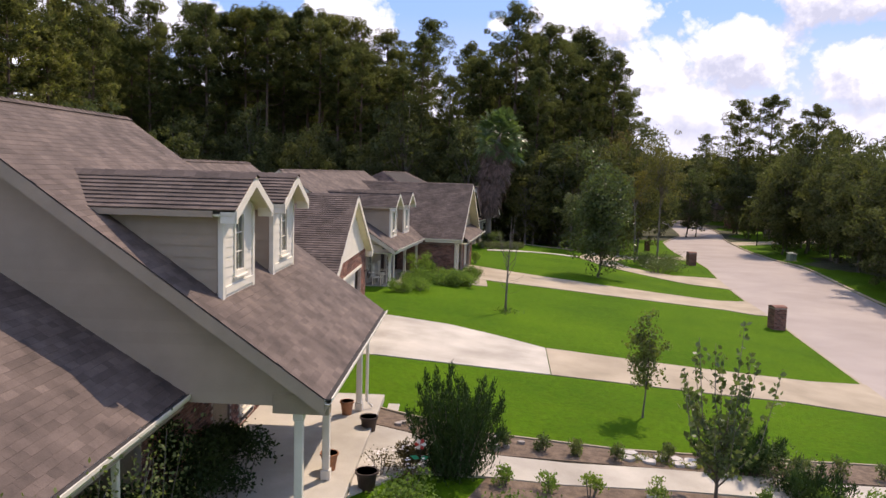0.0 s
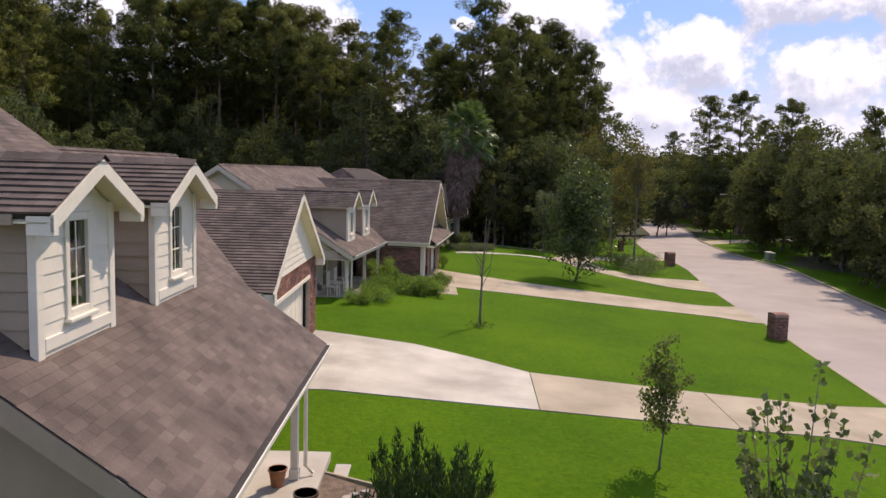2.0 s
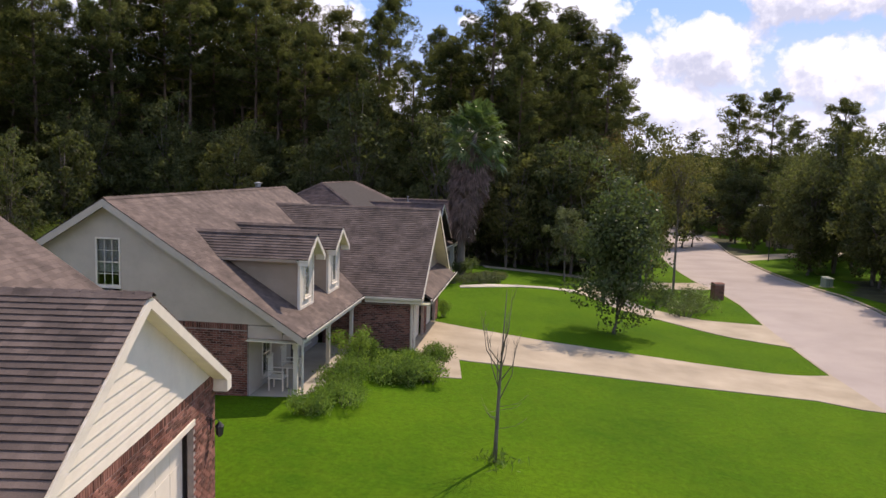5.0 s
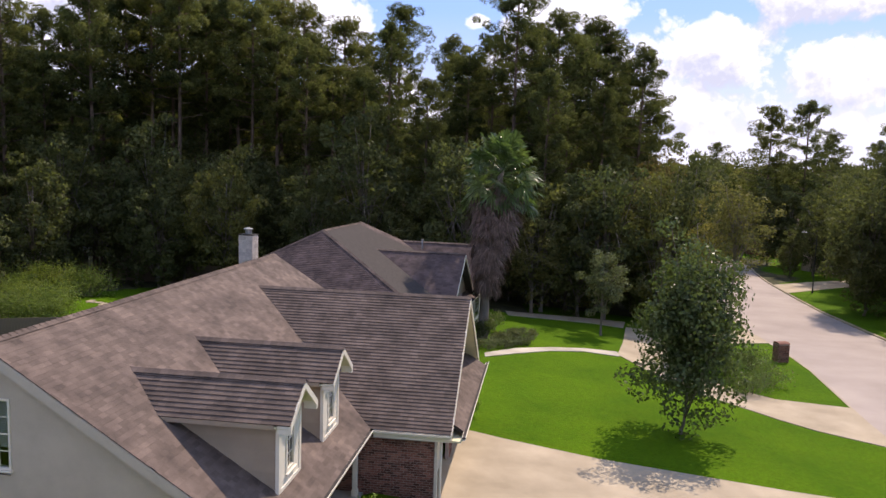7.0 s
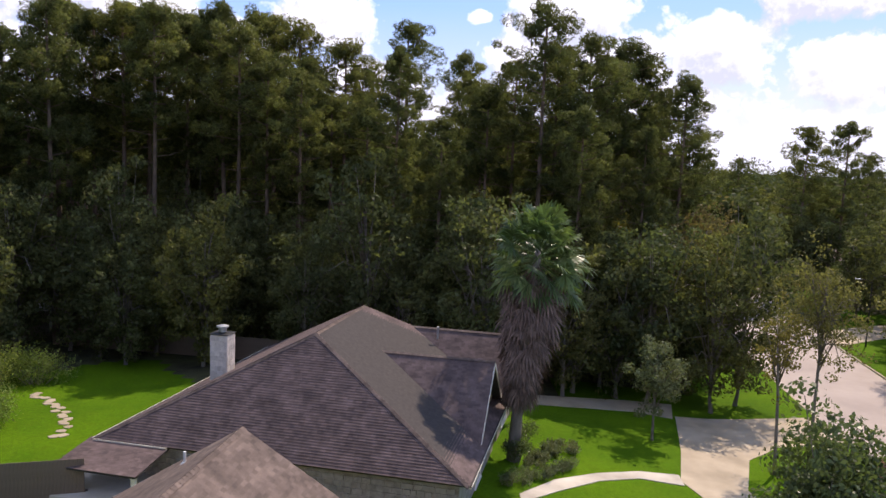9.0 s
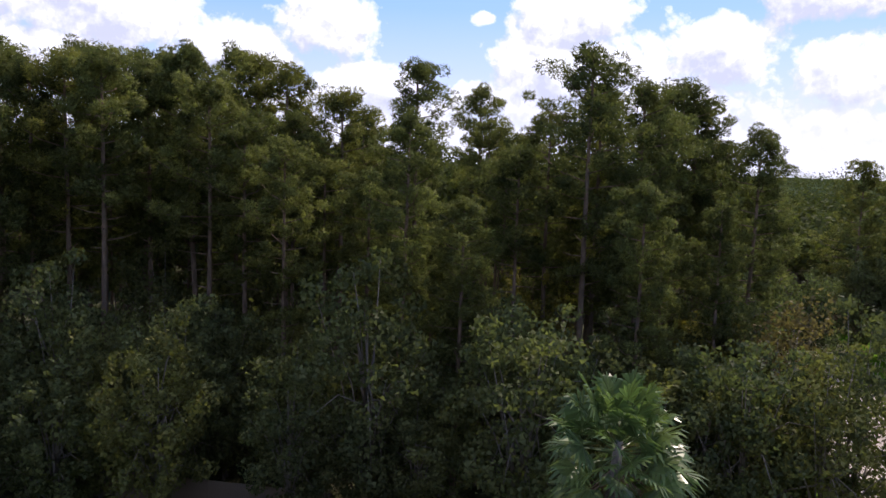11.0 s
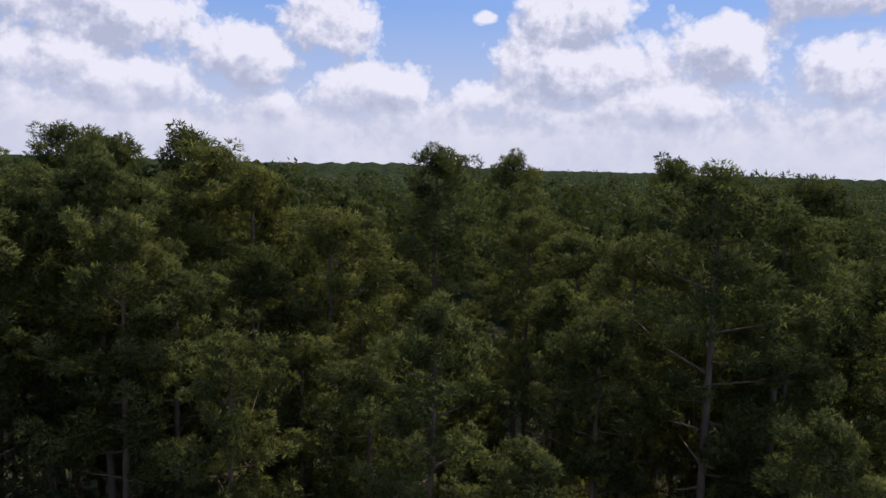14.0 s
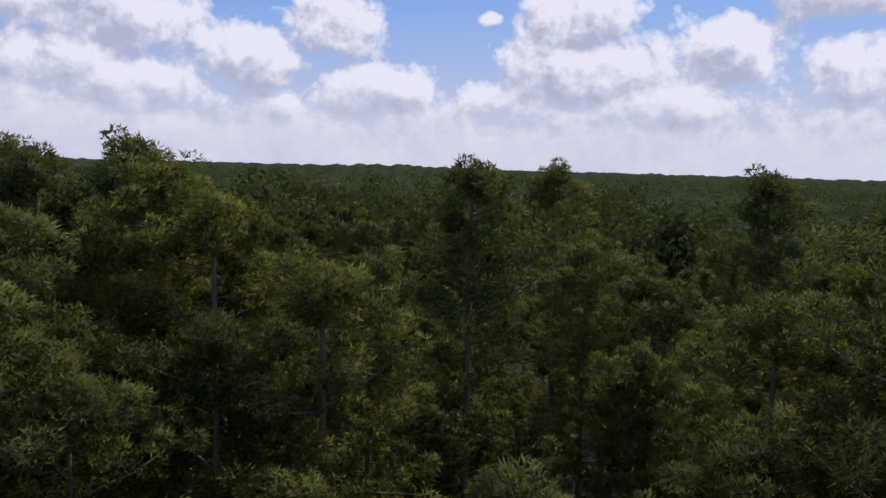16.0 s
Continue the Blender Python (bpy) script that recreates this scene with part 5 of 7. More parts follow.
EDGE_OLIVE = broad_tree(98, "broadleaf_tree", 13.0, (3.6, 3.6, 4), 0.03, 170, 76, 0.24, M_LEAF_GOLD, "dense leafy tree turning olive gold at the edge of the lawn", group="woodland leafy trees", shell=0.3, quads=False, aspect=0.8, lump=0.72)
OLIVE = broad_tree(91, "broadleaf_tree", 9.0, (3.2, 3.2, 4), 0.18, 80, 50, 0.22, M_LEAF_OLIVE, "leafy tree turning olive yellow", group="woodland leafy trees", lump=0.75)
REDDISH = broad_tree(92, "broadleaf_tree", 11.0, (3.0, 3.0, 4), 0.18, 80, 50, 0.22, M_LEAF_RED, "leafy tree with reddish brown leaves", group="woodland leafy trees", lump=0.75)

# the tallest pines stand at their own places: x, y, top height, kind
TALL = [(-4.6, 113.3, 29.6, 3), (7.4, 98.2, 28.6, 1), (17.6, 111.9, 28.4, 2), (-20.9, 113.9, 30.2, 0), (-14.9, 107.5, 28.0, 4), (2.9, 133.0, 29.6, 5),
        (-30.1, 118.1, 30.4, 1), (12.7, 124.0, 29.4, 0), (-10.2, 104.0, 26.0, 2), (5.9, 105.0, 25.0, 4), (-13.6, 103.5, 24.0, 1), (-9.3, 113.5, 25.0, 0),
        (-24.5, 104.0, 27.5, 5), (-38.0, 108.0, 30.0, 2), (12.0, 101.5, 27.0, 3), (-18.5, 98.5, 26.0, 4), (-31.0, 99.5, 27.0, 3), (-45.0, 99.0, 29.0, 0),
        (2.8, 99.0, 22.0, 2), (20.5, 104.5, 24.0, 5), (2.2, 121.0, 25.0, 1), (61.3, 150.4, 23.9, 7), (55.8, 151.8, 22.9, 6), (48.5, 103.5, 17.3, 7), (19.3, 113.2, 26.8, 3), (16.8, 116.1, 27.5, 0), (21.8, 113.0, 23.0, 7), (23.6, 110.5, 19.0, 6), (9.6, 106.2, 26.5, 0), (14.6, 106.0, 25.5, 3), (70.5, 160.0, 19.0, 6), (78.0, 158.0, 18.0, 7), (65.2, 202.0, 19.0, 1),
        (-36.0, 88.0, 26.0, 3), (-42.0, 85.0, 26.0, 1), (-48.0, 80.0, 25.5, 4), (-31.0, 93.0, 26.5, 0), (-25.0, 97.0, 27.5, 2), (-20.0, 103.0, 28.5, 5), (-28.0, 104.0, 28.5, 1), (-34.0, 101.0, 28.0, 4), (-17.6, 110.6, 29.4, 2), (-24.2, 111.5, 29.6, 3), (-27.2, 115.0, 29.8, 0), (-33.0, 110.0, 29.6, 5)]
TAKEN = []
for x, y, top, k in TALL:
    z = ground_z(x, y)
    place((*PINES, *BIG_PINES)[k], x, y, rng0.uniform(0, 6.28), (top - z) / 27.0 * 1.0)
    TAKEN.append((x, y))


def free(x, y, gap):
    return all((x - a) ** 2 + (y - b) ** 2 > gap * gap for a, b in TAKEN)


def glade(x, y, tall):
    """The clearings: south of the far house, and south of the golden tree in the woods."""
    if 136 < y < 196:
        return -6.5 < x + 3.8 - 0.54 * (y - 63.6) < 5
    return tall and 84 < y < 103 and abs(x + 3.2 - 0.145 * (y - 57)) < 2.4


def scatter(count, region, gap, protos, lo, hi, tries=6000, tall=True):
    made = 0
    for _ in range(tries):
        if made >= count:
            break
        x, y = region(rng0)
        if y > 96 and 0.41 * (y - 27) < x < 0.57 * (y - 27):
            continue
        if not free(x, y, gap) or (lo > 0.7 and (-0.2 - 0.094 * (y - 21) < x < 2.0 + 0.005 * (y - 21) and 94 < y < 200 or y > 86 and x > 0.295 * (y - 32) - 0.5) and tall):
            continue
        TAKEN.append((x, y))
        proto, turn, size, stretch = rng0.choice(protos), rng0.uniform(0, 6.28), rng0.uniform(lo, hi), rng0.uniform(0.9, 1.1)
        if not glade(x, y, tall):
            place(proto, x, y, turn, size, stretch=stretch)
        made += 1


def edge_band(r):
    x = r.uniform(-62, 24)
    return x, 91 + r.random() ** 1.3 * 34 - max(0.0, (-x - 26)) * 0.55


def west_band(r):
    y = r.uniform(24, 88)
    return -34 - r.random() * 26 - (6 if y < 45 else 0), y


def deep_band(r, y0=112, y1=172):
    y = r.uniform(y0, y1)
    return r.uniform(-12 - 0.62 * (y - 70), -2 + 0.62 * (y - 70)), y


def bend_band(r):
    y = r.uniform(120, 172)
    a, b = 0.295 * (y - 32) + 1.5, lerp(y, LEFT_KERB) - 6.5
    return r.uniform(a, max(b, a + 1)) if y < 135 else r.uniform(a, a + 26), y


def street_right(r):
    y = r.uniform(40, 152)
    return lerp(y, RIGHT_KERB) + (6 if y < 64 else 15) + r.random() ** 1.5 * 34, y


scatter(16, lambda r: (r.uniform(-58, -13), 95 + r.random() * 18), 3.0, PINES, 0.88, 1.05)
scatter(44, edge_band, 3.0, PINES, 0.71, 0.86)
scatter(34, west_band, 3.6, FAR_PINES, 0.72, 0.98)
scatter(62, lambda r: deep_band(r, 112, 142), 3.3, DEEP_PINES, 0.71, 0.90)
scatter(70, lambda r: deep_band(r, 142, 188), 3.4, FAR_PINES, 0.71, 0.92)
scatter(26, lambda r: (r.uniform(-9, 1.8), r.uniform(96, 165)), 2.8, DEEP_PINES, 0.42, 0.56)
scatter(34, lambda r: (r.uniform(-40, 22), 86.5 + r.random() * 14), 2.6, OAKS, 0.6, 1.15, tall=False)
scatter(26, lambda r: (-29 - r.random() * 12, r.uniform(26, 90)), 3.4, OAKS, 0.6, 1.1, tall=False)
for k in range(34):
    y = 38 + k * 3.4
    if y > 84 and k % 2:
        continue
    x = lerp(y, RIGHT_KERB) + (3.9 + 1.5 * math.sin(k * 2.3) if y < 64 else 5.4 + 1.4 * math.sin(k * 1.7) if y < 84 else 9.5 + 3.5 * math.sin(k * 1.7))
    TAKEN.append((x, y))
    place((OAKS[0], OAKS[1], OAKS[3], EDGE[0])[k % 4], x, y, k * 1.9, (0.78 if y < 84 else 0.98) + 0.2 * abs(math.sin(k * 1.3)))
for x, y, s in ((42.2, 97.0, 1.0), (44.4, 100.5, 1.15), (46.5, 92.0, 1.0)):
    place(EDGE[1], x, y, x, s)
for k in range(22):
    y = 172 + 26 * ((k * 0.618) % 1.0)
    x = (0.30 + 0.34 * k / 21) * (y - 27)
    if not lerp(y, LEFT_KERB) - 3 < x < lerp(y, RIGHT_KERB) + 3 and not glade(x, y, False):
        place((EDGE[0], OAKS[3], EDGE[1])[k % 3], x, y, k * 1.3, 1.0 + 0.3 * ((k * 0.37) % 1.0))
scatter(44, street_right, 3.2, OAKS, 0.7, 1.05, tall=False)
scatter(14, street_right, 3.6, FAR_PINES, 0.55, 0.8)
scatter(20, bend_band, 3.4, [OAKS[0], OAKS[2], OLIVE, REDDISH, OAKS[3]], 0.8, 1.15, tall=False)
scatter(20, deep_band, 3.0, OAKS, 0.7, 1.3, tall=False)
for x, y, p, s in ((3.6, 103.7, EDGE_OLIVE, 1.06), (6.0, 93.0, OAKS[2], 0.95), (6.4, 118.0, OLIVE, 1.3), (-12.5, 113.0, OAKS[2], 1.2), (-19.5, 101.0, OAKS[2], 0.9), (7.2, 128.5, EDGE_OLIVE, 0.75), (19.8, 95.0, REDDISH, 1.45), (22.4, 99.6, REDDISH, 1.1), (-17.0, 105.0, OAKS[0], 1.2), (-23.0, 103.0, OAKS[3], 1.1), (-5.0, 90.6, OAKS[2], 0.75), (-6.5, 88.5, OAKS[2], 0.62), (-16.0, 95.0, OAKS[2], 0.9), (12.4, 88.2, OAKS[1], 1.0), (8.2, 86.6, OLIVE, 0.95),
                   (50.8, 131.0, OAKS[0], 0.6), (61.5, 163.0, OAKS[2], 0.7), (55.0, 148.0, EDGE[0], 1.15), (50.4, 110.0, EDGE[0], 1.05), (10.4, 92.5, EDGE[0], 1.0), (14.6, 95.6, EDGE_OLIVE, 1.0), (18.6, 94.6, EDGE[0], 0.98), (21.6, 98.0, EDGE[1], 0.72), (17.2, 99.6, EDGE[0], 1.22), (22.6, 103.5, EDGE[0], 0.55), (5.6, 91.5, EDGE[1], 0.8), (-2.0, 93.0, EDGE[0], 0.75), (-11.0, 92.5, EDGE[1], 0.85), (-16.0, 94.5, EDGE[0], 0.8), (-21.5, 95.0, EDGE[1], 0.9), (-27.0, 96.5, EDGE[0], 0.95), (-33.5, 92.0, EDGE[1], 0.9), (44.0, 88.0, OAKS[3], 0.95), (41.5, 76.0, OAKS[1], 1.0), (48.0, 69.0, OAKS[0], 1.0)):
    place(p, x, y, x * 1.7, s)


def far_woods():
    """The woods beyond: simple crowns by the thousand, then a rough canopy out to the skyline."""
    rng = np.random.default_rng(9)
    n = 5200
    d = 165 + (rng.random(n) ** 1.7) * 900
    a = rng.uniform(-0.78, 0.78, n)
    x, y = -4 + d * np.sin(a), 20 + d * np.cos(a)
    top = rng.uniform(17, 25.5, n) + np.where(rng.random(n) < 0.22, rng.uniform(2, 7.5, n), 0)
    low = (a > 0.2) & (d < 420)
    top = np.where(low, np.minimum(top, 9.5 + 0.033 * d + rng.uniform(-2.5, 1.5, n)), top)
    cents, outs = [], []
    for k in range(n):
        m = 84 if d[k] < 320 else 26
        p = rng.normal(size=(m, 3))
        p /= np.linalg.norm(p, axis=1)[:, None]
        r = 2.6 + 0.0025 * d[k]
        q = p * [r, r, 3.4] * rng.uniform(0.55, 1.05, (m, 1)) + [x[k], y[k], top[k] - 4.2 - 3]
        cents.append(q)
        outs.append(p)
    me = leaf_mesh("woods", np.concatenate(cents), np.concatenate(outs), 1.12, 0.7, M_LEAF_FAR, rng, 0.0, True, True)
    ob = new("woods", me)
    tagged(ob, "dense dark green pine woods reaching to the skyline", "woods", kind="stuff")
    rows = np.geomspace(190, 4700, 60)
    cols = np.linspace(-0.8, 0.8, 640)
    v, f = [], []
    for i, r in enumerate(rows):
        for c in cols:
            X, Y = -4 + r * math.sin(c), 20 + r * math.cos(c)
            s = max(9.0, r * 0.012)
            z = 14.5 + 4.0 * noise.noise(Vector((X / s, Y / s, 0.3))) + 5.0 * noise.noise(Vector((X / 420, Y / 420, 2.0)))
            if r > 500:
                z += r * 0.0022 * noise.noise(Vector((X / (r * 0.007), Y / (r * 0.02), 5.0))) + 13 * math.exp(-((c + 0.05) / 0.2) ** 2) * min(1.0, (r - 500) / 700) * max(0.0, 1 - abs(r - 1300) / 1500)
            if c > 0.12 and r < 480:
                z -= 8.0
            v.append((X, Y, z if i else -4.0))
    w = len(cols)
    f = [(i * w + j, i * w + j + 1, (i + 1) * w + j + 1, (i + 1) * w + j) for i in range(len(rows) - 1) for j in range(w - 1)]
    m = Mesh()
    m.v, m.f = v, f
    single("canopy", m, M_CANOPY, "distant hazy green woodland canopy", "woods", kind="stuff", smooth=True)


M_CANOPY = material("canopy", (0.032, 0.050, 0.024), 1.0, scale=0.06, vary=0.4, fine=0.35, bump=1.0, dist=2.0, tint=(0.046, 0.062, 0.032), spec=0.0)
far_woods()

# garden trees
PEAR = broad_tree(201, "pear_tree", 9.4, (2.75, 2.8, 4), 0.05, 170, 104, 0.19, M_LEAF_PEAR, "full-leaved green ornamental tree on the lawn", trunk_r=0.09, shell=0.2, point=0.22)
place(PEAR, 11.37, 57.4, 0.0)
discard(PEAR)
SLIM = broad_tree(202, "young_tree", 3.4, (0.62, 0.62, 1.5), 0.20, 60, 34, 0.10, M_LEAF_PEAR, "slim young tree with sparse green leaves on the lawn", trunk_r=0.03, shell=0.15, point=0.4)
place(SLIM, 6.3, 22.1, 0.0)
discard(SLIM)
GREY = broad_tree(203, "olive_tree", 6.6, (1.7, 1.7, 3), 0.22, 60, 110, 0.15, M_LEAF_GREY, "small grey-green tree on the lawn of the third house", trunk_r=0.09, shell=0.2)
place(GREY, 12.28, 78.4, 0.3)
discard(GREY)


def spray_tree(x, y):
    """A young tree of upright leafy rods."""
    rng = np.random.default_rng(77)
    z = ground_z(x, y)
    t = thing("young_tree", Matrix.Translation((x, y, z)), "young tree of upright leafy branches beside the path", "tree")
    wood, cents = Mesh(), []
    wood.tube([(0, 0, -0.2), (0, 0, 1.0), (0.03, 0, 1.6)], [0.045, 0.035, 0.03], 8)
    for k in range(20):
        a = k * 2.4
        h0 = 0.35 + 1.3 * (k / 20)
        reach = rng.uniform(0.5, 1.35) * (1.05 - 0.45 * k / 20)
        top = min(4.45, h0 + rng.uniform(1.1, 2.2) + (0.9 if k % 4 == 0 else 0))
        p0 = Vector((0, 0, h0))
        p1 = Vector((math.cos(a) * reach * 0.7, math.sin(a) * reach * 0.7, h0 + (top - h0) * 0.33))
        p2 = Vector((math.cos(a) * reach, math.sin(a) * reach, top))
        wood.tube([p0, p1, p2], [0.02, 0.013, 0.005], 5)
        for j in range(58):
            f = rng.uniform(0.08, 1.02)
            q = p0.lerp(p1, f * 2) if f < 0.5 else p1.lerp(p2, f * 2 - 1)
            cents.append((q.x + rng.normal() * 0.06, q.y + rng.normal() * 0.06, q.z + rng.normal() * 0.05))
    part("trunk", wood, M_BARK_GREY, t, smooth=True)
    part("crown", leaf_mesh("crown", cents, None, 0.145, 0.7, M_LEAF_PEAR, rng, 0.5), None, t)


spray_tree(6.55, 16.5)


def bare_tree(x, y):
    rng = random.Random(5)
    z = ground_z(x, y)
    t = thing("bare_tree", Matrix.Translation((x, y, z)), "thin leafless young tree in the lawn", "tree")
    wood = Mesh()
    wood.tube([(0, 0, -0.2), (0.02, 0, 0.8), (0.05, 0.02, 1.9), (0.10, 0.03, 3.2), (0.16, 0.02, 4.7)], [0.065, 0.05, 0.042, 0.022, 0.006], 8)
    for k in range(11):
        a, h0 = k * 2.4, 1.7 + 1.5 * (k % 6) / 6
        reach, up = rng.uniform(0.2, 0.55), rng.uniform(1.0, 2.0)
        p0 = Vector((0.06, 0.02, h0))
        p1 = p0 + Vector((math.cos(a) * reach * 0.75, math.sin(a) * reach * 0.75, up * 0.4))
        p2 = p0 + Vector((math.cos(a) * reach, math.sin(a) * reach, min(up, 4.9 - h0)))
        wood.tube([p0, p1, p2], [0.017, 0.011, 0.003], 5)
        for j in range(3):
            q = p1.lerp(p2, rng.uniform(0.1, 0.8))
            wood.tube([q, q + Vector((rng.uniform(-0.2, 0.2), rng.uniform(-0.2, 0.2), rng.uniform(0.25, 0.6)))], [0.005, 0.002], 4)
    for k in range(7):
        a, h0 = k * 2.1, rng.uniform(0.9, 1.7)
        p0 = Vector((0.04, 0.01, h0))
        wood.tube([p0, p0 + Vector((math.cos(a) * 0.5, math.sin(a) * 0.5, 0.1)), p0 + Vector((math.cos(a) * 0.8, math.sin(a) * 0.8, rng.uniform(0.1, 0.5)))], [0.007, 0.005, 0.002], 4)
    part("trunk", wood, M_BARK_GREY, t, smooth=True)
    r = np.random.default_rng(3)
    tuft = [(r.normal() * 0.28, r.normal() * 0.28, abs(r.normal()) * 0.12) for _ in range(160)]
    tagged(part("grass_tuft", leaf_mesh("grass_tuft", tuft, None, 0.22, 0.15, M_LEAF_BUSH, r, -0.8), None, t), kind="stuff")


bare_tree(3.05, 36.4)


def palm_tree(x, y):
    """A fan palm: a leaning trunk, a round head of split fans, a ragged skirt of dead ones."""
    rng = np.random.default_rng(31)
    z = ground_z(x, y)
    t = thing("palm_tree", Matrix.Translation((x, y, z)), "tall fan palm with brown skirt of dead fronds", "palm")
    top, lean = 10.9, Vector((0.95, 1.5, 0))
    at = lambda k: lean * k ** 1.6 + Vector((0, 0, top * k))   # noqa: E731
    part("trunk", Mesh().tube([(0, 0, -0.3), *(at(k) for k in (0.02, 0.25, 0.5, 0.75, 1.0))], [0.4, 0.36, 0.27, 0.25, 0.23, 0.17], 12), M_BARK_GREY, t, smooth=True)

    def fan(base, d, stalk, size, blades=18, fold=0.25, width=0.05, spread=4.0):
        """A stalk and a round fan of split blades."""
        m = Mesh()
        d = Vector(d).normalized()
        side = d.cross(Vector((0, 0, 1)))
        side = side.normalized() if side.length > 0.05 else Vector((1, 0, 0))
        tilt = rng.uniform(-0.8, 0.8)
        side = (side * math.cos(tilt) + side.cross(d) * math.sin(tilt)).normalized()
        nn = side.cross(d).normalized()
        hub = base + d * stalk + Vector((0, 0, -0.08 * stalk))
        m.tube([base, hub], [0.028, 0.018], 5)
        for k in range(blades):
            a = (k / (blades - 1) - 0.5) * spread
            dr = (d * math.cos(a) + side * math.sin(a)).normalized()
            ln = size * (0.8 + 0.2 * math.cos(a)) * rng.uniform(0.85, 1.05)
            wv = dr.cross(nn) * (width * size)
            sag = Vector((0, 0, -fold * ln * rng.uniform(0.4, 1.2)))
            mid, tip = hub + dr * ln * 0.6 + sag * 0.25, hub + dr * ln * 0.95 + sag
            m.add([hub, mid + wv, tip, mid - wv], [(0, 1, 2, 3)])
        return m
    for k in range(72):
        a = k * 2.4
        el = 1.3 - 2.05 * (k / 72)
        d = (math.cos(a) * math.cos(el), math.sin(a) * math.cos(el), math.sin(el))
        part("frond", fan(lean + Vector((0, 0, top + 0.1 - 1.0 * k / 72)), d, rng.uniform(1.4, 2.15), rng.uniform(1.05, 1.4), 18, 0.38, 0.06), M_LEAF_PALM, t, "green fan frond" if k == 0 else "")
    skirt = Mesh()
    for k in range(240):
        f = (k / 240) ** 0.95
        h = top - 0.9 - f * 5.9
        a = k * 2.4 + rng.uniform(-0.4, 0.4)
        sp = 1.15 * (1 - f ** 1.6) + 0.3
        d = Vector((math.cos(a), math.sin(a), 0))
        q = fan(at(h / top) + d * 0.22, (d.x * sp, d.y * sp, -1.0), rng.uniform(0.9, 1.5) * (1 - 0.35 * f), rng.uniform(0.7, 1.15) * (1 - 0.2 * f), 9, 0.6, 0.05, 2.4)
        skirt.add(q.v, q.f)
    part("frond_skirt", skirt, M_FROND_DEAD, t, "hanging dry brown fronds")


palm_tree(3.3, 72.2)

# ---- garden things ----


def brick_mailbox(x, y, turn, w=0.7, h=1.3):
    z = ground_z(x, y)
    t = thing("mailbox_pillar", Matrix.Translation((x, y, z)) @ Matrix.Rotation(turn, 4, "Z"), "dark red brick mailbox pillar at the kerb", "mailbox", "brick mailboxes along the street")
    part("core", Mesh().box(-w / 2 + 0.02, w / 2 - 0.02, -w / 2 + 0.02, w / 2 - 0.02, -0.2, h - 0.06), M_MORTAR, t)
    for a, b in (((-w / 2, -w / 2), (w / 2, -w / 2)), ((w / 2, -w / 2), (w / 2, w / 2)), ((w / 2, w / 2), (-w / 2, w / 2)), ((-w / 2, w / 2), (-w / 2, -w / 2))):
        brick_wall(t, a, b, -0.1, h - 0.06, 0.03, soldier=False, pieces=60, name="pillar_face", label="")
    part("cap", Mesh().prism([(-w / 2 - 0.02, y, z) for y, z in ((-w / 2 - 0.02, h - 0.06), (w / 2 + 0.02, h - 0.06), (w / 2 - 0.04, h), (w * 0.2, h + 0.05), (-w * 0.2, h + 0.05), (-w / 2 + 0.04, h))], (w + 0.04, 0, 0)), M_BRICK, t, "rounded dark brick cap")
    part("mailbox_door", Mesh().box(w / 2 + 0.02, w / 2 + 0.035, -0.11, 0.11, h - 0.5, h - 0.25, 0.004), M_METAL, t, "dark metal mailbox door")


brick_mailbox(18.5, 41.9, 0.1)
brick_mailbox(23.7, 74.6, 0.1, 0.75, 1.3)
brick_mailbox(24.7, 96.2, 0.1, 0.55, 1.25)


def shrub(name, x, y, size, seed, mat, label, count=900, leaf=0.09, category="shrub", group="", z=None, aspect=0.5, spiky=0.0):
    """A leafy bush from a few uneven masses on short stems."""
    rng = np.random.default_rng(seed)
    gz = ground_z(x, y) if z is None else z
    t = thing(name, Matrix.Translation((x, y, gz)), label, category, group)
    sx, sy, sz = size
    n = max(5, int(7 * (sx + sy)))
    cents = [(rng.uniform(-0.75, 0.75) * sx, rng.uniform(-0.75, 0.75) * sy, sz * rng.uniform(0.3, 0.8)) for _ in range(n)]
    rads = [rng.uniform(0.3, 0.5) * min(sx, sy, sz) + 0.05 for _ in range(n)]
    stems = Mesh()
    for c, r in zip(cents, rads):
        stems.tube([(c[0] * 0.3, c[1] * 0.3, -0.1), c], [0.02, 0.008], 5)
    pts, out = clump_points(rng, cents, rads, max(4, count // n))
    pts = pts + rng.normal(size=pts.shape) * 0.16 * min(sx, sy, sz)
    pts[:, 2] = np.maximum(pts[:, 2], 0.01)
    if spiky:
        out = out + np.array([0, 0, spiky])
    part("stem", stems, M_BARK_GREY, t)
    part("foliage", leaf_mesh("foliage", pts, out, leaf, aspect, mat, rng, -spiky), None, t)
    return t


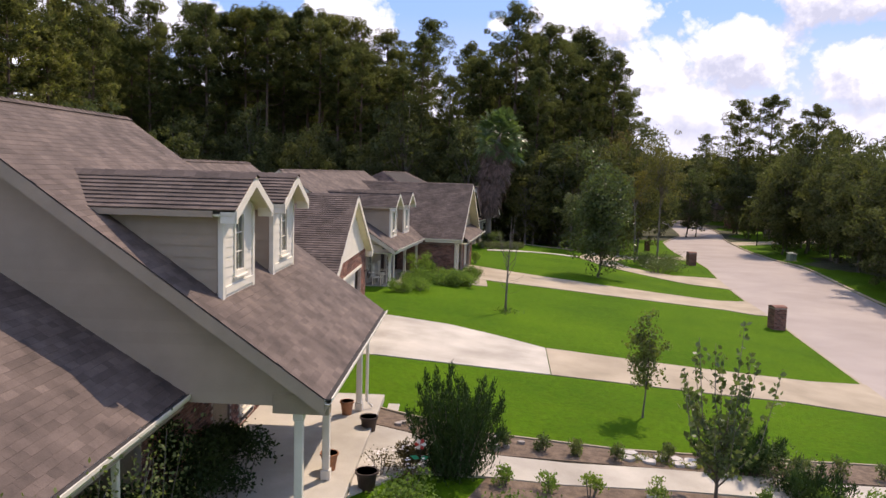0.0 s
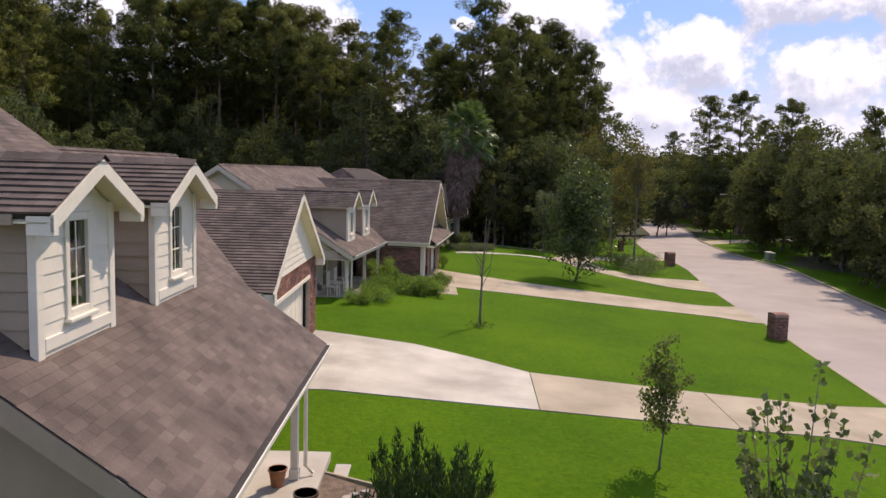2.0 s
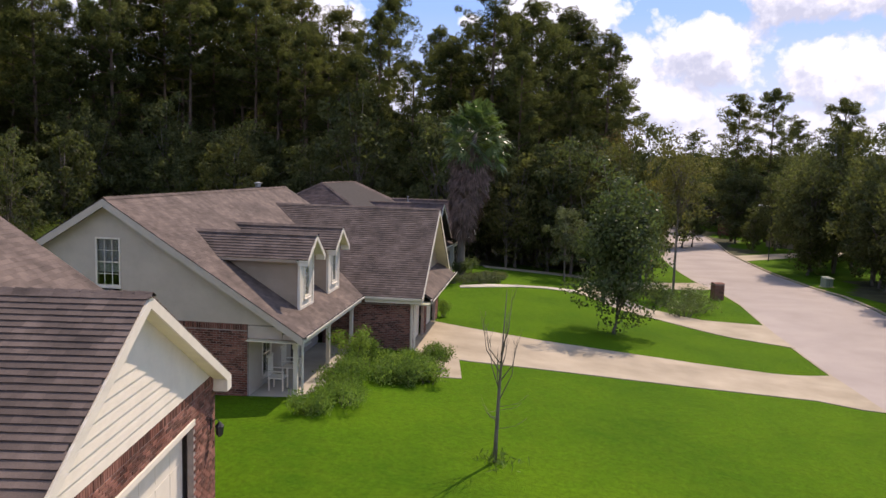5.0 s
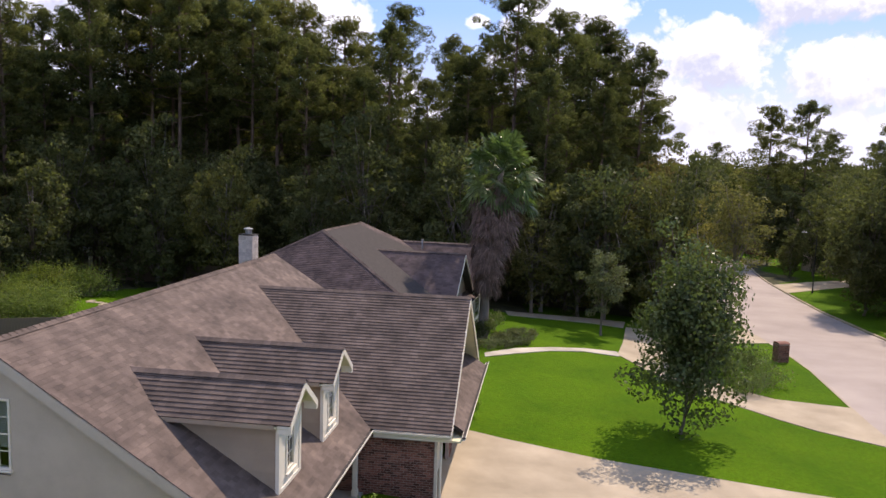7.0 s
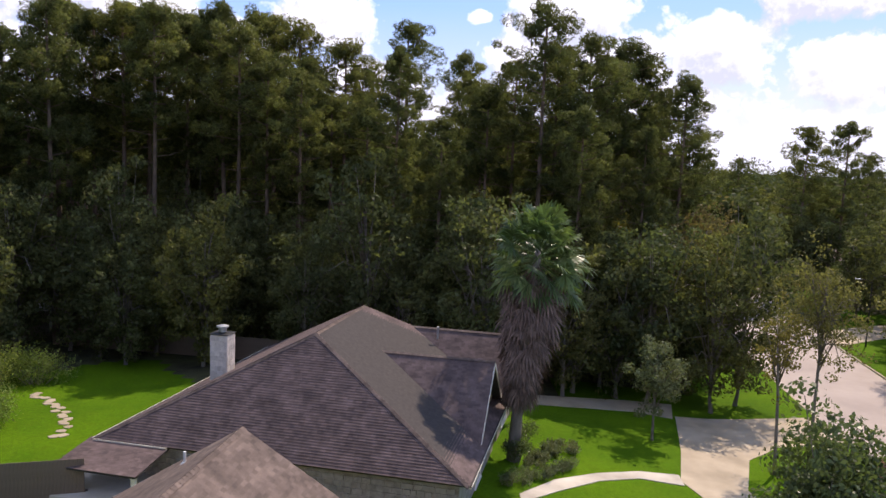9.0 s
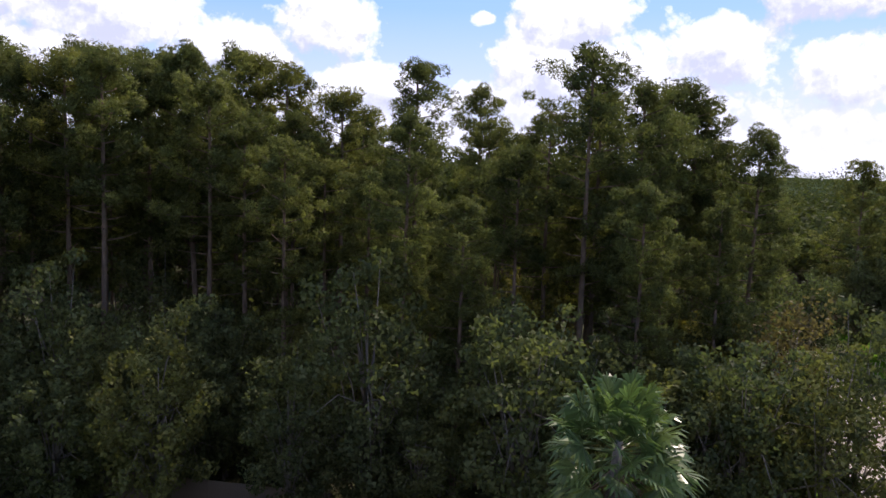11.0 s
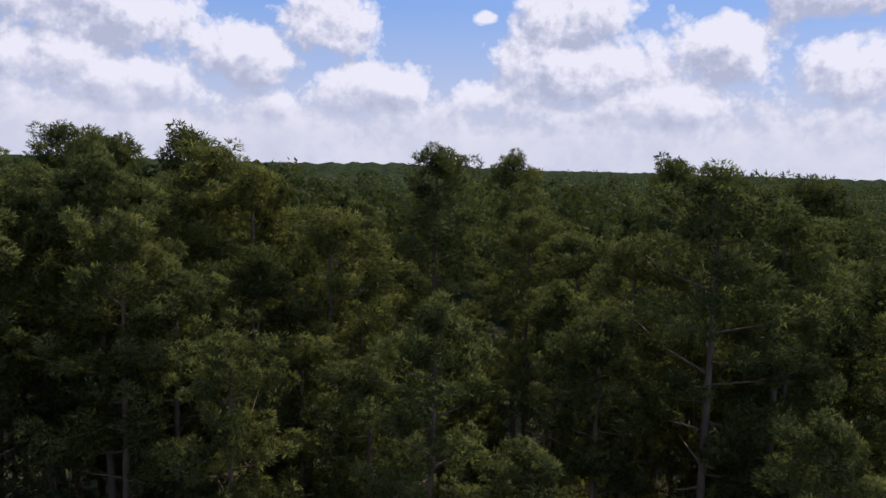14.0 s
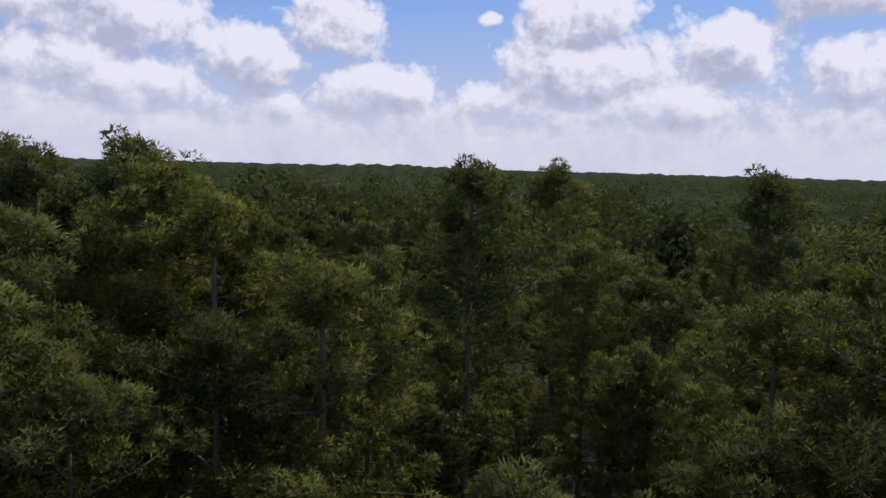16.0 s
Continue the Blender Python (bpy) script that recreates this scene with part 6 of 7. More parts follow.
def juniper(x, y, h=2.5, w=0.85, seed=3, n=30, label="dark green upright juniper beside the path", per=520):
    """Upright feathered plumes, full down to the ground."""
    rng = np.random.default_rng(seed)
    t = thing("juniper", Matrix.Translation((x, y, ground_z(x, y))), label, "shrub")
    wood, pts, outs = Mesh(), [], []
    for k in range(n):
        a = k * 2.4
        r = w * math.sqrt((k + 0.5) / n)
        tall = h * rng.uniform(0.62, 1.02) * (1 - 0.38 * (r / w) ** 2) * (1.12 if k % 6 == 0 else 0.9)
        top = Vector((math.cos(a) * r * 1.3, math.sin(a) * r * 1.3, tall))
        foot = Vector((math.cos(a) * r * 0.42, math.sin(a) * r * 0.42, 0))
        wood.tube([foot, top * 0.95], [0.018, 0.004], 4)
        for j in range(per):
            f = rng.uniform(0.0, 1.0) ** 0.85
            q = foot.lerp(top, f)
            s = 0.20 * (1.02 - f) ** 0.8 + 0.012
            pts.append((q.x + rng.normal() * s, q.y + rng.normal() * s, max(0.02, q.z + rng.normal() * 0.07)))
            outs.append((top.x * 0.35, top.y * 0.35, 1.3))
    part("stem", wood, M_BARK_GREY, t)
    part("foliage", leaf_mesh("foliage", pts, outs, 0.105, 0.26, M_LEAF_JUNIPER, rng, -0.7, False), None, t)


M_LEAF_HEDGE = leaf_material("hedge_leaves", (0.135, 0.180, 0.048), (0.23, 0.270, 0.085), 0.42)
M_LEAF_YELLOW = leaf_material("stonecrop_leaves", (0.20, 0.22, 0.05), (0.30, 0.31, 0.09), 0.35)
# leaf green darkened to stand for the shade under the eave
M_LEAF_SHADE_TONED = leaf_material("shade_leaves", (0.035, 0.052, 0.020), (0.06, 0.082, 0.03), 0.3)
M_LEAF_JUNIPER = leaf_material("juniper_needles", (0.034, 0.062, 0.022), (0.070, 0.110, 0.040), 0.25)
juniper(0.8, 16.3, 2.75, 0.92)
juniper(9.0, 17.2, 0.95, 0.7, 6, 16, "low spreading dark green juniper in the bed", 300)
juniper(7.9, 18.9, 1.25, 0.95, 4, 22, "low dark green juniper in the bed")

# planting beds on both sides of the garden path
single("bed_1", strip([(1.6, 18.8), (5.0, 18.9), (8.0, 19.4), (12.4, 20.3), (15.6, 21.0)], [(1.75, 17.52), (5.0, 17.92), (8.0, 18.3), (12.4, 18.95), (15.6, 19.62)], 0.055, step=0.5), M_SOIL, "brown planting bed along the garden path", "bed", kind="structure")
single("bed_2", strip([(1.5, 16.15), (3.2, 16.25), (5.8, 16.75), (10.8, 17.25), (15.2, 18.1)], [(0.2, 12.6), (3.4, 13.2), (6.2, 13.8), (11.0, 14.4), (15.4, 15.0)], 0.045, step=0.5), M_SOIL, "brown planting bed along the garden path", "bed", kind="structure")
single("bed_3", strip([(-1.35, 19.75), (-0.1, 19.2), (1.6, 18.82)], [(-1.3, 18.55), (-0.15, 18.25), (1.7, 17.56)], 0.056, step=0.4), M_SOIL, "brown planting bed beside the porch steps", "bed", kind="structure")
single("bed_edging", strip([(-1.35, 19.82), (1.6, 18.87), (5.0, 18.97), (8.0, 19.47), (12.4, 20.37)], [(-1.35, 19.76), (1.6, 18.81), (5.0, 18.91), (8.0, 19.41), (12.4, 20.31)], 0.09, step=0.5), M_CONCRETE, "thin pale edging of the planting bed", "edging", kind="structure")
for k, (x, y, s) in enumerate(((2.0, 18.05, 0.27), (2.9, 18.1, 0.24), (3.75, 18.2, 0.27), (4.7, 18.25, 0.24), (6.0, 18.5, 0.27), (7.4, 18.7, 0.3), (9.4, 18.9, 0.3), (10.6, 19.1, 0.3), (11.8, 19.3, 0.3),
                               (1.85, 15.85, 0.28), (2.8, 15.85, 0.30), (3.7, 15.9, 0.32), (5.2, 16.1, 0.3), (7.6, 16.4, 0.3), (9.0, 16.6, 0.33), (10.3, 16.7, 0.33))):
    shrub("bedding_shrub", x, y, (s * 0.7, s * 0.7, s * 1.9), 500 + k, M_LEAF_BUSH if k > 8 else M_LEAF_PEAR, "small upright green bedding shrub", 420, 0.07, group="shrubs along the garden path", spiky=0.5)
for k, (x, y, sx, sy, h) in enumerate(((8.6, 17.9, 0.8, 0.6, 0.9), (9.4, 15.6, 0.9, 0.8, 0.8), (2.2, 14.2, 1.0, 0.6, 0.5), (-0.2, 14.4, 0.6, 0.6, 0.55), (-0.1, 15.9, 0.3, 0.3, 0.75))):
    shrub("garden_shrub", x, y, (sx, sy, h), 540 + k, (M_LEAF_PEAR, M_LEAF_BUSH, M_LEAF_BUSH, M_LEAF_BUSH, M_LEAF_RED)[k], "loose green garden shrub in the bed", 1100, 0.08, group="garden shrubs")
rs = random.Random(17)
for k in range(34):
    if k < 12:
        x, y = rs.uniform(5.0, 6.7), rs.uniform(18.2, 18.75)
    elif k < 20:
        x, y = rs.uniform(4.4, 6.2), rs.uniform(15.2, 16.3)
    elif k < 28:
        x, y = rs.uniform(-1.2, 1.0), rs.uniform(18.5, 19.0)
    else:
        x, y = rs.uniform(1.6, 2.6), rs.uniform(18.0, 18.7)
    a, g = rs.uniform(0, 6), 1.0 if k < 20 else 0.55
    pts = [(x + math.cos(a + i * 1.05) * g * rs.uniform(0.12, 0.22), y + math.sin(a + i * 1.05) * g * rs.uniform(0.1, 0.18), ground_z(x, y) + 0.05) for i in range(6)]
    single("flagstone", Mesh().prism(pts, (0, 0, 0.07)), M_LIMESTONE if k < 20 else M_STONE, "pale flat stone lying in the bed", "stone", "stones in the bed")
for k in range(7):
    x, y = 5.2 + 0.3 * k + rs.uniform(-0.1, 0.1), rs.uniform(18.25, 18.6)
    shrub("stonecrop", x, y, (0.16, 0.14, 0.16), 560 + k, M_LEAF_YELLOW, "low yellow-green tuft between the stones", 160, 0.05, group="tufts between the stones", spiky=0.4)
M_FLOWER = material("pale_petals", (0.72, 0.66, 0.62), 0.7, vary=0.1, bump=0)
M_RED = material("red_paint", (0.55, 0.05, 0.04), 0.5, vary=0.1, bump=0)
M_GREENPAINT = material("green_paint", (0.02, 0.38, 0.20), 0.5, vary=0.1, bump=0)


def flowering_shrub(x, y, h, seed):
    rng = np.random.default_rng(seed)
    t = shrub("flowering_shrub", x, y, (0.3, 0.3, h), seed, M_LEAF_RED, "small open shrub dotted with pale flowers", 220, 0.06, group="flowering shrubs")
    for k in range(16):
        a, r = rng.uniform(0, 6.28), rng.uniform(0.05, 0.36)
        p = Vector((math.cos(a) * r, math.sin(a) * r, h * rng.uniform(0.45, 1.0)))
        m = Mesh()
        for j in range(5):
            b = j * 1.257
            u, w = Vector((math.cos(b), math.sin(b), 0.35)) * 0.035, Vector((-math.sin(b), math.cos(b), 0)) * 0.016
            m.add([p, p + u * 0.6 + w, p + u, p + u * 0.6 - w], [(0, 1, 2, 3)])
        part("flower", m, M_FLOWER, t)


flowering_shrub(-0.25, 16.0, 0.75, 571)
flowering_shrub(-0.75, 15.6, 0.6, 572)
flowering_shrub(-0.05, 15.3, 0.6, 573)


def garden_stake(x, y):
    """A painted flower stake: thin rod, red and white bloom, green leaf plate."""
    t = thing("garden_stake", Matrix.Translation((x, y, ground_z(x, y))), "small garden stake with red and white bloom and green leaf plates", "ornament")
    part("rod", Mesh().tube([(0, 0, -0.1), (0, 0, 0.85)], [0.008, 0.006], 6), M_METAL, t)
    for k in range(6):
        a = k * 1.047
        u, w = Vector((math.cos(a), 0.2, math.sin(a))) * 0.13, Vector((-math.sin(a), 0, math.cos(a))) * 0.05
        c = Vector((0, -0.02, 0.82))
        part("petal", Mesh().prism([c, c + u * 0.6 + w, c + u, c + u * 0.6 - w], (0, 0.006, 0)), M_RED if k % 2 else M_TRIM, t)
    for sx in (-1, 1):
        part("leaf_plate", Mesh().prism([(0, -0.01, 0.52), (sx * 0.09, -0.05, 0.6), (sx * 0.2, -0.06, 0.58), (sx * 0.1, -0.04, 0.5)], (0, 0, 0.008)), M_GREENPAINT, t)


garden_stake(0.08, 15.55)

# first house: porch shrubs with the shade put into their leaf colour, a vine climbing the low eave
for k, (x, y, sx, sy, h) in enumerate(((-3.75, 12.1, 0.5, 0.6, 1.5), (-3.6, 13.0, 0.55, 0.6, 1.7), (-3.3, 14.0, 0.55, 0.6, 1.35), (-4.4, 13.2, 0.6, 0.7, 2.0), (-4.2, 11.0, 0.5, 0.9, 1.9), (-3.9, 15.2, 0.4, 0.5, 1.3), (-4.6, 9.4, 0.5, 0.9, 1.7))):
    shrub("porch_shrub", x, y, (sx, sy, h), 580 + k, M_LEAF_SHADE_TONED, "leafy shrub under the low eave, its colour darkened for shade", 2400, 0.085, group="shrubs at the first house", spiky=0.1)


def vine(x, y0, y1, z):
    """A climber over an eave: thin stems from the ground, leaves along the edge."""
    rng = np.random.default_rng(88)
    t = thing("climbing_vine", Matrix.Translation((x, y0, 0.45)), "leafy green vine climbing over the white gutter", "vine")
    stem, pts = Mesh(), []
    for k in range(9):
        yy = (y1 - y0) * k / 8
        up = z - 0.45 - 0.62 * (k / 8) + rng.uniform(-0.1, 0.22)
        mid = Vector((rng.normal() * 0.12, yy + rng.normal() * 0.15, up * 0.55))
        tip = Vector((rng.uniform(-0.1, 0.25), yy + rng.normal() * 0.2, up))
        stem.tube([(0, yy * 0.8 + 0.1, -0.05), mid, tip], [0.016, 0.01, 0.004], 5)
        for j in range(120):
            f = rng.uniform(0.25, 1.05)
            q = Vector((0, yy * 0.8 + 0.1, 0)).lerp(mid, f * 2) if f < 0.5 else mid.lerp(tip, f * 2 - 1)
            pts.append((q.x + rng.normal() * 0.16, q.y + rng.normal() * 0.17, q.z + rng.normal() * 0.13))
    part("stem", stem, M_BARK_GREY, t)
    part("foliage", leaf_mesh("foliage", pts, None, 0.07, 0.6, M_LEAF_PEAR, rng, 0.3), None, t)


vine(-3.42, 7.7, 11.6, 3.2)

# second house: arching shrubs along the porch, a loose hedge before the garage
for k, (x, y, sx, sy, h, lf, sp) in enumerate(((-2.3, 38.9, 0.75, 0.8, 0.75, 0.10, 0.7), (-1.5, 39.6, 0.8, 0.9, 0.8, 0.10, 0.7), (-1.7, 40.9, 0.75, 0.8, 0.9, 0.10, 0.6), (-1.35, 42.3, 0.6, 0.75, 1.25, 0.10, 0.5), (-1.6, 43.4, 0.6, 0.6, 1.7, 0.11, 0.4), (-1.0, 44.3, 0.6, 0.6, 1.35, 0.11, 0.4),
                                               (-0.3, 42.6, 0.65, 0.7, 0.95, 0.085, 0.3), (0.5, 42.8, 0.65, 0.7, 0.9, 0.085, 0.3), (1.2, 42.95, 0.6, 0.65, 0.85, 0.085, 0.3), (-0.2, 43.9, 0.7, 0.7, 1.0, 0.085, 0.3), (0.8, 44.0, 0.7, 0.6, 1.05, 0.085, 0.3),
                                               (1.55, 45.0, 0.55, 0.6, 1.3, 0.11, 0.7), (0.7, 45.3, 0.5, 0.5, 0.9, 0.10, 0.5))):
    shrub("bed_shrub", x, y, (sx, sy, h if k == 4 else h * 0.74), 600 + k, M_LEAF_BUSH, "feathery bright green shrub in front of the porch" if lf > 0.09 else "loose leafy green hedge plant before the garage wall", 2600, lf, group="shrubs at the second house", spiky=sp, aspect=0.3 if lf > 0.09 else 0.5)
for k, (x, y, sx, sy, h) in enumerate(((1.3, 56.6, 0.55, 0.5, 1.15), (1.9, 56.1, 0.4, 0.4, 0.95))):
    shrub("bed_shrub", x, y, (sx, sy, h), 620 + k, M_LEAF_BUSH, "green shrub at the garage corner", 1300, 0.09, group="shrubs at the second house", spiky=0.5, aspect=0.35)


def planter_wall():
    """A low brick border with pale cap slabs along the porch."""
    m = frame_of(-8.95, 40.45, 8)
    t = thing("planter_wall", m, "low red brick border with pale cap slabs beside the porch", "wall")
    for y0, y1, top, x in ((1.2, 2.5, 0.5, 6.26), (3.1, 4.3, 0.72, 6.28)):
        part("cap_slab", Mesh().box(x, x + 0.34, y0, y1, top - 0.07, top, 0.025), M_CONCRETE_NEW, t)
    rr = random.Random(4)
    for y0, y1, top, x in ((0.9, 2.7, 0.43, 6.28), (2.75, 4.5, 0.65, 6.30)):
        for r in range(3):
            n = int((y1 - y0) / 0.21)
            for k in range(n):
                a = y0 + k * 0.21 + (0.1 if r % 2 else 0)
                part("brick", Mesh().box(x + rr.uniform(-0.01, 0.01), x + 0.28, a, a + 0.2, top - 0.075 * (r + 1) + 0.004, top - 0.075 * r - 0.004, 0.006), M_BRICK_PIECE, t)
    part("footing", Mesh().box(6.31, 6.53, 0.95, 4.4, -0.3, 0.42), M_MORTAR, t)


planter_wall()
# first house: small shrubs at the near corner of the garage
for k, (x, y, hh) in enumerate(((-3.25, 24.45, 0.75), (-2.75, 24.75, 0.6), (-3.6, 24.2, 0.9))):
    shrub("garage_shrub", x, y, (0.32, 0.3, hh), 630 + k, M_LEAF_PEAR, "small dark green shrub at the garage corner", 700, 0.08, group="shrubs at the garage", spiky=0.4)
# third house: clipped grey hedge, shrubs of the island
for k in range(7):
    shrub("hedge_shrub", 2.9 + k * 0.55, 68.9 + k * 0.5, (0.55, 0.5, 0.6), 640 + k, M_LEAF_GREY, "low clipped grey-green hedge plant", 900, 0.08, group="hedge at the third house")
for k, (x, y, sx, sy, h) in enumerate(((5.3, 73.6, 0.9, 0.9, 0.45), (6.2, 74.6, 0.9, 0.9, 0.45), (4.6, 72.2, 0.8, 0.8, 0.45), (18.4, 66.4, 1.3, 1.1, 1.2), (20.0, 68.5, 1.4, 1.2, 1.5), (18.3, 70.8, 1.2, 1.2, 1.3), (20.8, 72.3, 1.3, 1.2, 1.4), (19.0, 74.2, 1.1, 1.0, 1.0), (3.4, 71.8, 0.6, 0.6, 1.4), (4.0, 74.5, 0.8, 0.8, 1.3))):
    shrub("island_shrub", x, y, (sx, sy, h), 660 + k, M_LEAF_GREY if k < 3 else M_LEAF_PEAR, "dark green shrub in the driveway island", 1800, 0.11, group="shrubs of the driveway island")
ISLE = broad_tree(230, "spreading_tree", 13.6, (3.0, 3.0, 2.2), 0.40, 130, 46, 0.16, M_LEAF_OLIVE, "tall thin-trunked tree with a flat olive gold crown", group="island trees", trunk_r=0.11, shell=0.2, lump=0.7)
place(ISLE, 20.8, 76.4, 0.0, 1.0)
discard(ISLE)
THIN = broad_tree(231, "spreading_tree", 10.6, (1.5, 1.5, 2.2), 0.42, 60, 30, 0.15, M_LEAF_OLIVE, "thin tree with sparse olive brown leaves", group="island trees", trunk_r=0.10, shell=0.1, lump=0.7)
place(THIN, 18.2, 75.0, 1.0, 1.0)
discard(THIN)
# back garden hedges
for k, (x, y, s) in enumerate(((-26.0, 81.0, 1.0), (-28.6, 80.4, 1.1), (-31.5, 80.8, 1.1), (-24.6, 72.6, 0.85), (-26.9, 73.4, 1.05), (-23.4, 69.6, 0.75), (-25.6, 69.2, 0.95))):
    shrub("hedge", x, y, (1.9 * s, 1.7 * s, 2.3 * s), 680 + k, M_LEAF_HEDGE, "large rounded green hedge in the back garden", 5200, 0.12, group="back garden hedges")
for k in range(7):
    shrub("border_shrub", -17.2 + k * 0.9, 66.6 - k * 0.05 + 1.0, (0.5, 0.5, 0.7), 700 + k, M_LEAF_PEAR, "small dark border shrub", 500, 0.1, group="border shrubs")
rs = random.Random(23)
for k in range(22):
    f = k / 21
    x, y = lerp(f, [(0, -25.0), (0.4, -22.6), (0.75, -20.8), (1, -19.9)]) + rs.uniform(-0.3, 0.3), lerp(f, [(0, 78.6), (0.4, 76.6), (0.75, 74.2), (1, 71.6)]) + rs.uniform(-0.2, 0.2)
    a = rs.uniform(0, 6)
    pts = [(x + math.cos(a + i * 1.05) * rs.uniform(0.2, 0.34), y + math.sin(a + i * 1.05) * rs.uniform(0.18, 0.3), ground_z(x, y)) for i in range(6)]
    single("flagstone", Mesh().prism(pts, (0, 0, 0.04)), M_CONCRETE, "pale irregular stepping stone in the lawn", "stone", "stepping stones of the back garden")


def fence(a, b, h=1.8):
    """A board fence: posts, rails and single boards."""
    a, b = Vector((*a, 0)), Vector((*b, 0))
    d = (b - a).normalized()
    length = (b - a).length
    m = Matrix.Translation((a.x, a.y, ground_z(a.x, a.y))) @ Matrix.Rotation(math.atan2(d.y, d.x), 4, "Z")
    t = thing("board_fence", m, "weathered dark grey wooden board fence", "fence", "back garden fences")
    board = Mesh().box(0, 0.141, -0.012, 0.012, 0.04, h, 0.004).data("board", M_WOOD)
    for k in range(int(length / 0.145)):
        ob = new("board", board)
        ob.parent = t
        ob.matrix_basis = Matrix.Translation((k * 0.145, 0, 0.01 * math.sin(k * 2.1)))
    for z in (0.35, 1.45):
        part("rail", Mesh().box(0, length, 0.014, 0.06, z, z + 0.09, 0.006), M_WOOD, t)
    for k in range(int(length / 2.4) + 1):
        part("post", Mesh().box(k * 2.4, k * 2.4 + 0.09, 0.062, 0.15, -0.3, h - 0.05, 0.006), M_WOOD, t)


fence((-34.0, 59.6), (-15.2, 64.9))
fence((-30.0, 92.5), (-8.0, 89.0))


def shed(x, y):
    t = thing("shed", Matrix.Translation((x, y, ground_z(x, y))) @ Matrix.Rotation(-0.2, 4, "Z"), "pale grey garden shed under the trees", "shed")
    part("shed_wall", Mesh().box(-2.2, 2.2, -1.4, 1.4, -0.1, 2.1, 0.02), M_SIDING, t)
    for k in range(9):
        part("batten", Mesh().box(-2.0 + k * 0.5 - 0.03, -2.0 + k * 0.5 + 0.03, -1.43, -1.4, 0, 2.1), M_METAL if k == 4 else M_SIDING, t)
    part("shed_roof", Mesh().prism([(-2.4, -1.7, 2.05), (2.4, -1.7, 2.05), (2.4, 1.7, 2.5), (-2.4, 1.7, 2.5)], (0, 0, 0.08)), M_GREYMETAL, t)


shed(-35.5, 95.0)


def pot(x, y, z, r, h, mat, label, plant=None, seed=0):
    t = thing("plant_pot", Matrix.Translation((x, y, z)), label, "pot", "porch pots")
    part("body", Mesh().lathe([(r * 0.7, 0.0), (r * 0.78, h * 0.3), (r * 0.95, h * 0.88), (r * 1.08, h * 0.89), (r * 1.08, h), (r * 0.95, h), (r * 0.9, h * 0.9)], 18), mat, t, smooth=False)
    part("soil", Mesh().lathe([(r * 0.9, h * 0.86), (r * 0.9, h * 0.88)], 14), M_SOIL, t)
    if plant:
        rng = np.random.default_rng(seed)
        pts, out = clump_points(rng, [(0, 0, h + 0.1)], [r * 1.0], 120)
        part("foliage", leaf_mesh("foliage", pts, out, 0.09, 0.5, plant, rng), None, t)


a1 = frame_of(-1.2, 12.0, 0.8)
for x, y, z, r, h, mt, lb in ((-0.85, 6.85, 0.56, 0.17, 0.34, M_POT, "terracotta pot on the porch"), (-0.18, 6.05, 0.38, 0.21, 0.42, M_POT_DARK, "dark glazed pot on the step"),
                              (-0.62, 3.35, 0.56, 0.18, 0.36, M_POT, "terracotta pot on the porch"), (0.22, 2.9, 0.34, 0.22, 0.42, M_POT_DARK, "dark glazed pot beside the porch")):
    p = a1 @ Vector((x, y, z))
    pot(p.x, p.y, p.z, r, h, mt, lb)


def rocking_chair(m):
    t = thing("porch_chair", m, "white wooden slat chair on the porch", "chair", "porch chairs")
    part("seat", Mesh().box(-0.26, 0.26, -0.25, 0.25, 0.4, 0.44, 0.008), M_TRIM, t)
    for k in range(5):
        part("back_slat", Mesh().box(-0.27, -0.245, -0.22 + k * 0.1, -0.16 + k * 0.1, 0.46, 1.08, 0.005), M_TRIM, t)
    part("back_rail", Mesh().box(-0.29, -0.24, -0.26, 0.26, 1.08, 1.16, 0.01), M_TRIM, t)
    for x in (-0.24, 0.22):
        for y in (-0.25, 0.21):
            part("leg", Mesh().box(x, x + 0.045, y, y + 0.045, 0.0, 0.64 if x > 0 else 0.46, 0.005), M_TRIM, t)
    for y in (-0.29, 0.22):
        part("armrest", Mesh().box(-0.25, 0.29, y, y + 0.08, 0.64, 0.67, 0.008), M_TRIM, t)


b1 = frame_of(-8.95, 40.45, 8)
rocking_chair(b1 @ Matrix.Translation((5.1, 1.3, 0.42)))
rocking_chair(b1 @ Matrix.Translation((5.1, 2.6, 0.42)))


def street_lamp(x, y, h=6.5):
    t = thing("street_lamp", Matrix.Translation((x, y, ground_z(x, y))), "tall dark street lamp with a curved arm", "lamp")
    part("pole", Mesh().tube([(0, 0, -0.2), (0, 0, 0.6), (0, 0, h)], [0.1, 0.07, 0.05], 10), M_METAL, t)
    part("arm", Mesh().tube([(0, 0, h - 0.1), (-0.5, 0, h + 0.25), (-1.3, 0, h + 0.35)], [0.035, 0.03, 0.03], 8), M_METAL, t)
    part("lamp_head", Mesh().box(-1.85, -1.25, -0.12, 0.12, h + 0.27, h + 0.41, 0.04), M_GREYMETAL, t)


street_lamp(45.6, 114.0, 7.0)


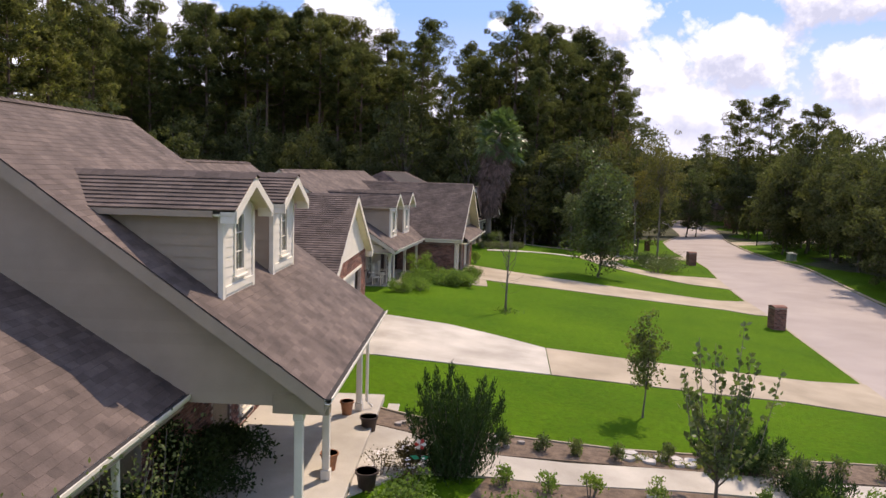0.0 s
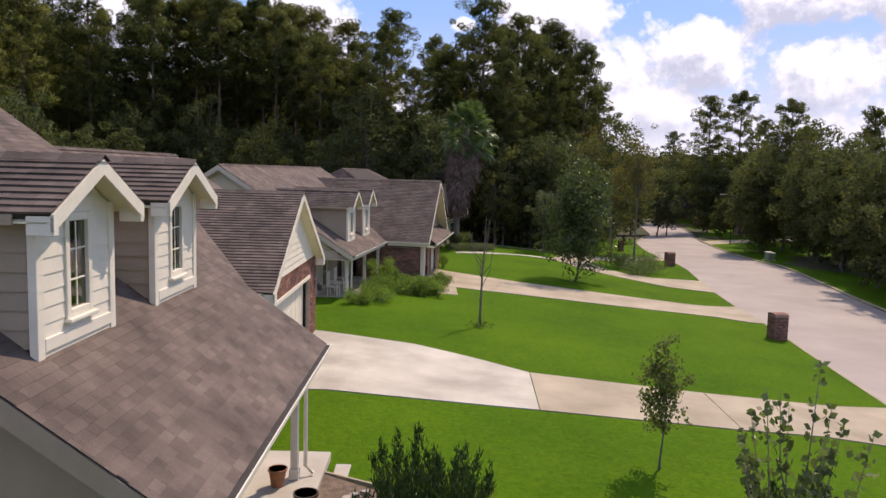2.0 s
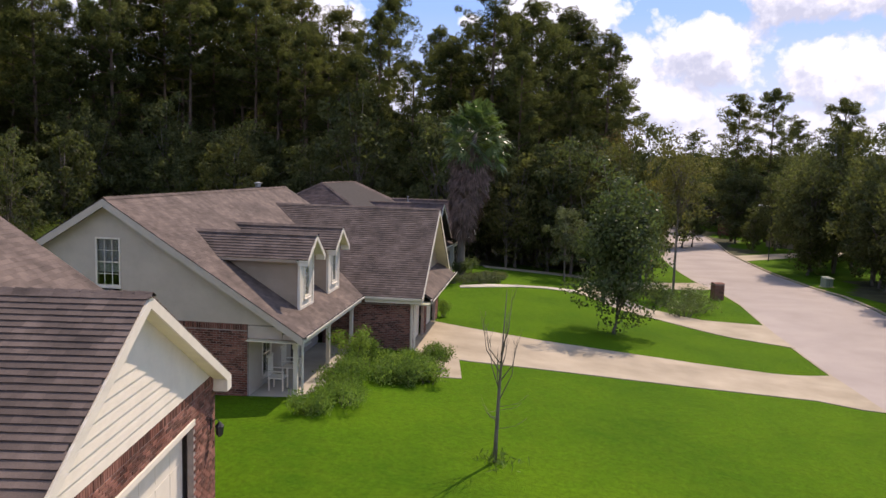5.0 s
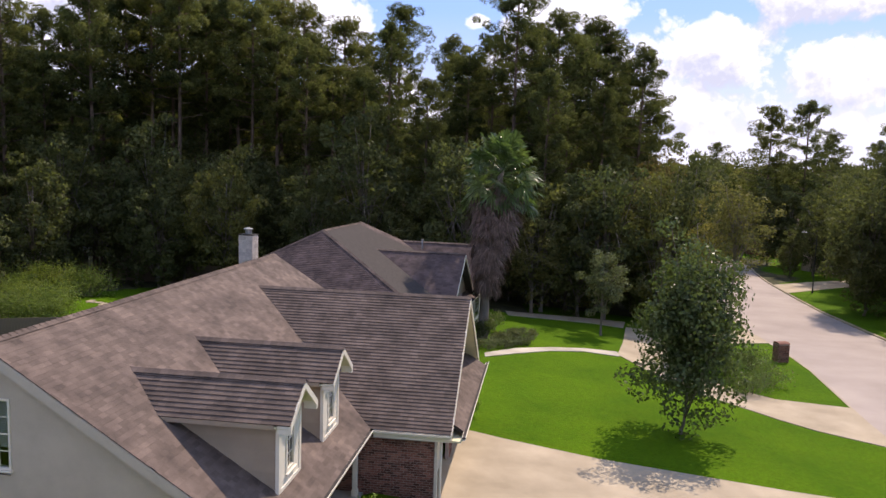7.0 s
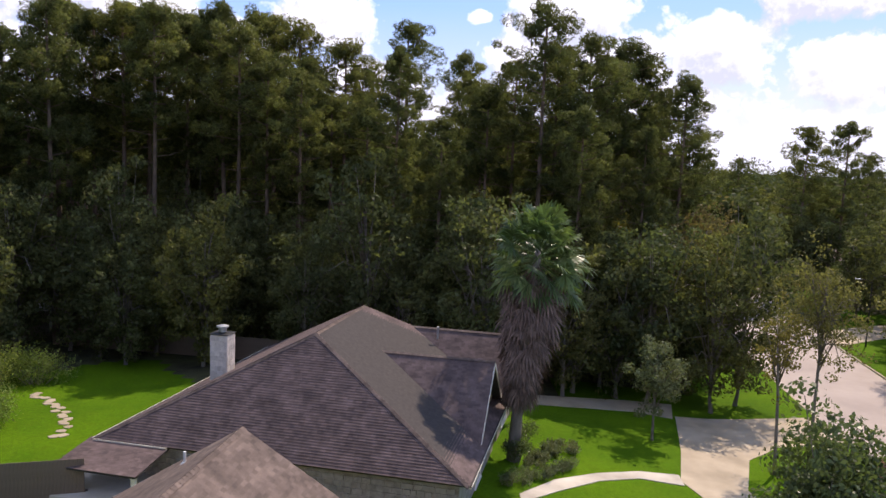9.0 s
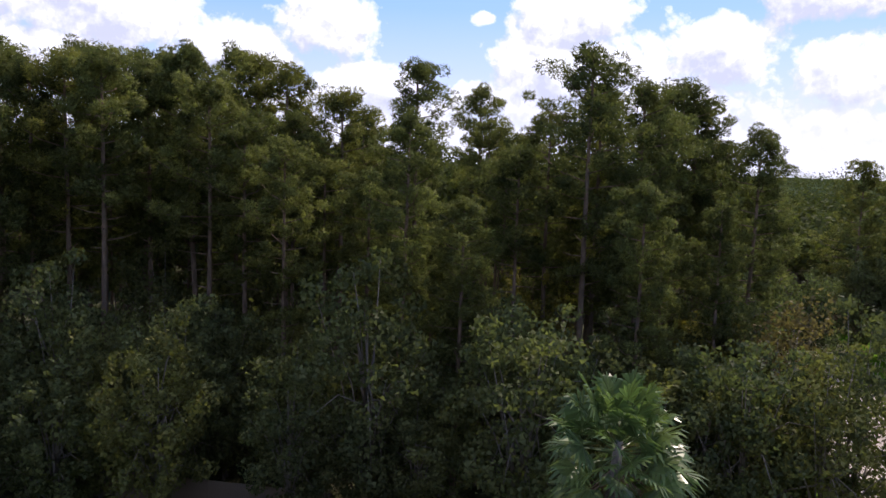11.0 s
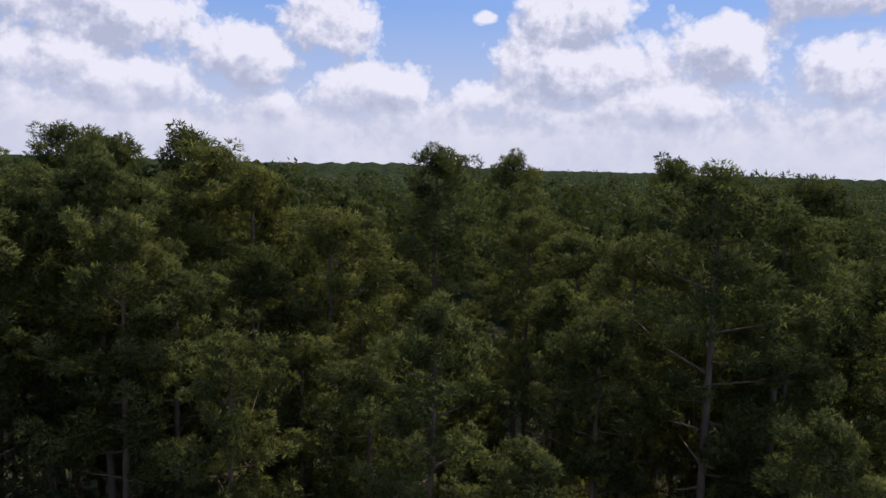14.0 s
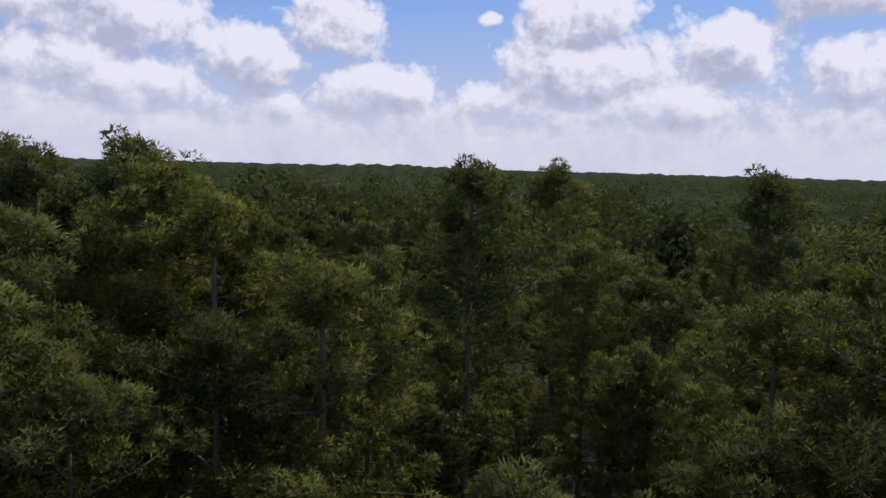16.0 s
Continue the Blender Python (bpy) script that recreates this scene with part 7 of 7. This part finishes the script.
def utility_box(x, y):
    """A ground-level cabinet with a sloping lid on a slab."""
    t = thing("utility_box", Matrix.Translation((x, y, ground_z(x, y))) @ Matrix.Rotation(0.2, 4, "Z"), "pale green metal utility cabinet on the verge", "cabinet")
    part("slab", Mesh().box(-0.5, 0.5, -0.5, 0.5, -0.15, 0.06, 0.02), M_CONCRETE, t)
    part("body", Mesh().box(-0.4, 0.4, -0.38, 0.38, 0.06, 0.78, 0.02), M_CABINET, t)
    part("lid", Mesh().prism([(-0.44, -0.43, 0.78), (0.44, -0.43, 0.78), (0.44, 0.43, 0.92), (-0.44, 0.43, 0.92)], (0, 0, 0.05)), M_CABINET, t)
    part("door_seam", Mesh().box(-0.01, 0.01, -0.39, -0.38, 0.1, 0.74), M_METAL, t)


M_CABINET = material("cabinet_paint", (0.24, 0.29, 0.23), 0.5, scale=4, vary=0.12, fine=40, bump=0.05)
utility_box(38.9, 86.8)


def far_house(x, y, turn, w, d, label, wall, h=2.6, roof=2.6):
    """A neighbouring house far down the street."""
    m = Matrix.Translation((x, y, ground_z(x, y))) @ Matrix.Rotation(turn, 4, "Z")
    t = thing("house", m, label, "house")
    for k, (a, b) in enumerate((((-w, -d), (w, -d)), ((w, -d), (w, d)), ((w, d), (-w, d)), ((-w, d), (-w, -d)))):
        ln = math.hypot(b[0] - a[0], b[1] - a[1])
        plain_wall(t, a, b, -0.3, h, 0.2, [(ln * 0.2, ln * 0.2 + 1.2, 0.8, 2.1), (ln * 0.65, ln * 0.65 + 1.2, 0.8, 2.1)], mat=wall)
    for px, py, tr in ((-w + 2 * w * 0.2 + 0.6, -d, -90), (-w + 2 * w * 0.65 + 0.6, -d, -90)):
        window(t, Matrix.Translation((px, py, 0.8)) @ pose(0, 0, 0, 0, 0, tr), 1.2, 1.3, 2, 2)
    W, D, e = w + 0.5, d + 0.5, h
    a, b = (-W + D, 0, e + roof), (W - D, 0, e + roof)
    for poly, sd in (([(-W, -D, e), (W, -D, e), b, a], 1), ([(W, -D, e), (W, D, e), b], 2), ([(-W, D, e), (W, D, e), b, a], 3), ([(-W, -D, e), (-W, D, e), a], 4)):
        p = [Vector(q) for q in poly]
        n = (p[1] - p[0]).cross(p[2] - p[1]).normalized()
        n = n if n.z > 0 else -n
        part("roof_slope", Mesh().prism(p, -n * 0.15), M_SHINGLE, t)


far_house(69.5, 166.0, 0.5, 8.5, 6.0, "brick house with brown hip roof across the street", M_BRICK, 3.2, 4.6)
far_house(66.5, 139.0, 0.4, 7.0, 6.0, "pale house with brown roof behind the trees", M_SIDING, 3.2, 5.2)
far_house(72.0, 202.0, 0.3, 7.0, 5.0, "far brown-roofed house among the trees", M_SIDING, 3.0, 3.4)
far_house(-7.0, 150.0, 0.2, 7.0, 5.0, "pale house with brown hip roof deep in the woods", M_SIDING, 5.5, 3.5)

for proto in (*PINES, *BIG_PINES, *DEEP_PINES, *FAR_PINES, *OAKS, *EDGE, EDGE_OLIVE, OLIVE, REDDISH):
    discard(proto)

# ---- pieces of walls and roofs ----
lay_bricks()
for deck, picked in SHINGLE_PIECES:
    for q, faces in picked:
        part("shingle", Mesh().add(q, faces), M_SHINGLE_PIECE, deck)
